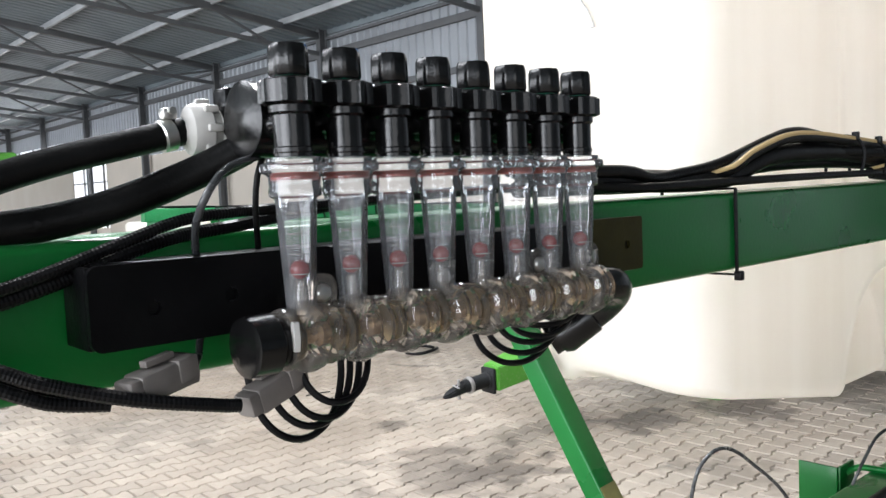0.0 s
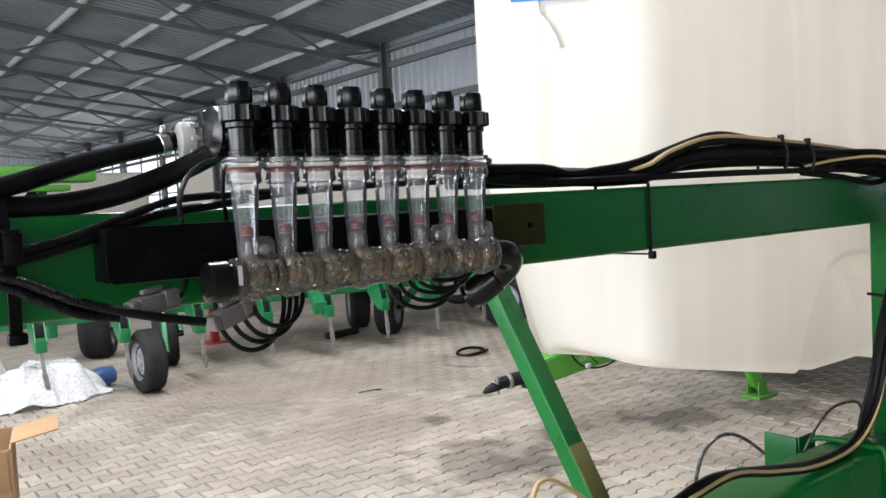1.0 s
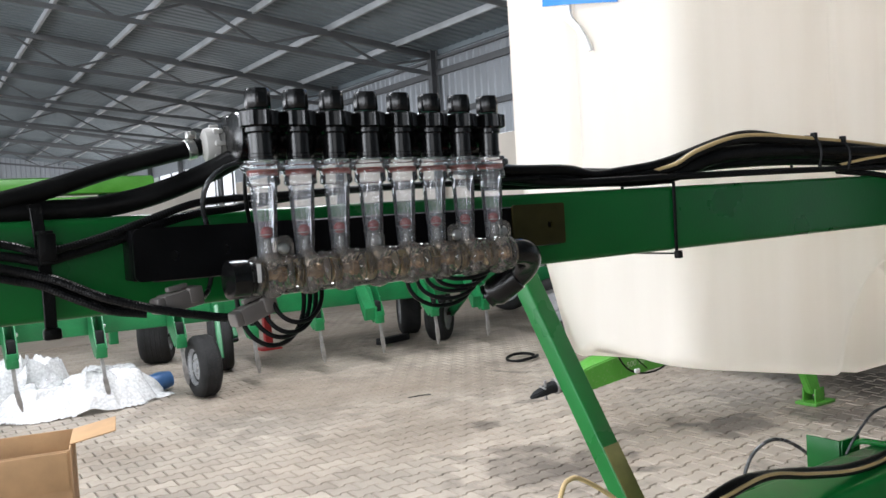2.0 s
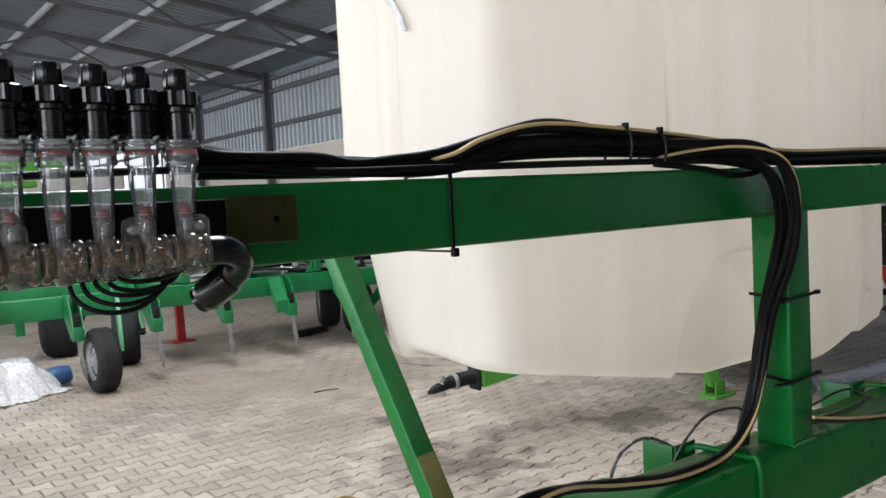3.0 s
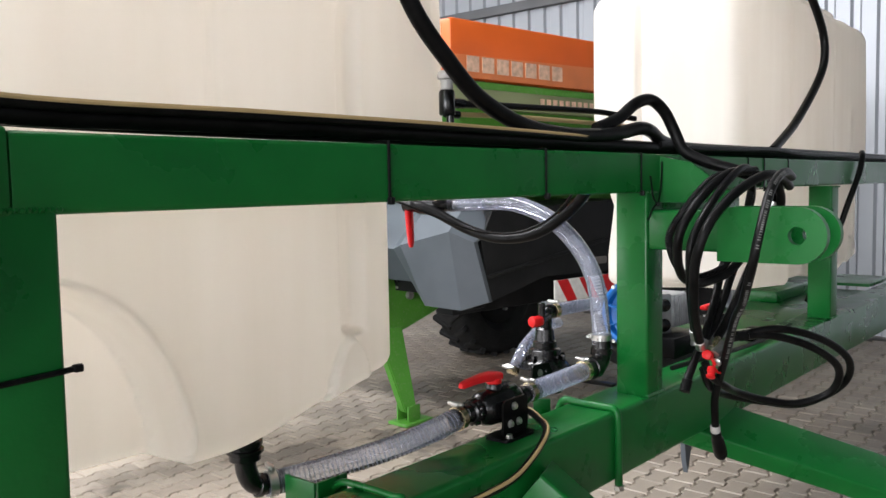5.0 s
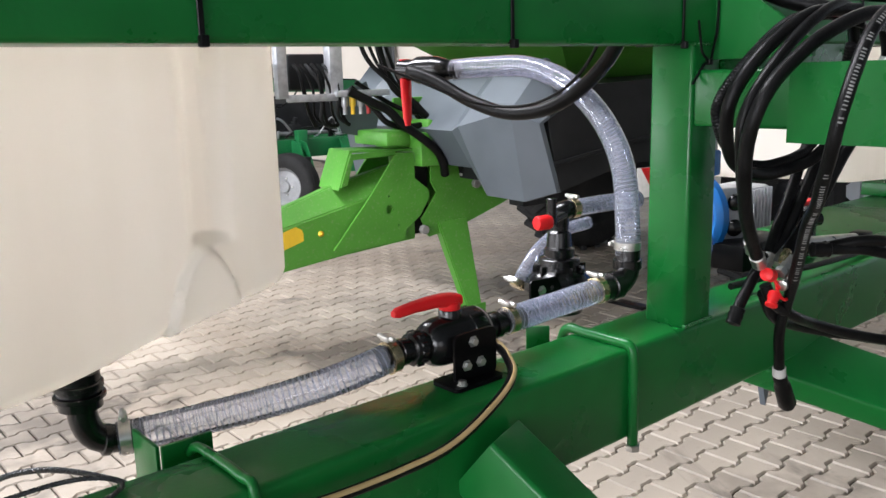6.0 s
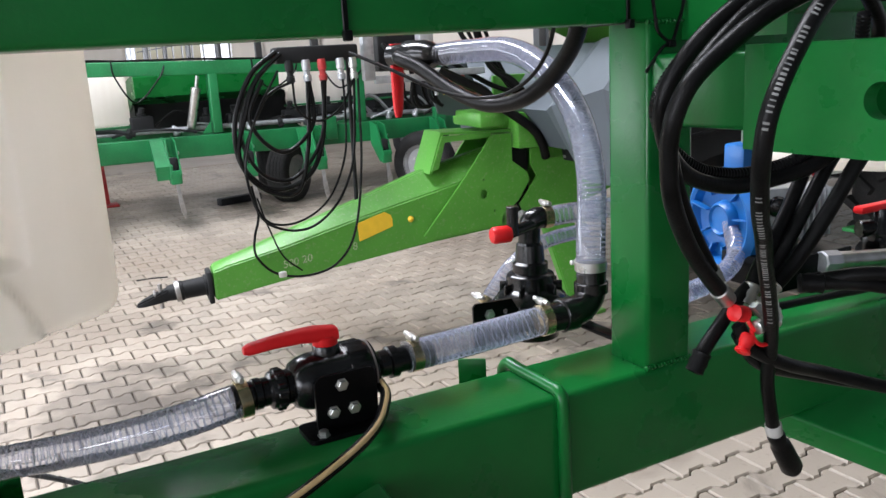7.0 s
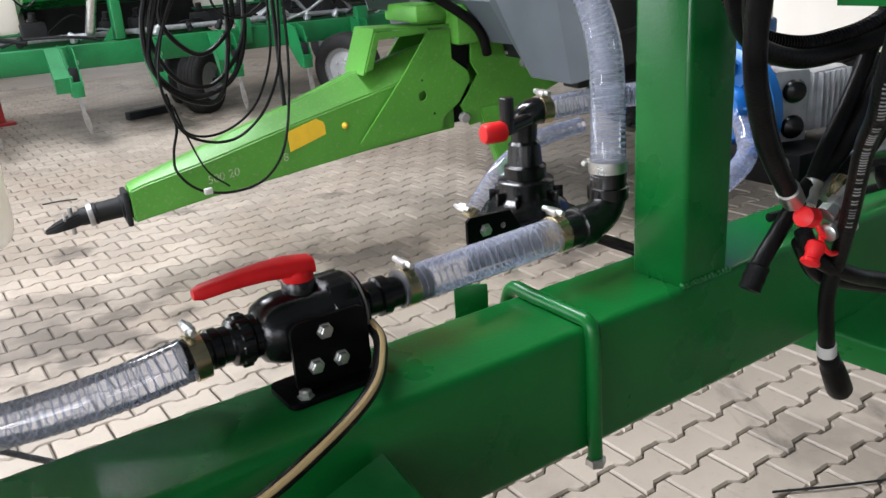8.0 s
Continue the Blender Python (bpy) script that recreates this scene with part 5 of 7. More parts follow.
def build_upper_valve():
    v = thing("upper_valve", (3.90, 1.42, 1.50), "black plastic valve with a hanging red lever on the hose end", "valve")
    bm = BM()
    lathe(bm, (3.905, 1.32, 1.533), (-0.25, 1, 0.02), [(0.020, 0), (0.024, 0.004), (0.021, 0.008), (0.024, 0.014), (0.021, 0.018), (0.024, 0.024), (0.021, 0.028), (0.026, 0.034), (0.032, 0.05), (0.036, 0.07), (0.036, 0.13), (0.028, 0.15), (0.028, 0.19)], 24)
    part("valve_body", bm, BLACK, v)
    bm = BM()
    secs = [(0, 0.018, 0.010), (-0.03, 0.018, 0.012), (-0.10, 0.0165, 0.011), (-0.16, 0.0125, 0.010), (-0.178, 0.008, 0.006)]
    loops = [[Vector((3.868 - 0.02 * (dz / -0.17), 1.50 - 0.03 * (dz / -0.17), 1.566 + dz)) + Vector((w * math.cos(q), h * math.sin(q), 0)) for q in (2 * math.pi * i / 18 for i in range(18))] for dz, w, h in secs]
    rings(bm, loops)
    bmesh.ops.recalc_face_normals(bm, faces=bm.faces)
    part("lever", bm, RED, v, "red plastic lever hanging down")
    bm = BM()
    hose(bm, [(3.87, 1.47, 1.535), (3.84, 1.43, 1.53), (3.86, 1.36, 1.505), (3.885, 1.25, 1.452), (3.90, 1.13, 1.424), (3.912, 1.01, 1.438), (3.92, 0.91, 1.49), (3.905, 0.82, 1.562), (3.86, 0.765, 1.63), (3.72, 0.725, 1.695), (3.5, 0.70, 1.705)], 0.0165, 16, 0.012)
    part("return_hose", bm, RUBBER, v, "thick black hose sagging below the beam")
    return v


build_upper_valve()
line("thin_hose", [(3.70, 1.40, 1.55), (3.76, 1.30, 1.505), (3.83, 1.18, 1.452), (3.875, 1.05, 1.445), (3.885, 0.93, 1.49), (3.86, 0.83, 1.57), (3.80, 0.76, 1.66)], 0.004, RUBBER, "thin black hose sagging behind the beam")
line("riser_hose", [(2.885, 0.72, 2.45), (2.945, 0.70, 2.15), (3.01, 0.68, 1.963), (3.11, 0.665, 1.85), (3.21, 0.655, 1.775), (3.36, 0.645, 1.725), (3.55, 0.64, 1.712), (3.75, 0.635, 1.722), (3.88, 0.63, 1.742), (3.97, 0.64, 1.738), (4.08, 0.655, 1.712), (4.3, 0.665, 1.69), (4.6, 0.668, 1.688)], 0.0185, RUBBER, "thick black hose coming down past the tank onto the beam", segs=16)
line("hook_hose", [(3.70, 0.66, 1.735), (3.79, 0.645, 1.765), (3.86, 0.63, 1.808), (3.93, 0.62, 1.822), (3.985, 0.605, 1.79), (4.01, 0.585, 1.73), (4.015, 0.56, 1.68), (4.02, 0.50, 1.648), (4.03, 0.43, 1.625), (4.06, 0.36, 1.60)], 0.0165, RUBBER, "black hose hooked over the beam towards the coil", segs=14)
line("riser_hose", [(5.22, 0.95, 2.46), (5.30, 0.80, 2.47), (5.42, 0.73, 2.455), (5.56, 0.71, 2.41), (5.73, 0.70, 2.27), (5.74, 0.69, 2.14), (5.64, 0.69, 2.02), (5.36, 0.68, 1.85), (5.15, 0.665, 1.765), (4.98, 0.65, 1.71)], 0.0175, RUBBER, "black hose curving up over the farther tank", segs=14)
line("top_hose", [(4.02, 0.645, 1.702), (4.35, 0.650, 1.700), (4.8, 0.645, 1.703), (5.4, 0.650, 1.706), (6.1, 0.645, 1.709), (7.5, 0.65, 1.714)], 0.0155, RUBBER, "thick black hose lying along the farther beam", segs=14)
line("top_hose", [(4.1, 0.620, 1.694), (4.5, 0.618, 1.700), (4.9, 0.622, 1.708), (5.2, 0.618, 1.698), (5.8, 0.622, 1.701), (7.5, 0.62, 1.705)], 0.010, RUBBER, "black hose tied along the farther beam")
line("drop_cable", [(6.02, 0.60, 1.720), (5.97, 0.584, 1.705), (5.93, 0.580, 1.66), (5.88, 0.582, 1.60), (5.82, 0.60, 1.50), (5.80, 0.64, 1.36), (5.84, 0.72, 1.20), (5.9, 0.80, 1.02)], 0.013, RUBBER, "black hose dropping from the farther beam to the deck", segs=12)
line("thin_hose", [(3.20, 0.72, 1.772), (3.5, 0.72, 1.782), (3.80, 0.71, 1.788), (3.95, 0.68, 1.775)], 0.008, RUBBER, "thin black hose above the beam")
line("thin_hose", [(3.20, 0.735, 1.75), (3.5, 0.73, 1.757), (3.95, 0.70, 1.755)], 0.006, TAN, "thin tan hose above the beam")
bm = BM()
rod(bm, (3.185, 0.725, 1.672), (3.185, 0.725, 1.745), 0.009, 12)
lathe(bm, (3.175, 0.725, 1.745), (0, 0, 1), [(0.016, 0), (0.018, 0.004), (0.018, 0.05), (0.015, 0.055)], 18)
rod(bm, (3.18, 0.722, 1.772), (3.225, 0.72, 1.773), 0.011, 12)
rod(bm, (3.18, 0.735, 1.75), (3.225, 0.735, 1.75), 0.009, 12)
vent = solid("vent_valve", bm, BLACK, "small black valve with a white cap above the beam", "valve")
bm = BM()
lathe(bm, (3.175, 0.725, 1.80), (0, 0, 1), [(0.012, 0), (0.014, 0.002), (0.014, 0.022), (0.020, 0.024), (0.020, 0.038), (0.016, 0.042)], 18)
part("cap", bm, WHITEPLASTIC, vent, "white plastic cap")
line("curl_hose", [(2.60, 1.60, 0.0), (2.60, 1.60, 0.25), (2.605, 1.60, 0.48), (2.62, 1.60, 0.56), (2.668, 1.60, 0.634), (2.76, 1.60, 0.672), (2.847, 1.60, 0.667), (2.941, 1.60, 0.628), (3.054, 1.60, 0.555), (3.25, 1.58, 0.40), (3.45, 1.55, 0.15), (3.55, 1.55, 0.01)], 0.0075, CONDUIT, "grey ribbed conduit arching up from the paving behind the beam", "conduit", 0.0009, 0.006)
line("curl_hose", [(1.87, 0.73, 0.998), (1.903, 0.72, 1.044), (1.988, 0.72, 1.085), (2.102, 0.72, 1.082), (2.16, 0.73, 1.05), (2.19, 0.75, 1.0)], 0.0037, CONDUIT, "grey ribbed conduit arching over the lower beam", "conduit", 0.0007, 0.005)
line("curl_hose", [(0.93, 0.70, 1.00), (0.945, 0.72, 1.09), (0.958, 0.72, 1.133), (0.973, 0.72, 1.145), (1.001, 0.72, 1.141), (1.072, 0.72, 1.094), (1.14, 0.71, 1.03), (1.20, 0.70, 0.999)], 0.0048, TAN, "pale ribbed conduit curled on the lower beam", "conduit", 0.0007, 0.005)
line("curl_hose", [(2.36, 0.74, 1.0), (2.525, 0.74, 1.010), (2.612, 0.74, 1.020), (2.704, 0.74, 1.017), (2.755, 0.725, 1.0), (2.70, 0.69, 0.999), (2.5, 0.67, 0.999), (2.2, 0.715, 1.0)], 0.0037, CONDUIT, "grey ribbed conduit looped on the lower beam", "conduit", 0.0007, 0.005)
striped([(2.20, 0.575, 1.06), (2.35, 0.572, 1.028), (2.55, 0.575, 0.995), (2.75, 0.572, 0.972), (2.95, 0.565, 0.958), (3.10, 0.565, 0.955), (3.20, 0.565, 0.965), (3.30, 0.575, 1.0), (3.365, 0.60, 1.022), (3.405, 0.65, 1.030), (3.425, 0.69, 1.037), (3.42, 0.72, 1.05), (3.40, 0.735, 1.07)], 0.0085, "tan-striped hose sweeping along the lower beam to the valve")

# ---- hydraulic hoses hung over the hinge ----
LOOPS = (
    ((4.20, 0.33, 1.575), (4.08, 0.31, 1.60), (3.95, 0.31, 1.605), (3.84, 0.335, 1.568), (3.774, 0.36, 1.519), (3.73, 0.37, 1.479), (3.718, 0.385, 1.430), (3.727, 0.40, 1.382), (3.744, 0.41, 1.324), (3.792, 0.43, 1.256), (3.844, 0.445, 1.201), (3.905, 0.46, 1.145)),
    ((4.05, 0.42, 1.615), (3.93, 0.44, 1.60), (3.84, 0.47, 1.53), (3.80, 0.50, 1.458), (3.808, 0.50, 1.406), (3.856, 0.50, 1.359), (3.915, 0.50, 1.336), (3.994, 0.49, 1.33), (4.091, 0.47, 1.355), (4.16, 0.45, 1.44), (4.12, 0.41, 1.56)),
    ((4.07, 0.38, 1.62), (3.93, 0.40, 1.61), (3.83, 0.43, 1.55), (3.778, 0.46, 1.47), (3.79, 0.475, 1.40), (3.84, 0.485, 1.345), (3.915, 0.485, 1.318), (4.0, 0.48, 1.315), (4.10, 0.455, 1.34), (4.19, 0.43, 1.42), (4.22, 0.38, 1.53)),
    ((4.13, 0.345, 1.60), (4.22, 0.36, 1.53), (4.215, 0.39, 1.44), (4.152, 0.42, 1.348), (4.099, 0.44, 1.255), (4.052, 0.46, 1.178), (3.99, 0.47, 1.126)),
    ((4.17, 0.37, 1.59), (4.235, 0.39, 1.52), (4.20, 0.43, 1.44), (4.138, 0.46, 1.347), (4.079, 0.47, 1.254), (4.037, 0.48, 1.184), (3.974, 0.49, 1.138), (3.911, 0.49, 1.082), (3.885, 0.49, 1.054), (3.868, 0.49, 1.026)),
    ((4.10, 0.40, 1.60), (4.20, 0.44, 1.53), (4.18, 0.47, 1.44), (4.127, 0.49, 1.353), (4.065, 0.49, 1.253), (4.011, 0.49, 1.18), (3.97, 0.485, 1.12)),
    ((4.15, 0.40, 1.585), (4.03, 0.39, 1.628), (3.90, 0.385, 1.595), (3.80, 0.40, 1.52), (3.752, 0.42, 1.44), (3.765, 0.43, 1.36), (3.82, 0.45, 1.27), (3.90, 0.475, 1.17)),
)


def hydraulic(pts, r, label, metal=True):
    """A hydraulic hose with the crimped steel ferrule and nut on its end."""
    ob = thing("hydraulic_hose", pts[0], label, "hose", "hydraulic hoses")
    bm = BM()
    hose(bm, pts, r, 14, 0.012)
    part("wall", bm, RUBBER, ob)
    e, d = Vector(pts[-1]), (Vector(pts[-1]) - Vector(pts[-2])).normalized()
    r = r * (1.0 if metal else 1.12)
    bm = BM()
    lathe(bm, e - d * 0.035, d, [(r + 0.0005, 0), (r + 0.0025, 0.002), (r + 0.001, 0.010), (r + 0.0025, 0.018), (r + 0.001, 0.026), (r + 0.002, 0.034), (r * 0.6, 0.036)], 16)
    part("ferrule", bm, STEEL if metal else RUBBER, ob, "crimped steel ferrule" if metal else "black rubber end sleeve")
    return ob


for i, pts in enumerate(LOOPS):
    if i == 1:
        line("cable_loom", pts, 0.0105, LOOM, "black corrugated loom looped behind the hydraulic hoses", "cable", 0.0012, 0.006, segs=14)
    else:
        hydraulic(pts, (0.0125, 0, 0.0125, 0.0125, 0.0115, 0.0115, 0.0105)[i], "black hydraulic hose looped over the green hinge", i != 4)


def build_printed_hose():
    pts = [(4.02, 0.265, 1.60), (3.93, 0.25, 1.612), (3.86, 0.245, 1.60), (3.814, 0.248, 1.566), (3.770, 0.247, 1.513), (3.743, 0.247, 1.47), (3.735, 0.252, 1.435), (3.742, 0.264, 1.385), (3.773, 0.29, 1.325), (3.806, 0.312, 1.285), (3.856, 0.35, 1.236), (3.93, 0.40, 1.135), (3.975, 0.435, 1.06), (4.0, 0.46, 0.99), (4.025, 0.47, 0.919), (4.038, 0.475, 0.886)]
    ob = thing("printed_hose", pts[0], "black hydraulic hose with worn white print and a capped end", "hose", "hoses and cables")
    bm = BM()
    hose(bm, pts, 0.0112, 16, 0.01)
    wall = part("wall", bm, RUBBER, ob)
    way = smooth_path(pts, 0.002)
    rnd = random.Random(11)
    run = 0.0
    for i in range(6, len(way) - 6):
        run += (way[i] - way[i - 1]).length
        if run > 0.0046 and (0.13 < i / len(way) < 0.36 or 0.44 < i / len(way) < 0.74):
            d = (way[i + 1] - way[i - 1]).normalized()
            side = Vector((-0.80, -0.58, 0.12))
            n = (side - d * side.dot(d)).normalized()
            s = d.cross(n)
            if rnd.random() < 0.84:
                w = 0.0086 * rnd.uniform(0.8, 1)
                R = Matrix((d, s, n)).transposed()
                bm = BM()
                L = 0.0028 * rnd.uniform(0.6, 1.15)
                rings(bm, [[way[i] + R @ Vector((lx, 0.0114 * math.sin(q), 0.0114 * math.cos(q))) for lx, k in ((-L / 2, 0), (L / 2, 0))] + [way[i] + R @ Vector((lx, 0.0110 * math.sin(q), 0.0110 * math.cos(q))) for lx in (L / 2, -L / 2)] for q in (-w / 0.0228, -w / 0.0456, 0, w / 0.0456, w / 0.0228)])
                bmesh.ops.recalc_face_normals(bm, faces=bm.faces)
                part("print", bm, HOSEPRINT, wall)
            run = 0.0
    bm = BM()
    lathe(bm, (4.034, 0.4735, 0.90), (0.35, 0.13, -0.9), [(0.0128, 0), (0.0140, 0.002), (0.0140, 0.022), (0.0122, 0.024)], 18)
    part("end_sleeve", bm, WHITEPLASTIC, ob, "off-white end sleeve")
    bm = BM()
    lathe(bm, (4.043, 0.476, 0.878), (0.55, 0.06, -0.83), [(0.012, 0), (0.0155, 0.006), (0.0135, 0.022), (0.0175, 0.032), (0.019, 0.07), (0.0195, 0.095), (0.014, 0.107), (0.004, 0.111)], 16)
    part("rubber_cap", bm, RUBBER, ob, "black rubber dust cap")
    return ob


build_printed_hose()
hydraulic([(3.93, 0.46, 1.10), (3.95, 0.45, 1.06), (4.02, 0.44, 1.02), (4.11, 0.44, 0.985), (4.22, 0.40, 0.945), (4.30, 0.33, 0.93), (4.34, 0.25, 0.97), (4.30, 0.22, 1.05), (4.20, 0.26, 1.12), (4.08, 0.33, 1.165), (3.99, 0.40, 1.17)], 0.0115, "black hydraulic hose swinging out in a loop", False)
hydraulic([(3.94, 0.47, 1.08), (3.99, 0.47, 1.02), (4.10, 0.47, 0.975), (4.24, 0.42, 0.935), (4.34, 0.33, 0.92), (4.38, 0.23, 0.985), (4.33, 0.20, 1.07), (4.21, 0.24, 1.145), (4.08, 0.32, 1.185), (4.00, 0.41, 1.165)], 0.011, "black hydraulic hose swinging out in a loop", False)


def build_coupling():
    c = thing("hydraulic_coupling", (3.934, 0.47, 1.094), "steel hydraulic couplings with red plastic dust caps", "coupling")
    for at, d, k in (((3.995, 0.425, 1.158), (-0.75, 0.1, -0.55), 1.0), ((3.995, 0.415, 1.112), (-0.7, 0.05, -0.15), 0.9), ((4.012, 0.42, 1.135), (-0.5, -0.5, -0.5), 0.8)):
        bm = BM()
        lathe(bm, at, d, [(0.009, -0.03), (0.011, -0.02), (0.011, 0.0), (0.014, 0.002), (0.0155, 0.004), (0.0155, 0.018), (0.013, 0.019), (0.013, 0.024), (0.0185 * k, 0.026), (0.0185 * k, 0.040), (0.014, 0.042)], 6 if k == 1.0 else 16)
        part("coupling", bm, STEEL, c)
    bm = BM()
    lathe(bm, (4.035, 0.445, 1.188), (-0.72, 0, -0.6), [(0.010, 0), (0.013, 0.004), (0.013, 0.03), (0.010, 0.034), (0.010, 0.045)], 12)
    part("brass_nipple", bm, BRASS, c, "yellowish nipple")
    for at, d, k in (((3.952, 0.445, 1.128), (-0.8, -0.1, 0.25), 0.85), ((3.955, 0.435, 1.083), (-0.6, -0.1, -0.75), 0.8)):
        bm = BM()
        lathe(bm, at, d, [(0.017 * k, 0), (0.0215 * k, 0.004), (0.0215 * k, 0.018), (0.0175 * k, 0.024), (0.0175 * k, 0.034), (0.022 * k, 0.037), (0.022 * k, 0.043), (0.010, 0.047)], 18)
        part("dust_cap", bm, RED, c, "red dust cap")
    for cx, cz, rx, rz, tilt in ((3.985, 1.083, 0.032, 0.024, 0.3), (3.972, 1.118, 0.024, 0.026, -0.5)):
        bm = BM()
        ring = [(cx + rx * math.cos(q), 0.428 + 0.012 * math.sin(q + tilt), cz + rz * math.sin(q)) for q in (2 * math.pi * i / 16 for i in range(17))]
        hose(bm, ring, 0.005, 8, 0.004)
        part("retaining_ring", bm, RED, c, "red retaining ring")
    for ob in c.children:
        ob.data.transform(Matrix.Translation((3.955, 0.455, 1.10)) @ Matrix.Scale(0.70, 4) @ Matrix.Translation((-3.985, -0.455, -1.10)))
    return c


build_coupling()


def build_pump():
    p = thing("transfer_pump", (4.45, 0.86, 0.99), "blue plastic transfer pump with a grey motor on the beam", "pump")
    bm = BM()
    lathe(bm, (4.385, 0.94, 1.13), (1, -0.15, 0), [(0.030, 0.010), (0.034, 0.004), (0.040, 0.010), (0.044, 0.026), (0.088, 0.022), (0.096, 0.004), (0.104, 0.0), (0.114, 0.006), (0.120, 0.012), (0.120, 0.034), (0.10, 0.045), (0.07, 0.055), (0.06, 0.10)], 36)
    box(bm, (4.43, 0.91, 1.27), (0.06, 0.06, 0.07), 0.008)
    ho = part("housing", bm, BLUE, p)
    for i in range(9):
        q = 2 * math.pi * (i + 0.4) / 9
        bm = BM()
        box(bm, (4.400, 0.94 + 0.066 * math.cos(q), 1.13 + 0.09 * math.sin(q)), (0.020, 0.050, 0.004), 0.001, Euler((q, 0, 0)).to_matrix())
        part("web", bm, BLUE, ho)
    for i in range(6):
        bm = BM()
        q = 2 * math.pi * i / 6
        rod(bm, (4.385, 0.94 + 0.112 * math.cos(q), 1.13 + 0.112 * math.sin(q)), (4.393, 0.94 + 0.112 * math.cos(q), 1.13 + 0.112 * math.sin(q)), 0.007, 6)
        part("housing_bolt", bm, STEEL, p)
    bm = BM()
    rod(bm, (4.445, 0.905, 1.295), (4.445, 0.905, 1.34), 0.018, 8)
    rod(bm, (4.445, 0.905, 1.34), (4.445, 0.905, 1.36), 0.024, 8)
    part("port_fitting", bm, STEEL, p)
    bm = BM()
    box(bm, (4.56, 0.88, 1.14), (0.12, 0.12, 0.12), 0.012)
    mo = part("motor", bm, GREYALU, p)
    for i in range(6):
        bm = BM()
        box(bm, (4.515 + i * 0.018, 0.815, 1.14), (0.006, 0.012, 0.11), 0.001)
        part("cooling_fin", bm, GREYALU, mo)
    for z in (1.095, 1.165):
        bm = BM()
        lathe(bm, (4.462, 0.838, z), (-0.5, -0.85, 0), [(0.022, 0), (0.024, 0.004), (0.020, 0.012), (0.010, 0.016)], 16)
        part("port_plug", bm, BLACK, p)
    bm = BM()
    box(bm, (4.468, 0.855, 1.13), (0.075, 0.03, 0.15), 0.006, Euler((0, 0, -0.4)).to_matrix())
    part("port_frame", bm, GREYALU, p)
    bm = BM()
    box(bm, (4.50, 0.84, 1.03), (0.24, 0.16, 0.07), 0.004)
    part("pump_foot", bm, BLACKSTEEL, p)
    return p


build_pump()
clear_hose([(4.15, 0.80, 1.03), (4.25, 0.82, 1.035), (4.36, 0.86, 1.06), (4.41, 0.92, 1.12)], 0.021, "clear spiral hose into the blue pump")


def build_cylinder():
    c = thing("hydraulic_cylinder", (4.88, 0.68, 0.992), "short silver hydraulic cylinder lying on the lower beam", "cylinder")
    bm = BM()
    rod(bm, (4.535, 0.748, 1.045), (4.86, 0.68, 1.024), 0.020, 18, 0.003)
    part("barrel", bm, STEEL, c)
    bm = BM()
    rod(bm, (4.505, 0.754, 1.047), (4.55, 0.745, 1.044), 0.025, 8, 0.003)
    part("gland_nut", bm, GREYALU, c)
    bm = BM()
    box(bm, (4.88, 0.676, 1.02), (0.06, 0.05, 0.055), 0.008)
    part("eye_block", bm, BLACKSTEEL, c)
    return c


build_cylinder()
line("beam_hose", [(4.15, 0.66, 1.02), (4.35, 0.64, 1.02), (4.6, 0.63, 1.012), (4.9, 0.64, 1.004), (5.3, 0.68, 1.0)], 0.008, RUBBER, "black hose lying on the lower beam")
bm = BM()
lathe(bm, (4.745, 0.78, 1.055), (0, 0, 1), [(0.03, 0), (0.035, 0.02), (0.02, 0.05), (0.018, 0.075)], 18)
rod(bm, (4.695, 0.80, 1.085), (4.795, 0.76, 1.085), 0.02, 14, 0.002)
box(bm, (4.745, 0.78, 1.03), (0.06, 0.05, 0.08), 0.006)
vv = thing("second_valve", (4.745, 0.78, 0.992), "small black valve with a red lever farther along the beam", "valve")
part("valve_body", bm, BLACK, vv)
bm = BM()
box(bm, (4.73, 0.785, 1.135), (0.13, 0.028, 0.018), 0.007)
part("lever", bm, RED, vv, "red plastic lever")
# grey tine point below the beam
bm = BM()
plate(bm, [(0, 0), (0.07, 0.0), (0.11, -0.30), (0.07, -0.42), (0.05, -0.36)], [], (4.86, 0.98, 0.83), (1, 0, 0), (0, 0, 1), 0.02)
solid("tine_point", bm, SLATE, "grey steel tine point under the lower beam", "tine")

# ---- spreader trailer behind the tank ----
TD = Vector((0.9925, -0.122, 0)).normalized()
TS = Vector((-TD.y, TD.x, 0))
T0 = Vector((3.42, 3.92, 0))


def T(a, s, z):
    return T0 + TD * a + TS * s + Vector((0, 0, z))


def tbox(bm, a0, a1, s0, s1, z0, z1, bev=0.01):
    return box(bm, T((a0 + a1) / 2, (s0 + s1) / 2, (z0 + z1) / 2), (a1 - a0, s1 - s0, z1 - z0), bev, Matrix((TD, TS, Vector((0, 0, 1)))).transposed())


def loft4(bm, secs):
    """A box beam through sections (a, half width, low z, high z, side offset)."""
    loops = []
    for a, w, z0, z1, s in secs:
        loops.append([T(a, s - w, z0), T(a, s + w, z0), T(a, s + w, z1), T(a, s - w, z1)])
    rings(bm, loops)
    bmesh.ops.recalc_face_normals(bm, faces=bm.faces)
    bmesh.ops.bevel(bm, geom=[e for e in bm.edges if e.calc_face_angle(0) > 0.5], offset=0.008, segments=2, affect="EDGES", clamp_overlap=True)
    return bm


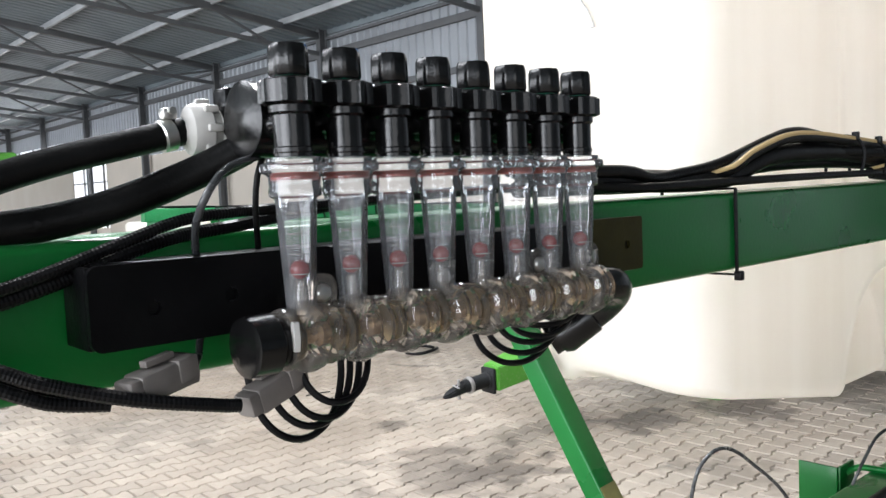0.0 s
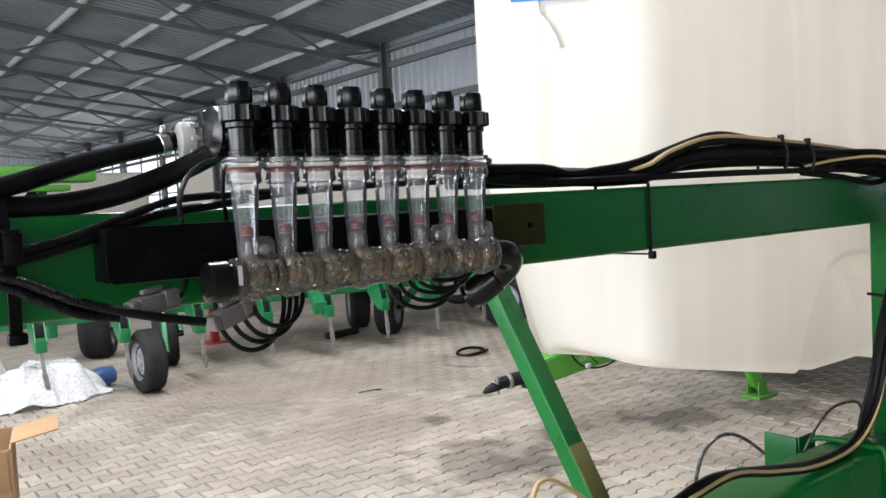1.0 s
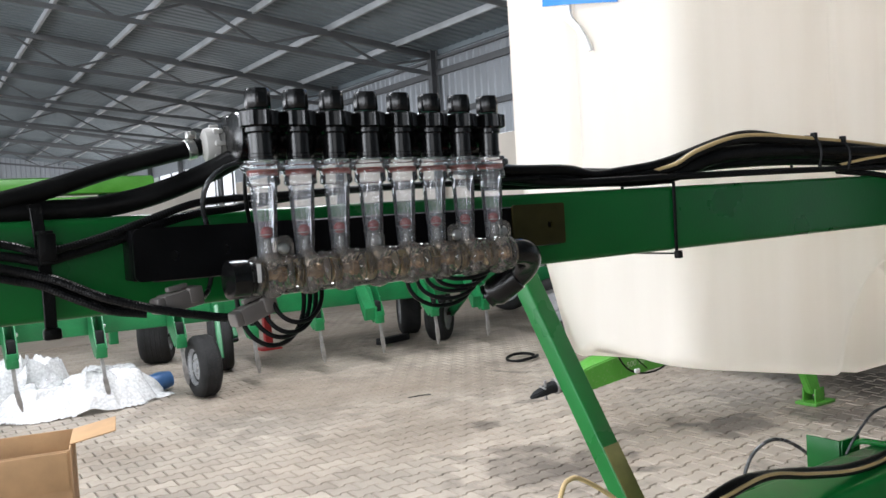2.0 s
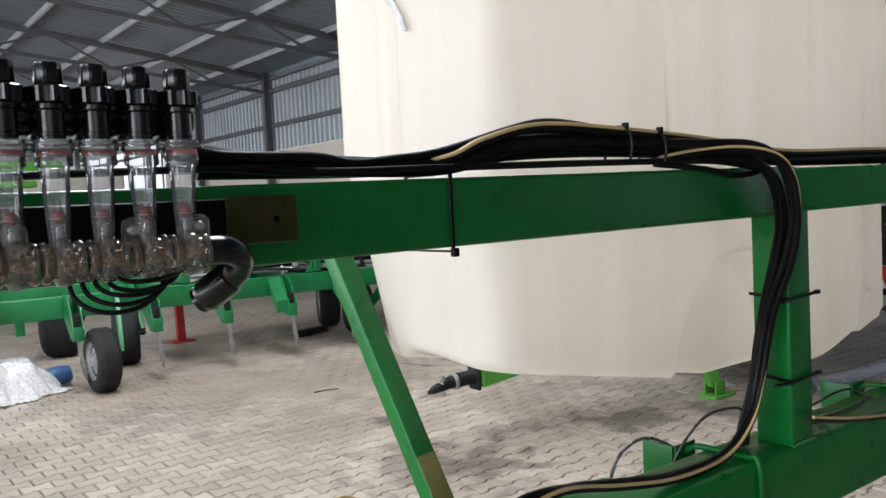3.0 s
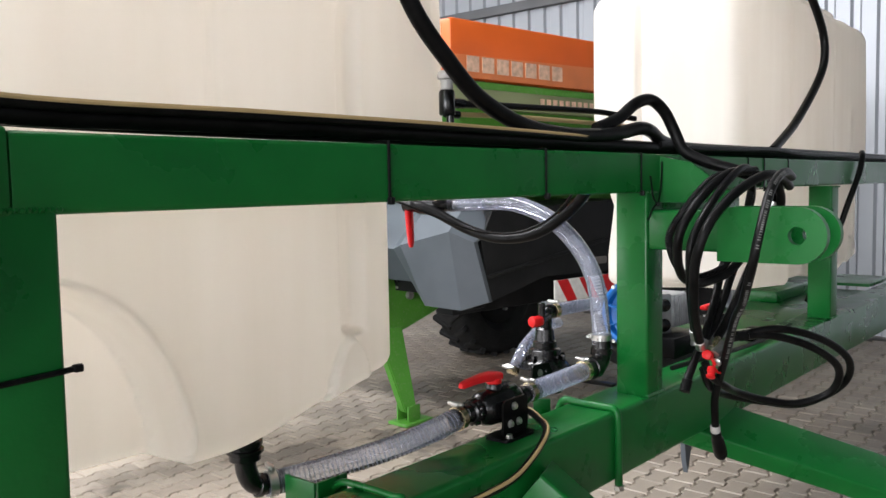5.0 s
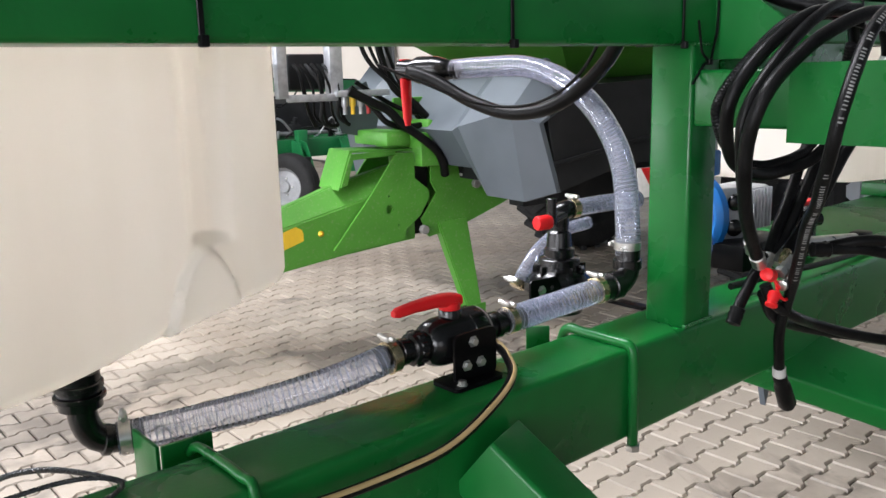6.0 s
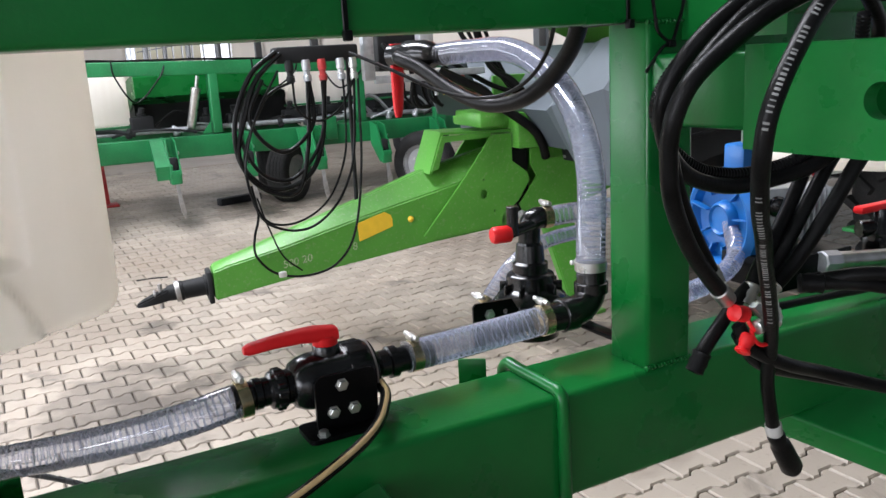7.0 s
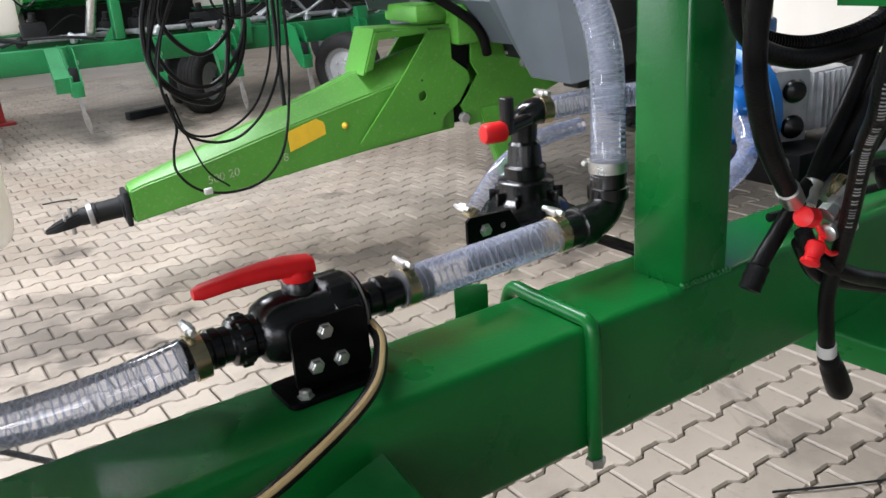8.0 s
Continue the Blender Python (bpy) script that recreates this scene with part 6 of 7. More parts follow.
def wheel(name, at, axis, R, W, label, lugs=False, rim=None, group="wheels"):
    w = thing(name, (at[0], at[1], at[2] - R), label, "wheel", group)
    d = Vector(axis).normalized()
    bm = BM()
    c = Vector(at) - d * W / 2
    lathe(bm, c, d, [(R * 0.56, W * 0.08), (R * 0.62, 0.0), (R * 0.85, -W * 0.03), (R * 0.96, W * 0.06), (R, W * 0.18), (R, W * 0.82), (R * 0.96, W * 0.94), (R * 0.85, W * 1.03), (R * 0.62, W), (R * 0.56, W * 0.92)], 44, cap=False)
    ty = part("tyre", bm, TYRE, w)
    _, s, t = basis(d)
    if lugs:
        for i in range(22):
            q = 2 * math.pi * i / 22
            for sd in (0, 1):
                bm = BM()
                qq = q + sd * math.pi / 22
                n = s * math.cos(qq) + t * math.sin(qq)
                tn = d.cross(n)
                dd = (d + tn * (0.6 if sd else -0.6)).normalized()
                box(bm, Vector(at) + n * (R * 1.005) + d * W * (0.25 if sd else -0.25), (W * 0.5, R * 0.085, R * 0.09), 0.006, Matrix((dd, n.cross(dd), n)).transposed())
                part("tread_lug", bm, TYRE, ty)
    else:
        for k in (0.25, 0.42, 0.58, 0.75):
            bm = BM()
            lathe(bm, c + d * (W * k - 0.012), d, [(R * 0.99, 0), (R * 1.012, 0.003), (R * 1.012, 0.021), (R * 0.99, 0.024)], 44)
            part("tread_rib", bm, TYRE, ty)
    bm = BM()
    lathe(bm, c, d, [(R * 0.60, W * 0.02), (R * 0.585, W * 0.05), (R * 0.54, W * 0.09), (R * 0.50, W * 0.20), (R * 0.2, W * 0.16), (R * 0.17, W * 0.06), (0.002, W * 0.05)], 32, cap=False)
    lathe(bm, c, d, [(R * 0.60, W * 0.98), (R * 0.585, W * 0.95), (R * 0.54, W * 0.91), (R * 0.50, W * 0.80), (R * 0.2, W * 0.84), (0.002, W * 0.90)], 32, cap=False)
    rm = part("rim", bm, rim or RIM, w)
    for i in range(5):
        bm = BM()
        q = 2 * math.pi * i / 5
        n = s * math.cos(q) + t * math.sin(q)
        rod(bm, Vector(at) + n * R * 0.27 - d * W * 0.5 + d * W * 0.08, Vector(at) + n * R * 0.27 - d * W * 0.5 + d * W * 0.19, R * 0.03, 6)
        part("wheel_nut", bm, STEEL, rm)
    return w


def build_trailer():
    tr = thing("spreader_trailer", T(4.0, 0, 0), "large green and orange spreader trailer with a light green drawbar", "trailer")
    # drawbar of a hexagonal section: upright cheeks, sloping shoulders, narrow ridge
    bm = BM()
    loops = []
    for a, w, z0, z1, zr in ((0.43, 0.085, 0.36, 0.515, 0.53), (0.50, 0.088, 0.372, 0.535, 0.555), (0.82, 0.095, 0.42, 0.60, 0.66), (1.22, 0.105, 0.466, 0.702, 0.785), (1.60, 0.12, 0.515, 0.79, 0.91), (1.98, 0.13, 0.55, 0.875, 1.00), (2.12, 0.13, 0.56, 0.90, 1.02)):
        loops.append([T(a, -w, z0), T(a, w, z0), T(a, w, z1), T(a, 0.03, zr), T(a, -0.03, zr), T(a, -w, z1)])
    rings(bm, loops)
    bmesh.ops.recalc_face_normals(bm, faces=bm.faces)
    bmesh.ops.bevel(bm, geom=[e for e in bm.edges if e.calc_face_angle(0) > 0.35], offset=0.007, segments=2, affect="EDGES", clamp_overlap=True)
    db = part("drawbar", bm, LIME, tr)
    front = [(1.99, 1.085), (1.825, 0.87), (1.56, 0.565), (1.66, 0.545), (2.03, 0.572), (2.04, 0.63), (2.14, 0.70), (2.215, 0.81), (2.20, 0.86), (2.11, 0.93), (2.11, 1.085)]
    rear = [(2.235, 1.085), (2.225, 0.90), (2.265, 0.83), (2.20, 0.74), (2.15, 0.68), (2.20, 0.565), (2.42, 0.60), (2.78, 0.72), (2.95, 0.80), (2.62, 1.00), (2.38, 1.085)]
    for s in (-0.158, 0.142):
        bm = BM()
        plate(bm, front, [(1.93, 0.76, 0.026), (1.93, 0.84, 0.006), (1.99, 0.66, 0.006)] if s < 0 else [], T(0, s + 0.016, 0), TD, (0, 0, 1), 0.016)
        part("side_plate", bm, LIME, db)
        bm = BM()
        plate(bm, rear, [(2.55, 0.86, 0.02)] if s < 0 else [], T(0, s + 0.016, 0), TD, (0, 0, 1), 0.016)
        part("side_plate", bm, LIME, db)
    bm = BM()
    plate(bm, [(1.70, 1.10), (1.63, 0.915), (1.67, 0.925), (1.715, 1.065), (1.99, 1.075), (1.99, 1.10)], [], T(0, -0.132, 0), TD, (0, 0, 1), 0.012)
    part("window_edge", bm, LIME, db)
    bm = BM()
    plate(bm, [(1.70, 1.12), (1.62, 0.90), (1.635, 0.90), (1.715, 1.106), (2.12, 1.09), (2.12, 1.104)], [], T(0, 0.13, 0), TD, (0, 0, 1), 0.26)
    part("hood_plate", bm, LIME, db)
    # dark block that fills the gap between front and rear plates
    bm = BM()
    tbox(bm, 2.115, 2.24, -0.10, 0.10, 0.58, 1.06)
    part("pivot_block", bm, DARK, db, "dark block in the gap between the plates")
    bm = BM()
    tbox(bm, 1.98, 2.30, -0.11, 0.11, 1.10, 1.20, 0.04)
    part("pivot_housing", bm, LIME, db)
    bm = BM()
    lathe(bm, T(2.42, -0.10, 1.02), (0, 0, 1), [(0.07, 0), (0.08, 0.03), (0.08, 0.12), (0.06, 0.16), (0.02, 0.18)], 20)
    part("hub", bm, LIME, db)
    bm = BM()
    hose(bm, [T(1.92, 0.0, 1.95), T(2.02, -0.06, 1.50), T(2.15, -0.13, 1.36), T(2.30, -0.17, 1.18), T(2.42, -0.20, 1.0), T(2.50, -0.20, 0.93)], 0.022, 10, 0.03)
    part("feed_hose", bm, RUBBER, db, "dark feed hose over the pivot")
    for k in range(5):
        bm = BM()
        o = 0.035 * k
        hose(bm, [T(1.80 + o, 0.0, 2.0), T(1.88 + o, -0.02 - 0.03 * (k % 3), 1.66), T(2.0 + o * 0.8, -0.08, 1.50 - 0.02 * k), T(2.16 + o * 0.5, -0.12 - 0.02 * (k % 2), 1.33 - 0.03 * k), T(2.34 + o * 0.4, -0.13, 1.21), T(2.50 + o, -0.12, 1.08 + 0.02 * k)], (0.014, 0.010, 0.012, 0.009, 0.011)[k], 8, 0.03)
        part("feed_hose", bm, RUBBER, db)
    bm = BM()
    tbox(bm, 2.10, 2.36, 0.04, 0.07, 1.19, 1.40, 0.012)
    tbox(bm, 2.28, 2.32, -0.10, 0.06, 1.28, 1.33, 0.008)
    part("pivot_bracket", bm, LIME, db)
    for a, z in ((2.16, 0.615), (2.55, 0.86), (2.46, 0.93)):
        bm = BM()
        rod(bm, T(a, -0.19, z), T(a, -0.15, z), 0.028, 8, 0.004)
        part("pivot_pin", bm, WEARSTEEL, db)
    bm = BM()
    lathe(bm, T(1.50, -0.118, 0.665), -TS, [(0.017, 0), (0.017, 0.006), (0.010, 0.012), (0.006, 0.02)], 12)
    part("grease_cap", bm, YELLOW, db, "yellow-green grease cap")
    bm = BM()
    tbox(bm, 0.398, 0.425, -0.068, 0.068, 0.34, 0.51)
    part("head_plate", bm, DARK, db)
    bm = BM()
    lathe(bm, T(0.40, 0, 0.43), T(0.20, 0, 0.415) - T(0.40, 0, 0.43), [(0.058, 0), (0.058, 0.012), (0.050, 0.016), (0.047, 0.12), (0.052, 0.124), (0.052, 0.15), (0.044, 0.155), (0.040, 0.20)], 22)
    part("coupling_shank", bm, DARK, db)
    bm = BM()
    lathe(bm, T(0.262, 0, 0.421), T(0.20, 0, 0.415) - T(0.262, 0, 0.421), [(0.0535, 0), (0.056, 0.003), (0.056, 0.022), (0.0535, 0.025)], 22)
    part("coupling_collar", bm, WEARSTEEL, db, "worn steel collar")
    bm = BM()
    loft4(bm, [(0.215, 0.036, 0.385, 0.447, 0), (0.15, 0.040, 0.375, 0.425, 0), (0.08, 0.034, 0.365, 0.398, 0), (0.04, 0.012, 0.362, 0.378, 0)])
    part("coupling_spoon", bm, DARK, db)
    bm = BM()
    rod(bm, T(0.165, 0, 0.34), T(0.165, 0, 0.47), 0.011, 10, 0.002)
    rod(bm, T(0.135, -0.05, 0.425), T(0.135, 0.02, 0.432), 0.006, 8)
    part("coupling_pin", bm, WEARSTEEL, db, "bright worn pin")
    bm = BM()
    c = T(1.205, -0.116, 0.575)
    plate(bm, [(0, 0), (0.205, 0.065), (0.185, 0.125), (0.15, 0.145), (-0.005, 0.10)], [], c + TS * 0.008, TD, (0, 0, 1), 0.004)
    stk = part("warning_sticker", bm, YELLOW, db, "yellow warning sticker")
    bm = BM()
    for k in range(3):
        plate(bm, [(0, 0), (0.034, 0.008), (0.017, 0.036)], [], c + TS * 0.0062 + TD * (0.016 + 0.052 * k) + V(0, 0, 0.045 + 0.012 * k), TD, (0, 0, 1), 0.001)
    plate(bm, [(0, 0), (0.12, 0.028), (0.12, 0.034), (0, 0.006)], [], c + TS * 0.0062 + TD * 0.03 + V(0, 0, 0.018), TD, (0, 0, 1), 0.001)
    part("sticker_print", bm, DARK, stk)
    # numbers chalked on the cheek
    for body, a, z in (("500 20", 0.785, 0.483), ("8", 1.165, 0.532)):
        tx = bpy.data.curves.new("chalk_number", "FONT")
        tx.body, tx.size, tx.extrude, tx.shear = body, 0.058, 0.0006, 0.15
        tx.materials.append(CHALK)
        ob = new("chalk_number", tx)
        d = (TD + Vector((0, 0, 0.13))).normalized()
        nn = (-TS - TD * 0.027).normalized()
        up = nn.cross(d).normalized()
        w = 0.0855 + 0.025 * (a - 0.43) + 0.004
        ob.matrix_world = Matrix.Translation(T(a, -w, z)) @ Matrix((d, up, d.cross(up))).transposed().to_4x4()
        ob.parent = db
        ob.matrix_parent_inverse = root_of(db)
        ob["label"] = "number chalked in white on the drawbar"
    # hoses and brackets above the pivot
    for pts, r in ((((1.70, -0.16, 1.45), (1.82, -0.20, 1.385), (1.92, -0.21, 1.335), (2.0, -0.22, 1.255), (2.08, -0.23, 1.20), (2.20, -0.25, 1.105), (2.26, -0.24, 1.02), (2.30, -0.20, 0.94)), 0.026),
                   (((1.74, -0.10, 1.47), (1.86, -0.13, 1.36), (1.93, -0.16, 1.27), (2.04, -0.17, 1.235), (2.18, -0.16, 1.24), (2.32, -0.14, 1.22)), 0.018),
                   (((1.80, -0.05, 1.50), (1.95, -0.08, 1.40), (2.08, -0.12, 1.33), (2.24, -0.12, 1.30), (2.34, -0.10, 1.30)), 0.014)):
        bm = BM()
        hose(bm, [T(*p) for p in pts], r, 12, 0.02)
        part("brake_hose", bm, RUBBER, tr, "black hose draped over the drawbar pivot")
    for a0, a1, s0, s1, z0, z1 in ((1.905, 2.06, -0.20, 0.20, 1.13, 1.215), (2.12, 2.35, -0.225, 0.22, 1.00, 1.20), (2.16, 2.20, -0.245, -0.05, 1.20, 1.275)):
        bm = BM()
        tbox(bm, a0, a1, s0, s1, z0, z1, 0.014)
        part("pivot_bracket", bm, LIME, tr)
    for a, z in ((2.17, 1.15), (2.30, 1.15), (2.235, 1.05)):
        bm = BM()
        lathe(bm, T(a, -0.225, z), -TS, [(0.022, 0), (0.022, 0.006), (0.016, 0.006), (0.016, 0.022), (0.012, 0.025)], 6)
        part("bolt", bm, LIME, tr)
    # prop leg
    foot = Vector((5.82, 3.37, 0.0))
    bm = BM()
    top, low = T(2.37, -0.13, 0.66), foot + Vector((0.0, 0.0, 0.08))
    dl = low - top
    rings(bm, [[c + TD * (k * w) + TS * y for k, y in ((-1, -0.035), (1, -0.035), (1, 0.035), (-1, 0.035))] for c, w in ((top, 0.11), (top + dl * 0.12, 0.105), (top + dl * 0.95, 0.055), (low, 0.045))])
    bmesh.ops.recalc_face_normals(bm, faces=bm.faces)
    bmesh.ops.bevel(bm, geom=[e for e in bm.edges if e.calc_face_angle(0) > 0.5], offset=0.008, segments=2, affect="EDGES", clamp_overlap=True)
    lg = part("prop_leg", bm, LIME, tr)
    bm = BM()
    box(bm, foot + Vector((0.02, 0, 0.012)), (0.26, 0.18, 0.024), 0.006)
    box(bm, foot + Vector((0, -0.05, 0.07)), (0.12, 0.012, 0.12), 0.004)
    box(bm, foot + Vector((0, 0.05, 0.07)), (0.12, 0.012, 0.12), 0.004)
    part("foot_plate", bm, LIME, lg)
    # chassis, toolbox, hopper
    bm = BM()
    tbox(bm, 2.72, 6.3, -0.42, -0.28, 0.72, 0.95)
    tbox(bm, 2.72, 6.3, 0.28, 0.42, 0.72, 0.95)
    tbox(bm, 2.74, 2.86, -0.6, 0.6, 0.78, 0.92)
    tbox(bm, 4.45, 4.65, -0.95, 0.95, 0.60, 0.75)
    part("chassis", bm, DARK, tr)
    # shield of folded sheet: an upright lower part and an upper part that leans back
    half = ((1.07, (2.42, 0.905), (2.30, 1.27), (2.42, 1.34)), (0.95, (2.30, 0.855), (2.21, 1.335), (2.45, 1.60)), (0.62, (2.30, 0.855), (2.11, 1.25), (2.42, 1.57)), (0.50, (2.30, 1.0), (2.15, 1.22), (2.45, 1.55)))
    loops = []
    for s, low, knee, top in [(-h[0], *h[1:]) for h in half] + list(half[::-1]):
        loops.append([T(low[0], s, low[1]), T(knee[0], s, knee[1]), T(top[0], s, top[1]), T(top[0] + 0.03, s, top[1] - 0.01), T(knee[0] + 0.03, s, knee[1]), T(low[0] + 0.03, s, low[1])])
    bm = BM()
    rings(bm, loops)
    bmesh.ops.recalc_face_normals(bm, faces=bm.faces)
    part("front_shield", bm, SLATE, tr, "slate-grey sheet metal shield", angle=12)
    bm = BM()
    plate(bm, [(2.44, 0.905), (2.94, 1.018), (3.85, 1.0), (3.85, 1.50), (2.46, 1.45), (2.36, 1.28)], [], T(0, 1.07, 0), TD, (0, 0, 1), 2.14)
    tb = part("toolbox", bm, DARK, tr, "dark grey box with a paler label")
    bm = BM()
    span(bm, T(2.40, -1.072, 1.055), T(3.84, -1.072, 1.26), 0.02, 0.022, 0.004)
    part("rib", bm, DARK, tb)
    bm = BM()
    plate(bm, rounded(0.135, 0.05, 0.016, cx=3.51, cy=1.084), [], T(0, -1.0705, 0), TD, (0, 0, 1), 0.004)
    part("label_plate", bm, GREYPLASTIC, tb)
    bm = BM()
    secs = ((1.36, 3.25, 5.7, 0.30), (1.80, 2.60, 6.1, 0.85), (2.03, 2.02, 6.3, 1.2))
    rings(bm, [[T(a0, -w, z), T(a1, -w, z), T(a1, w, z), T(a0, w, z)] for z, a0, a1, w in secs])
    bmesh.ops.recalc_face_normals(bm, faces=bm.faces)
    part("hopper_funnel", bm, LIME, tr)
    bm = BM()
    tbox(bm, 2.02, 6.3, -1.2, 1.2, 2.032, 2.192, 0.02)
    bd = part("hopper_band", bm, BANDGREEN, tr, "olive-green band of the hopper")
    bm = BM()
    tbox(bm, 2.05, 6.28, -1.206, -1.196, 2.145, 2.185, 0.002)
    part("band_stripe", bm, LIME, bd, "green stripe along the hopper band")
    bm = BM()
    tbox(bm, 2.0, 6.32, -1.22, 1.22, 2.194, 2.52, 0.03)
    hp = part("hopper", bm, ORANGE, tr, "orange upper part of the hopper")
    bm = BM()
    plate(bm, [(2.03, 2.20), (6.29, 2.20), (6.29, 2.40), (2.03, 2.32)], [], T(0, -1.219, 0), TD, (0, 0, 1), 0.004)
    part("faded_panel", bm, ORANGEPALE, hp, "paler orange lower panel")
    for k in range(7):
        bm = BM()
        a = 2.116 + 0.12 * k
        tbox(bm, a, a + 0.095, -1.2262, -1.2232, 2.232, 2.318, 0)
        part("lettering", bm, FADEDPRINT, hp, "plain pale block in place of lettering")
    for k in range(9):
        bm = BM()
        a = 2.75 + 0.06 * k
        tbox(bm, a, a + 0.035, -1.206, -1.201, 2.085, 2.12, 0)
        part("lettering", bm, FADEDPRINT, hp, "small pale block in place of lettering")
    # warning boards
    for a, s in ((3.365, -1.078),):
        bm = BM()
        tbox(bm, a - 0.36, a + 0.36, s - 0.012, s, 0.815, 0.985, 0.002)
        bd = part("warning_board", bm, WHITEPAINT, tr, "red and white striped warning board")
        bm = BM()
        for k in range(3):
            o = T(a - 0.34 + 0.225 * k, s - 0.0135, 0.815)
            plate(bm, [(0.12, 0), (0.22, 0), (0.11, 0.17), (0.0, 0.17)], [], o, TD, (0, 0, 1), 0.001)
        part("red_stripe", bm, RED, bd)
    # hose holder on a slanting post, with plugs and thin hoses in open loops
    bm = BM()
    rod(bm, T(1.235, 0.0, 0.76), T(1.235, -0.04, 1.56), 0.011, 10)
    hh = part("holder_post", bm, DARK, tr)
    bm = BM()
    tbox(bm, 0.84, 1.26, -0.17, -0.02, 1.53, 1.61, 0.012)
    part("holder_plate", bm, DARK, hh)
    bm = BM()
    tbox(bm, 1.30, 1.36, -0.12, -0.06, 1.42, 1.75, 0.006)
    tbox(bm, 1.36, 1.66, -0.11, -0.07, 1.40, 1.44, 0.006)
    tbox(bm, 1.62, 1.70, -0.10, -0.02, 1.42, 1.80, 0.008)
    part("holder_frame", bm, GREYALU, hh)
    bm = BM()
    plate(bm, [(1.72, 1.42), (1.80, 1.20), (2.02, 1.16), (2.06, 1.30), (1.98, 1.50)], [], T(0, 0.16, 0), TD, (0, 0, 1), 0.01)
    part("front_plate", bm, SLATE, hh, "slate-grey sheet plate")
    bm = BM()
    tbox(bm, 1.42, 1.66, 0.02, 0.16, 1.46, 1.66, 0.02)
    part("valve_block", bm, DARK, hh, "dark valve block")
    for k in range(7):
        bm = BM()
        a = 1.44 + 0.035 * k
        hose(bm, [T(a, -0.02, 1.60), T(a + 0.01, -0.07, 1.56), T(a + 0.02 + 0.02 * (k % 3), -0.09, 1.46), T(a + 0.06, -0.06, 1.34 - 0.02 * (k % 4)), T(a + 0.10 + 0.03 * (k % 2), -0.05, 1.26)], (0.012, 0.008, 0.010)[k % 3], 8, 0.02)
        part("valve_hose", bm, (RUBBER, RUBBER, DARK)[k % 3], hh)
    for k in range(4):
        bm = BM()
        a = 1.70 + 0.05 * k
        lathe(bm, T(a, -0.10, 1.42), (0, 0, -1), [(0.014, 0), (0.018, 0.01), (0.018, 0.05), (0.012, 0.06), (0.012, 0.10)], 12)
        part("hose_plug", bm, (GREYALU, YELLOW, GREYALU, REDSTEEL)[k], hh)
    bm = BM()
    tbox(bm, 1.64, 1.98, -0.13, -0.07, 1.42, 1.455, 0.006)
    part("plug_rail", bm, GREYALU, hh)
    for k, a in enumerate((0.90, 0.985, 1.065, 1.16, 1.225)):
        bm = BM()
        lathe(bm, T(a, -0.165, 1.545), (0.05, 0, -1), [(0.019, 0), (0.022, 0.01), (0.022, 0.05), (0.016, 0.055), (0.016, 0.075), (0.021, 0.08), (0.021, 0.105), (0.012, 0.115)], 14)
        part("hose_plug", bm, (DARK, GREYALU, REDSTEEL, GREYALU, STEEL)[k], hh)
    ways = (
        ((0.84, 1.59), (0.71, 1.49), (0.62, 1.31), (0.60, 1.16), (0.63, 1.03), (0.73, 0.93), (0.85, 0.92), (0.97, 0.99), (1.04, 1.16), (1.07, 1.44)),
        ((0.86, 1.58), (0.73, 1.46), (0.66, 1.29), (0.61, 1.12), (0.65, 0.99), (0.76, 0.90), (0.89, 0.90), (0.96, 1.13), (0.985, 1.44)),
        ((0.90, 1.44), (0.80, 1.40), (0.74, 1.33), (0.64, 1.12), (0.64, 0.94), (0.69, 0.78), (0.79, 0.71), (0.92, 0.70), (1.04, 0.77), (1.13, 0.89), (1.19, 1.07), (1.22, 1.44)),
        ((0.65, 0.95), (0.67, 0.80), (0.64, 0.69), (0.64, 0.59), (0.73, 0.49), (0.89, 0.455), (1.05, 0.50), (1.16, 0.66), (1.22, 1.01), (1.235, 1.44)),
        ((0.67, 0.89), (0.71, 0.74), (0.77, 0.58), (0.86, 0.49)),
        ((1.15, 1.44), (1.15, 1.30), (1.13, 1.06), (1.03, 0.85), (0.87, 0.75), (0.72, 0.76), (0.65, 0.88), (0.63, 1.05), (0.70, 1.28), (0.83, 1.50)),
        ((1.06, 1.44), (1.05, 1.22), (0.98, 1.06), (0.86, 0.96), (0.74, 0.98), (0.66, 1.08), (0.63, 1.22), (0.70, 1.42), (0.82, 1.55)),
        ((0.99, 1.44), (1.0, 1.25), (0.92, 1.14), (0.82, 1.10), (0.72, 1.18), (0.68, 1.30), (0.76, 1.46)),
        ((0.905, 1.44), (0.92, 1.30), (1.02, 1.24), (1.14, 1.30), (1.22, 1.44)),
    )
    for k, w in enumerate(ways):
        bm = BM()
        hose(bm, [T(a, -0.178 - 0.011 * (k % 6) - 0.006 * math.sin(3 * a + k), z) for a, z in w], (0.013, 0.012, 0.007, 0.0065, 0.0045, 0.006, 0.010, 0.011, 0.006)[k], 8, 0.02)
        part("hanging_hose", bm, RUBBER, hh)
    bm = BM()
    tbox(bm, 0.735, 0.775, -0.255, -0.235, 0.475, 0.505, 0.005)
    part("hose_tag", bm, WHITEPLASTIC, hh, "pale tag on the hose loop")
    return tr


build_trailer()
for a, s in ((4.62, 1.10), (4.72, -0.80)):
    wheel("trailer_wheel", T(a, s, 0.58), TS, 0.58, 0.42, "large black trailer wheel with a lugged tyre", True, DARK, "trailer wheels")

# ---- second cultivator across the yard ----


def back_low(x):
    """Height of the middle of the lower tool beam, which falls a little towards its far end."""
    return 0.822 - 0.014 * (x - 3.0)


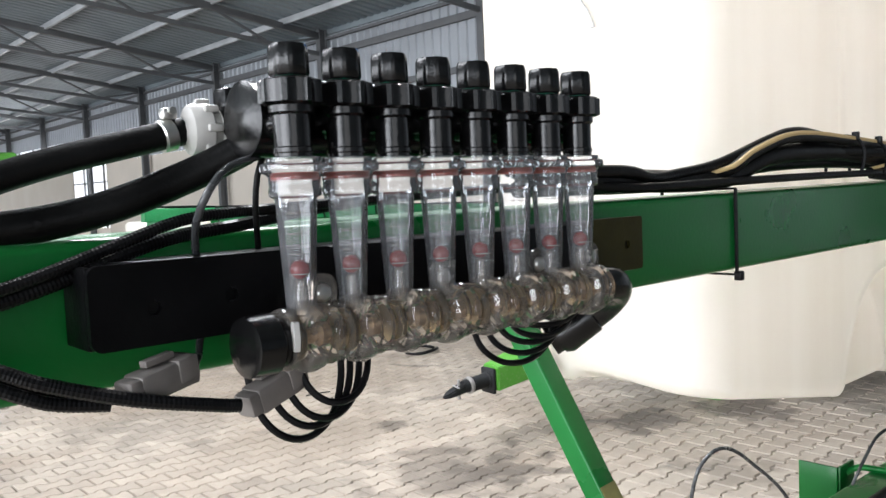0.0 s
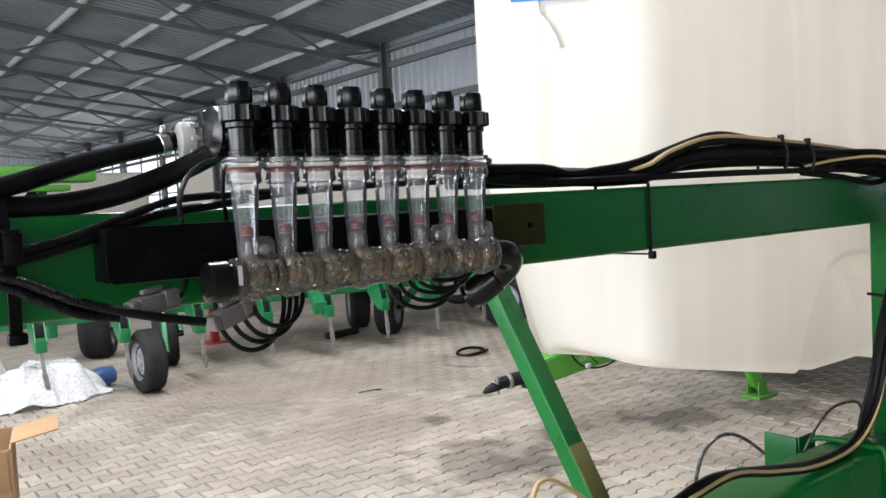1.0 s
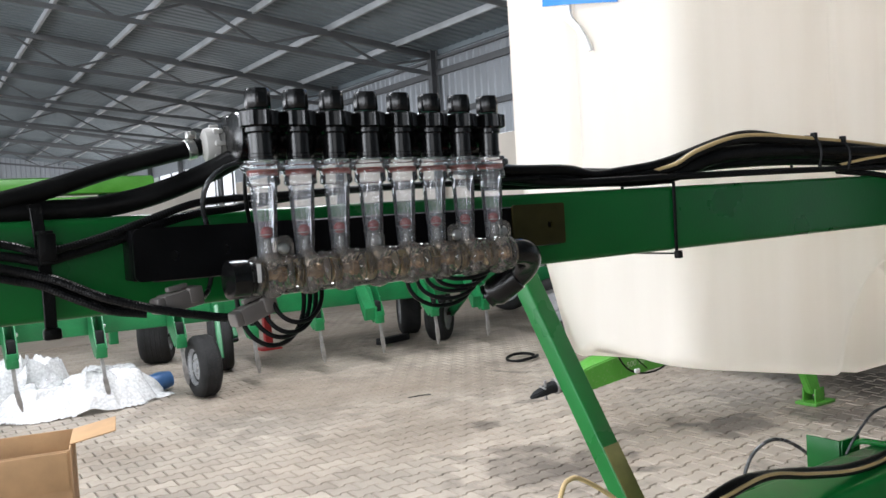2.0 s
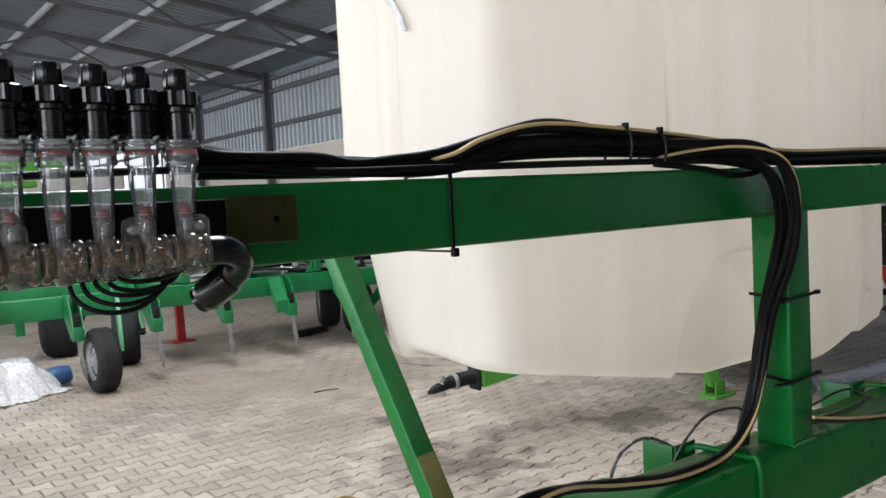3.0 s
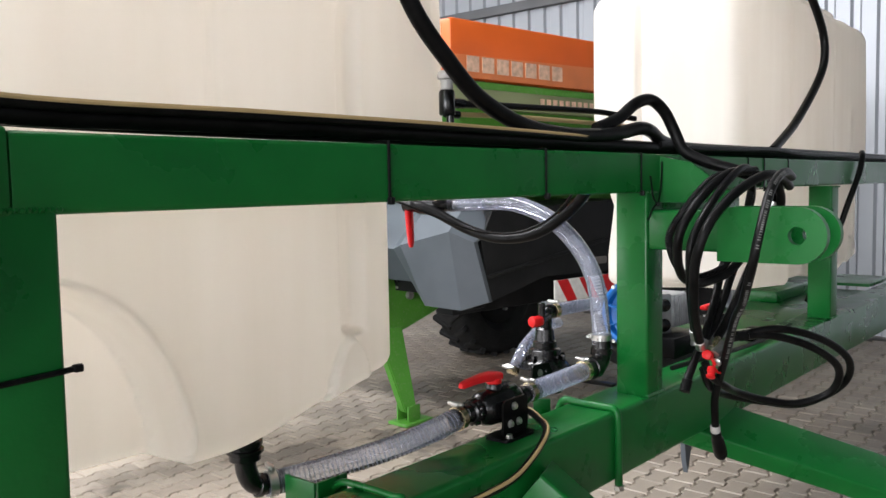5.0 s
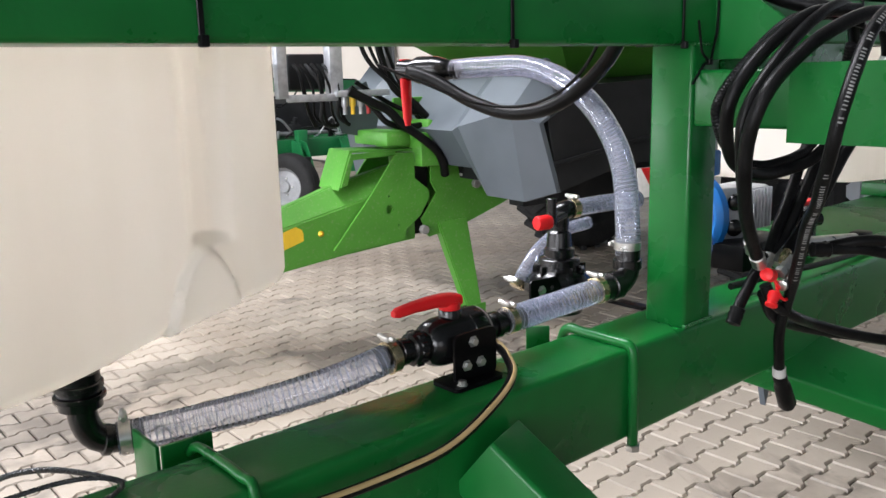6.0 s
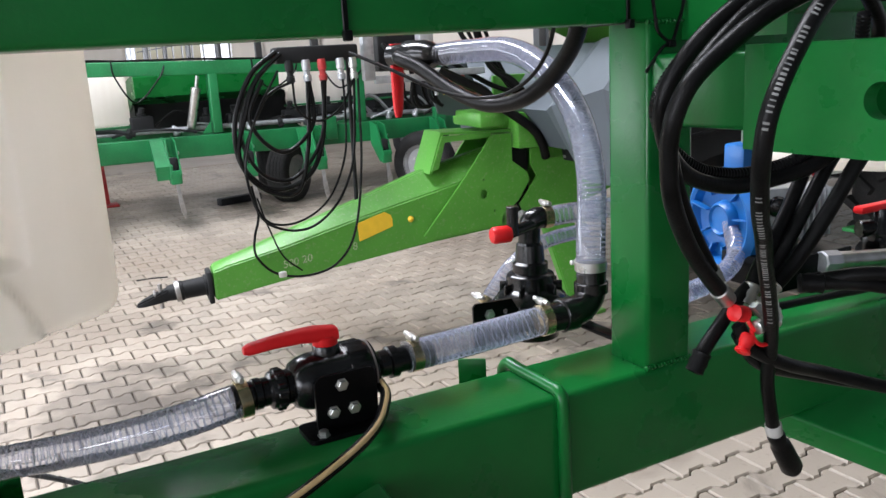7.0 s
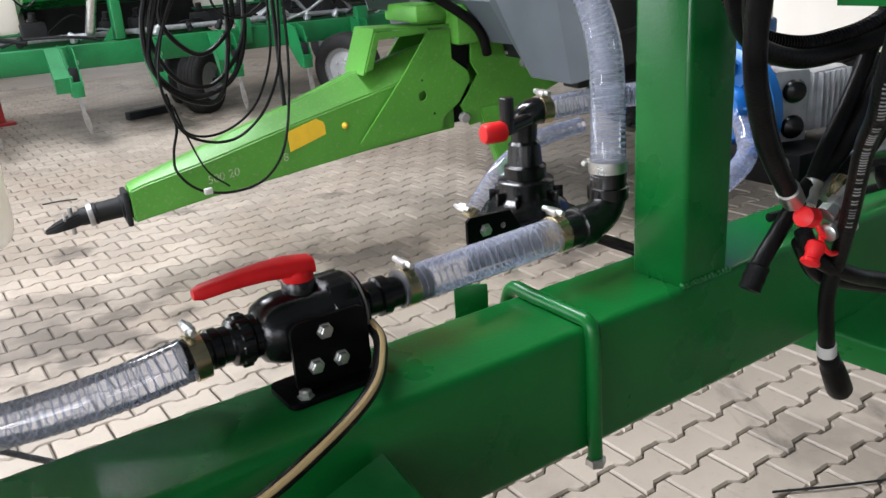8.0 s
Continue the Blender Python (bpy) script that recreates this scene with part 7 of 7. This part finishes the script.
def back_high(x):
    return 1.575 - 0.03 * (x - 3.5)


def build_back_tine(m, x, big):
    z = back_low(x)
    bm = BM()
    for s in (-1, 1):
        rings(bm, [[Vector((x + s * 0.045 + e, 7.98, z + 0.10)), Vector((x + s * 0.045 + e, 7.80, z + 0.06)), Vector((x + s * 0.045 + e, 7.66, z - 0.24)), Vector((x + s * 0.045 + e, 7.76, z - 0.33)), Vector((x + s * 0.045 + e, 7.98, z - 0.14))] for e in (-0.006, 0.006)])
    box(bm, (x, 7.70, z - 0.27), (0.10, 0.05, 0.13), 0.006)
    bmesh.ops.recalc_face_normals(bm, faces=bm.faces)
    tn = part("tine_clamp", bm, GREEN_FAR, m)
    bm = BM()
    box(bm, (x, 7.76, z - 0.15), (0.075, 0.10, 0.13), 0.015)
    part("rubber_block", bm, DARK, tn)
    if big:
        bm = BM()
        rings(bm, [[Vector((x - 0.17 + d, y, zz)) for y, zz in ((7.93, z + 0.085), (7.915, z + 0.085), (7.70, z - 0.16), (7.715, z - 0.29), (7.74, z - 0.29))] for d in (0.0, 0.15)])
        bmesh.ops.recalc_face_normals(bm, faces=bm.faces)
        part("cover_plate", bm, GREEN_FAR, tn)
    for bz in (-0.05, -0.24):
        bm = BM()
        lathe(bm, (x + 0.05, 7.79, z + bz), (1, 0, 0), [(0.02, 0), (0.02, 0.012), (0.012, 0.02)], 8)
        part("clamp_bolt", bm, STEEL, tn)
    bm = BM()
    secs = []
    for zz, dx, dy, w in ((0.56, 0.0, -0.02, 0.018), (0.45, 0.004, -0.045, 0.016), (0.33, 0.012, -0.05, 0.016), (0.31, 0.014, -0.05, 0.022), (0.20, 0.034, -0.03, 0.022), (0.12, 0.050, 0.0, 0.006)):
        y = 7.74 + dy
        secs.append([Vector((x + dx - w, y - 0.010, zz)), Vector((x + dx + w, y - 0.010, zz)), Vector((x + dx + w, y + 0.010, zz)), Vector((x + dx - w, y + 0.010, zz))])
    rings(bm, secs)
    bmesh.ops.recalc_face_normals(bm, faces=bm.faces)
    part("tine", bm, WEARSTEEL, tn)


def build_back_machine():
    m = thing("back_cultivator", (4.5, 8.05, 0), "dark green cultivator frame with tines and hoses across the yard", "cultivator")
    bm = BM()
    span(bm, (-2.5, 8.05, back_low(-2.5) - 0.06), (9.0, 8.05, back_low(9.0)), 0.12, 0.21, 0.01)
    part("tool_beam", bm, GREEN_FAR, m)
    bm = BM()
    span(bm, (-2.5, 9.7, 0.84), (9.0, 9.7, 0.80), 0.12, 0.14, 0.01)
    part("tool_beam", bm, GREEN_FAR, m)
    bm = BM()
    span(bm, (3.27, 8.1, back_high(3.27)), (9.0, 8.1, back_high(9.0)), 0.10, 0.135, 0.01)
    part("upper_beam", bm, GREEN_FAR, m)
    for x, w in ((3.385, 0.20), (4.95, 0.13), (6.52, 0.13), (8.1, 0.13)):
        bm = BM()
        span(bm, (x, 8.1, back_low(x) + 0.10), (x, 8.1, back_high(x) - 0.06), 0.09, w, 0.01, up=(0, 1, 0))
        post = part("post", bm, GREEN_FAR, m)
        bm = BM()
        span(bm, (x, 8.10, 0.80), (x, 9.66, 0.82), 0.10, 0.10, 0.01)
        part("cross_rail", bm, GREEN_FAR, post)
        bm = BM()
        rings(bm, [[Vector((x - w / 2, 8.045, back_low(x) + 0.10)), Vector((x - w / 2 - 0.09, 8.045, back_low(x) + 0.10)), Vector((x - w / 2, 8.045, back_low(x) + 0.22))], [Vector((x - w / 2, 8.06, back_low(x) + 0.10)), Vector((x - w / 2 - 0.09, 8.06, back_low(x) + 0.10)), Vector((x - w / 2, 8.06, back_low(x) + 0.22))]])
        bmesh.ops.recalc_face_normals(bm, faces=bm.faces)
        part("gusset", bm, GREEN_FAR, post)
    for i in range(-5, 10):
        build_back_tine(m, 2.225 + 0.732 * i, i in (3, 5, 8))
    for x, y, by in ((2.41, 7.66, 8.05), (3.02, 8.97, 9.7), (2.62, 10.2, 9.7), (5.83, 8.65, 8.05), (5.9, 9.55, 9.7), (7.15, 7.85, 8.05)):
        bm = BM()
        span(bm, (x + 0.27, by - 0.04, 0.88), (x + 0.19, y + 0.02, 0.33), 0.05, 0.11, 0.008)
        wa = part("wheel_arm", bm, GREEN_FAR, m)
        bm = BM()
        box(bm, (x + 0.28, by - 0.07, 0.84), (0.13, 0.10, 0.24), 0.01)
        part("arm_bracket", bm, GREEN_FAR, wa)
        bm = BM()
        rod(bm, (x, y, 0.32), (x + 0.21, y, 0.33), 0.022, 12)
        part("axle", bm, DARK, wa)
    bm = BM()
    span(bm, (3.97, 10.0, 0.80), (3.99, 9.98, 0.03), 0.10, 0.08, 0.006, up=(0, 1, 0))
    box(bm, (3.99, 9.98, 0.012), (0.28, 0.24, 0.024), 0.004)
    part("prop_stand", bm, REDSTEEL, m, "red steel prop stand")
    bm = BM()
    rings(bm, [[Vector((x, 8.46, 1.27)), Vector((x, 9.5, 1.00)), Vector((x, 9.5, 1.36)), Vector((x, 8.52, 1.50)), Vector((x, 8.45, 1.47))] for x in (4.26, 5.75)])
    bmesh.ops.recalc_face_normals(bm, faces=bm.faces)
    part("hopper", bm, GREEN, m, "dark green sloping hopper behind the hoses")
    bm = BM()
    rings(bm, [[Vector((x, 8.70, 0.90)), Vector((x, 9.2, 0.90)), Vector((x, 9.2, 1.30)), Vector((x, 8.78, 1.24))] for x in (4.28, 8.6)])
    bmesh.ops.recalc_face_normals(bm, faces=bm.faces)
    part("blower_duct", bm, DARK, m, "black duct under the hopper")
    bm = BM()
    hose(bm, [(3.3, 8.2, 0.955), (5.0, 8.2, 0.94), (6.8, 8.2, 0.92), (8.6, 8.2, 0.90)], 0.025, 10, 0.1)
    part("pipe", bm, GREYALU, m)
    # cylinder that leans against the second post
    bm = BM()
    lathe(bm, (4.70, 8.12, 0.95), (0.12, 0, 0.5), [(0.03, 0), (0.045, 0.02), (0.045, 0.36), (0.05, 0.37), (0.05, 0.40), (0.02, 0.41), (0.02, 0.52)], 16)
    part("lift_cylinder", bm, STEEL, m, "bare steel cylinder")
    # hoses, valves and fittings that lie along the beam
    rnd = random.Random(9)
    for k in range(16):
        bm = BM()
        x, L = 3.6 + 0.31 * k + rnd.uniform(-0.1, 0.1), rnd.uniform(0.35, 0.95)
        y = 8.06 + rnd.uniform(-0.03, 0.34)
        r = rnd.choice((0.010, 0.014, 0.022))
        z = back_low(x) + 0.105 + r
        hose(bm, [(x, y, z), (x + L * 0.25, y + rnd.uniform(-0.05, 0.05), z + rnd.uniform(0.0, 0.09)), (x + L * 0.65, y + rnd.uniform(-0.05, 0.05), z + rnd.uniform(0.02, 0.26)), (x + L, y + rnd.uniform(-0.05, 0.1), z - 0.014 * L)], r, 8, 0.04)
        part("line_hose", bm, rnd.choice((RUBBER, RUBBER, RUBBER, GREYALU, DARK)), m)
    for k in range(9):
        bm = BM()
        x = 4.35 + 0.47 * k + rnd.uniform(-0.12, 0.12)
        w, h = rnd.uniform(0.10, 0.24), rnd.uniform(0.08, 0.20)
        y = 8.24 + rnd.uniform(0, 0.12)
        box(bm, (x, y, back_low(x) + 0.115 + h / 2), (w, 0.14, h), 0.02)
        lathe(bm, (x, y, back_low(x) + 0.11 + h), (rnd.uniform(-0.2, 0.2), -0.2, 1), [(0.04, 0), (0.045, 0.03), (0.03, 0.035), (0.03, 0.09)], 12)
        part("section_valve", bm, DARK, m)
    for k in range(13):
        bm = BM()
        x = 4.2 + 0.34 * k + rnd.uniform(-0.1, 0.1)
        lathe(bm, (x, 8.1 + rnd.uniform(0, 0.12), back_low(x) + 0.10), (rnd.uniform(-0.5, 0.5), rnd.uniform(-0.4, 0), 1), [(0.028, 0), (0.036, 0.02), (0.026, 0.05), (0.032, 0.07), (0.012, 0.10)], 12)
        part("fitting", bm, rnd.choice((DARK, DARK, RED, GREYALU, STEEL, PVC)), m)
    # cables along the top of the upper beam, and one that droops below it
    for k in range(3):
        bm = BM()
        hose(bm, [(3.3 + 0.5 * j, 8.07 + 0.025 * k, back_high(3.3 + 0.5 * j) + 0.079 + 0.008 * math.sin(2.3 * j + k)) for j in range(11)], 0.010, 6, 0.08)
        part("beam_cable", bm, RUBBER, m)
    for x in (4.02, 5.35, 6.1, 7.0):
        bm = BM()
        z = back_high(x)
        hose(bm, [(x, 8.03, z + 0.075), (x + 0.02, 8.02, z - 0.08), (x + 0.18, 8.02, z - 0.22 - 0.1 * rnd.random()), (x + 0.42, 8.03, z - 0.10), (x + 0.50, 8.07, z + 0.06)], 0.009, 6, 0.03)
        part("cable_loop", bm, RUBBER, m)
    return m


build_back_machine()
for x, y, R, W, ax in ((2.41, 7.66, 0.30, 0.20, (1, 0.02, 0)), (2.62, 10.2, 0.38, 0.34, (0.92, -0.40, 0)), (3.02, 8.97, 0.34, 0.26, (0.95, -0.3, 0)), (5.83, 8.65, 0.33, 0.24, (0.66, -0.75, 0)), (5.9, 9.55, 0.34, 0.26, (0.9, -0.4, 0)), (7.15, 7.85, 0.36, 0.24, (0.8, 0.5, 0)), (8.35, 10.4, 0.38, 0.26, (0.8, 0.5, 0))):
    wheel("support_wheel", (x, y, R), ax, R, W, "black ribbed support wheel with a pale rim under the cultivator", False, None, "support wheels")


def back_tank(x0, x1, y, z0, z1, label):
    t = thing("small_tank", ((x0 + x1) / 2, y, z0), label, "tank", "tanks across the yard")
    bm = BM()
    box(bm, ((x0 + x1) / 2, y + 0.3, (z0 + z1) / 2), (x1 - x0, 0.6, z1 - z0), 0.05, segs=4)
    body = part("shell", bm, POLY, t)
    bm = BM()
    w = (x1 - x0) * 0.42
    lathe(bm, (x0 + 0.03 + w * 0.45, y + 0.004, z0 + 0.03), (0, -1, 0), [(w * 0.5, 0), (w * 0.49, 0.012), (w * 0.42, 0.018)], 28)
    part("moulded_disc", bm, POLY, body)
    bm = BM()
    box(bm, ((x0 + x1) / 2, y + 0.3, z0 - 0.012), (x1 - x0 + 0.06, 0.66, 0.02), 0.004)
    box(bm, ((x0 + x1) / 2, y + 0.3, z0 - 0.08), (0.10, 0.62, 0.13), 0.01)
    part("carrier", bm, GREEN_FAR, t)
    return t


back_tank(3.45, 4.20, 8.5, 1.0, 1.51, "small white plastic tank on the cultivator across the yard")
back_tank(5.9, 7.5, 8.75, 1.08, 1.45, "small white plastic tank among the cultivator's hoses")
lt = thing("long_tank", (2.85, 17.0, 0), "long white tank on steel legs far back in the shed", "tank")
bm = BM()
box(bm, (2.85, 17.0, 1.82), (5.1, 0.9, 1.55), 0.12, segs=4)
part("shell", bm, POLY, lt)
for x in (0.9, 2.85, 4.8):
    bm = BM()
    span(bm, (x, 17.0, 0.0), (x, 17.0, 1.06), 0.14, 0.14, 0.01, up=(0, 1, 0))
    part("leg", bm, GREEN_FAR, lt)


def build_far_green():
    m = thing("far_implement", (1.5, 12.6, 0), "light green implement far back in the shed", "implement")
    bm = BM()
    box(bm, (0.35, 12.6, 2.36), (5.9, 0.5, 0.25), 0.05)
    part("cover", bm, LIME, m)
    bm = BM()
    box(bm, (0.2, 12.4, 2.15), (5.4, 0.35, 0.09), 0.02)
    part("cover", bm, LIME, m)
    for k in range(14):
        bm = BM()
        x = -2.0 + 0.34 * k
        lathe(bm, (x, 12.4, 2.11), (0, 0, -1), [(0.05, 0), (0.09, 0.05), (0.11, 0.16), (0.05, 0.34), (0.03, 0.36)], 12)
        part("spout", bm, DARK, m)
    for x in (-2.2, 0.2, 2.6):
        bm = BM()
        span(bm, (x, 12.65, 0.0), (x, 12.65, 2.26), 0.12, 0.12, 0.01, up=(0, 1, 0))
        part("leg", bm, GREEN_FAR, m)
    return m


build_far_green()

# ---- things lying on the paving ----


def build_box():
    b = thing("cardboard_box", (0.38, 4.35, 0), "open brown cardboard box with a raised flap", "box")
    R = Euler((0, 0, radians(-12))).to_matrix()
    o = Vector((0.35, 4.45, 0))

    def wall(c, size, name="side"):
        bm = BM()
        box(bm, o + R @ Vector(c), size, 0.002, R)
        part(name, bm, CARD, b)
    wall((0, -0.25, 0.282), (0.70, 0.008, 0.564))
    wall((0, 0.25, 0.282), (0.70, 0.008, 0.564))
    wall((-0.35, 0, 0.282), (0.008, 0.49, 0.564))
    wall((0.35, 0, 0.282), (0.008, 0.49, 0.564))
    wall((0, 0, 0.006), (0.69, 0.49, 0.01), "bottom")
    for c, s, e in (((0.46, 0.05, 0.584), (0.23, 0.36, 0.007), (0, radians(-10), 0)), ((0, -0.27, 0.464), (0.68, 0.007, 0.20), (radians(6), 0, 0))):
        bm = BM()
        box(bm, o + R @ Vector(c), s, 0.002, R @ Euler(e).to_matrix())
        part("flap", bm, CARD, b)
    return b


build_box()


def film_heap(name, cx, cy, sx, sy, top, seed, label, turn=0.0):
    """Film thrown down in a heap: a sheet of sharp folds over soft mounds, sinking to a ragged rim on the paving."""
    off = Vector((seed * 7.3, seed * 3.1, 0))
    nu, nv = 90, 70
    grid = []
    for j in range(nv + 1):
        row = []
        for i in range(nu + 1):
            u, v = 2 * i / nu - 1, 2 * j / nv - 1
            p = Vector((u * sx, v * sy, 0))
            rad = math.sqrt(u * u + v * v) + 0.22 * noise.noise(p * 2.6 + off) + 0.04 * noise.noise(p * 8 + off)
            h = smoothstep(0.0, 0.42, 1 - rad) ** 0.7
            w = p * 2.3 + off + Vector((noise.noise(p * 5 + off), noise.noise(p * 5 - off), 0)) * 0.5
            fold = 1 - abs(noise.noise(w * 1.0)) * 1.6
            crease = abs(noise.noise(w * 2.7 + off)) + 0.5 * abs(noise.noise(w * 6.1))
            z = top * h * (0.30 + 0.55 * max(0, fold) + 0.35 * noise.noise(p * 1.9 - off)) + h * 0.13 * top * crease
            x, y = p.x + 0.05 * noise.noise(w * 3), p.y + 0.05 * noise.noise(w * 3 + off)
            c, s = math.cos(turn), math.sin(turn)
            row.append((Vector((cx + x * c - y * s, cy + x * s + y * c, 0.003 + max(0.0, z))), rad))
        grid.append(row)
    bm = BM()
    vs = [[bm.verts.new(p) if r < 0.99 else None for p, r in row] for row in grid]
    for j in range(nv):
        for i in range(nu):
            q = (vs[j][i], vs[j][i + 1], vs[j + 1][i + 1], vs[j + 1][i])
            if all(q):
                bm.faces.new(q)
    bmesh.ops.delete(bm, geom=[v for v in bm.verts if not v.link_faces], context="VERTS")
    return solid(name, bm, FILM, label, "plastic film", "film heaps", angle=50)


def build_film():
    film_heap("crumpled_film", 1.37, 8.05, 0.84, 0.36, 0.38, 3, "heap of crumpled white plastic film on the paving")
    film_heap("crumpled_film", 0.66, 8.9, 0.97, 0.5, 0.52, 8, "wide heap of crumpled white plastic film on the paving")
    film_heap("crumpled_film", 0.85, 8.15, 0.28, 0.22, 0.2, 5, "small ball of crumpled white film on the paving")
    bm = BM()
    lathe(bm, (2.02, 8.27, 0.09), (1, 0.15, 0.1), [(0.04, 0), (0.09, 0.03), (0.10, 0.12), (0.08, 0.24), (0.03, 0.26)], 16)
    solid("blue_wrapper", bm, mat("blue_print_film", (0.05, 0.13, 0.30), 0.35), "blue printed wrapper beside the film heap", "wrapper")


build_film()
bm = BM()
hose(bm, [(5.6 + 0.17 * math.cos(q), 6.68 + 0.16 * math.sin(q), 0.022 + 0.015 * math.sin(q * 1.5)) for q in (2 * math.pi * i / 22 for i in range(21))], 0.017, 8, 0.02)
solid("rubber_ring", bm, RUBBER, "loop of dark rubber hose lying on the paving", "hose")
bm = BM()
box(bm, (5.33, 9.03, 0.04), (0.52, 0.11, 0.08), 0.01, Euler((0, 0, 0.25)).to_matrix())
solid("steel_bar", bm, DARK, "dark steel bar lying on the paving", "bar")
bm = BM()
hose(bm, [(3.73, 6.0, 0.006), (3.83, 5.97, 0.012), (3.95, 5.96, 0.006)], 0.005, 6, 0.03)
solid("twig", bm, DARK, "bent scrap of wire on the paving", "scrap")
bm = BM()
hose(bm, [(4.75, 1.00, 0.008), (4.95, 0.88, 0.010), (5.3, 0.70, 0.006), (5.6, 0.52, 0.006)], 0.0035, 6, 0.03)
solid("wire_scrap", bm, DARK, "thin dark wire lying on the paving", "wire")

# ---- paving: interlocking double-T stones ----
PL, PW, PG = 0.186, 0.1305, 0.0034
P0 = Vector((4.956, 1.428))


def paver_mesh():
    L, a, b = PL / 2, PL * 0.3125, PL * 0.1875
    w, n = PL * 0.41, PL * 0.289
    out = [(-L, -w), (-a, -w), (-b, -n), (b, -n), (a, -w), (L, -w), (L, w), (a, w), (b, n), (-b, n), (-a, w), (-L, w)]

    def ring(g, z):
        pts = []
        for x, y in out:
            gx = g * (1 if abs(x) < L else 1)
            pts.append((x - math.copysign(gx, x) if abs(x) >= L else x, y - math.copysign(g, y), z))
        return pts
    return out, [ring(PG, -0.030), ring(PG, -0.0075), ring(PG + 0.0055, 0.0)]


def build_floor():
    bm = BM()
    box(bm, (-0.5, 21, -0.034), (23.2, 62.2, 0.03), 0)
    fl = solid("floor", bm, MORTAR, "grey-beige paving of interlocking concrete stones", "floor", kind="structure")
    # plain slabs where the paving is too far off to tell its stones
    for x0, x1, y0, y1 in ((-11.9, 10.9, 13.05, 51.9), (-11.9, -4.6, -9.9, 12.95), (-4.5, 10.9, -9.9, -3.2)):
        bm = BM()
        box(bm, ((x0 + x1) / 2, (y0 + y1) / 2, -0.010), (x1 - x0, y1 - y0, 0.018), 0)
        part("slab", bm, PAVER, fl)
    out, rg = paver_mesh()
    n = len(out)
    verts = [p for r in rg for p in r]
    faces = [tuple(2 * n + i for i in range(n))]
    for k in range(2):
        for i in range(n):
            j = (i + 1) % n
            faces.append((k * n + i, k * n + j, (k + 1) * n + j, (k + 1) * n + i))
    me = bpy.data.meshes.new("paver")
    me.from_pydata(verts, [], faces)
    me.materials.append(PAVER)
    rnd = random.Random(3)
    V0 = np.array(verts)
    allv, allf, count = [], [], 0
    ang = radians(0.4)
    ca, sa = math.cos(ang), math.sin(ang)
    for r in range(-34, 90):
        for c in range(-75, 60):
            u = (c + 0.5 + (0.5 if r % 2 else 0)) * PL
            v = r * PW
            x, y = P0.x + u * ca - v * sa, P0.y + u * sa + v * ca
            if not (-4.5 < x < 10.8 and -3.0 < y < 13.0):
                continue
            dz = rnd.uniform(-0.0015, 0.0015)
            if 4.0 < x < 6.05 and 0.2 < y < 3.2 and count < 300:
                ob = bpy.data.objects.new("paver", me)
                scene.collection.objects.link(ob)
                ob.location, ob.rotation_euler = (x, y, dz), (rnd.uniform(-0.006, 0.006), rnd.uniform(-0.006, 0.006), ang)
                ob.parent = fl
                count += 1
                continue
            tx, ty = rnd.uniform(-0.006, 0.006), rnd.uniform(-0.006, 0.006)
            P = V0.copy()
            z = P[:, 2] + dz + P[:, 1] * tx + P[:, 0] * ty
            X, Y = P[:, 0] * ca - P[:, 1] * sa + x, P[:, 0] * sa + P[:, 1] * ca + y
            b = len(allv) * len(verts)
            allv.append(np.stack([X, Y, z], 1))
            allf += [tuple(i + b for i in f) for f in faces]
    me2 = bpy.data.meshes.new("paving_field")
    me2.from_pydata(np.concatenate(allv).tolist(), [], allf)
    me2.materials.append(PAVER)
    ob = new("paving_field", me2)
    ob.parent = fl
    tagged(ob, "rest of the interlocking concrete stones", kind="stuff")


build_floor()
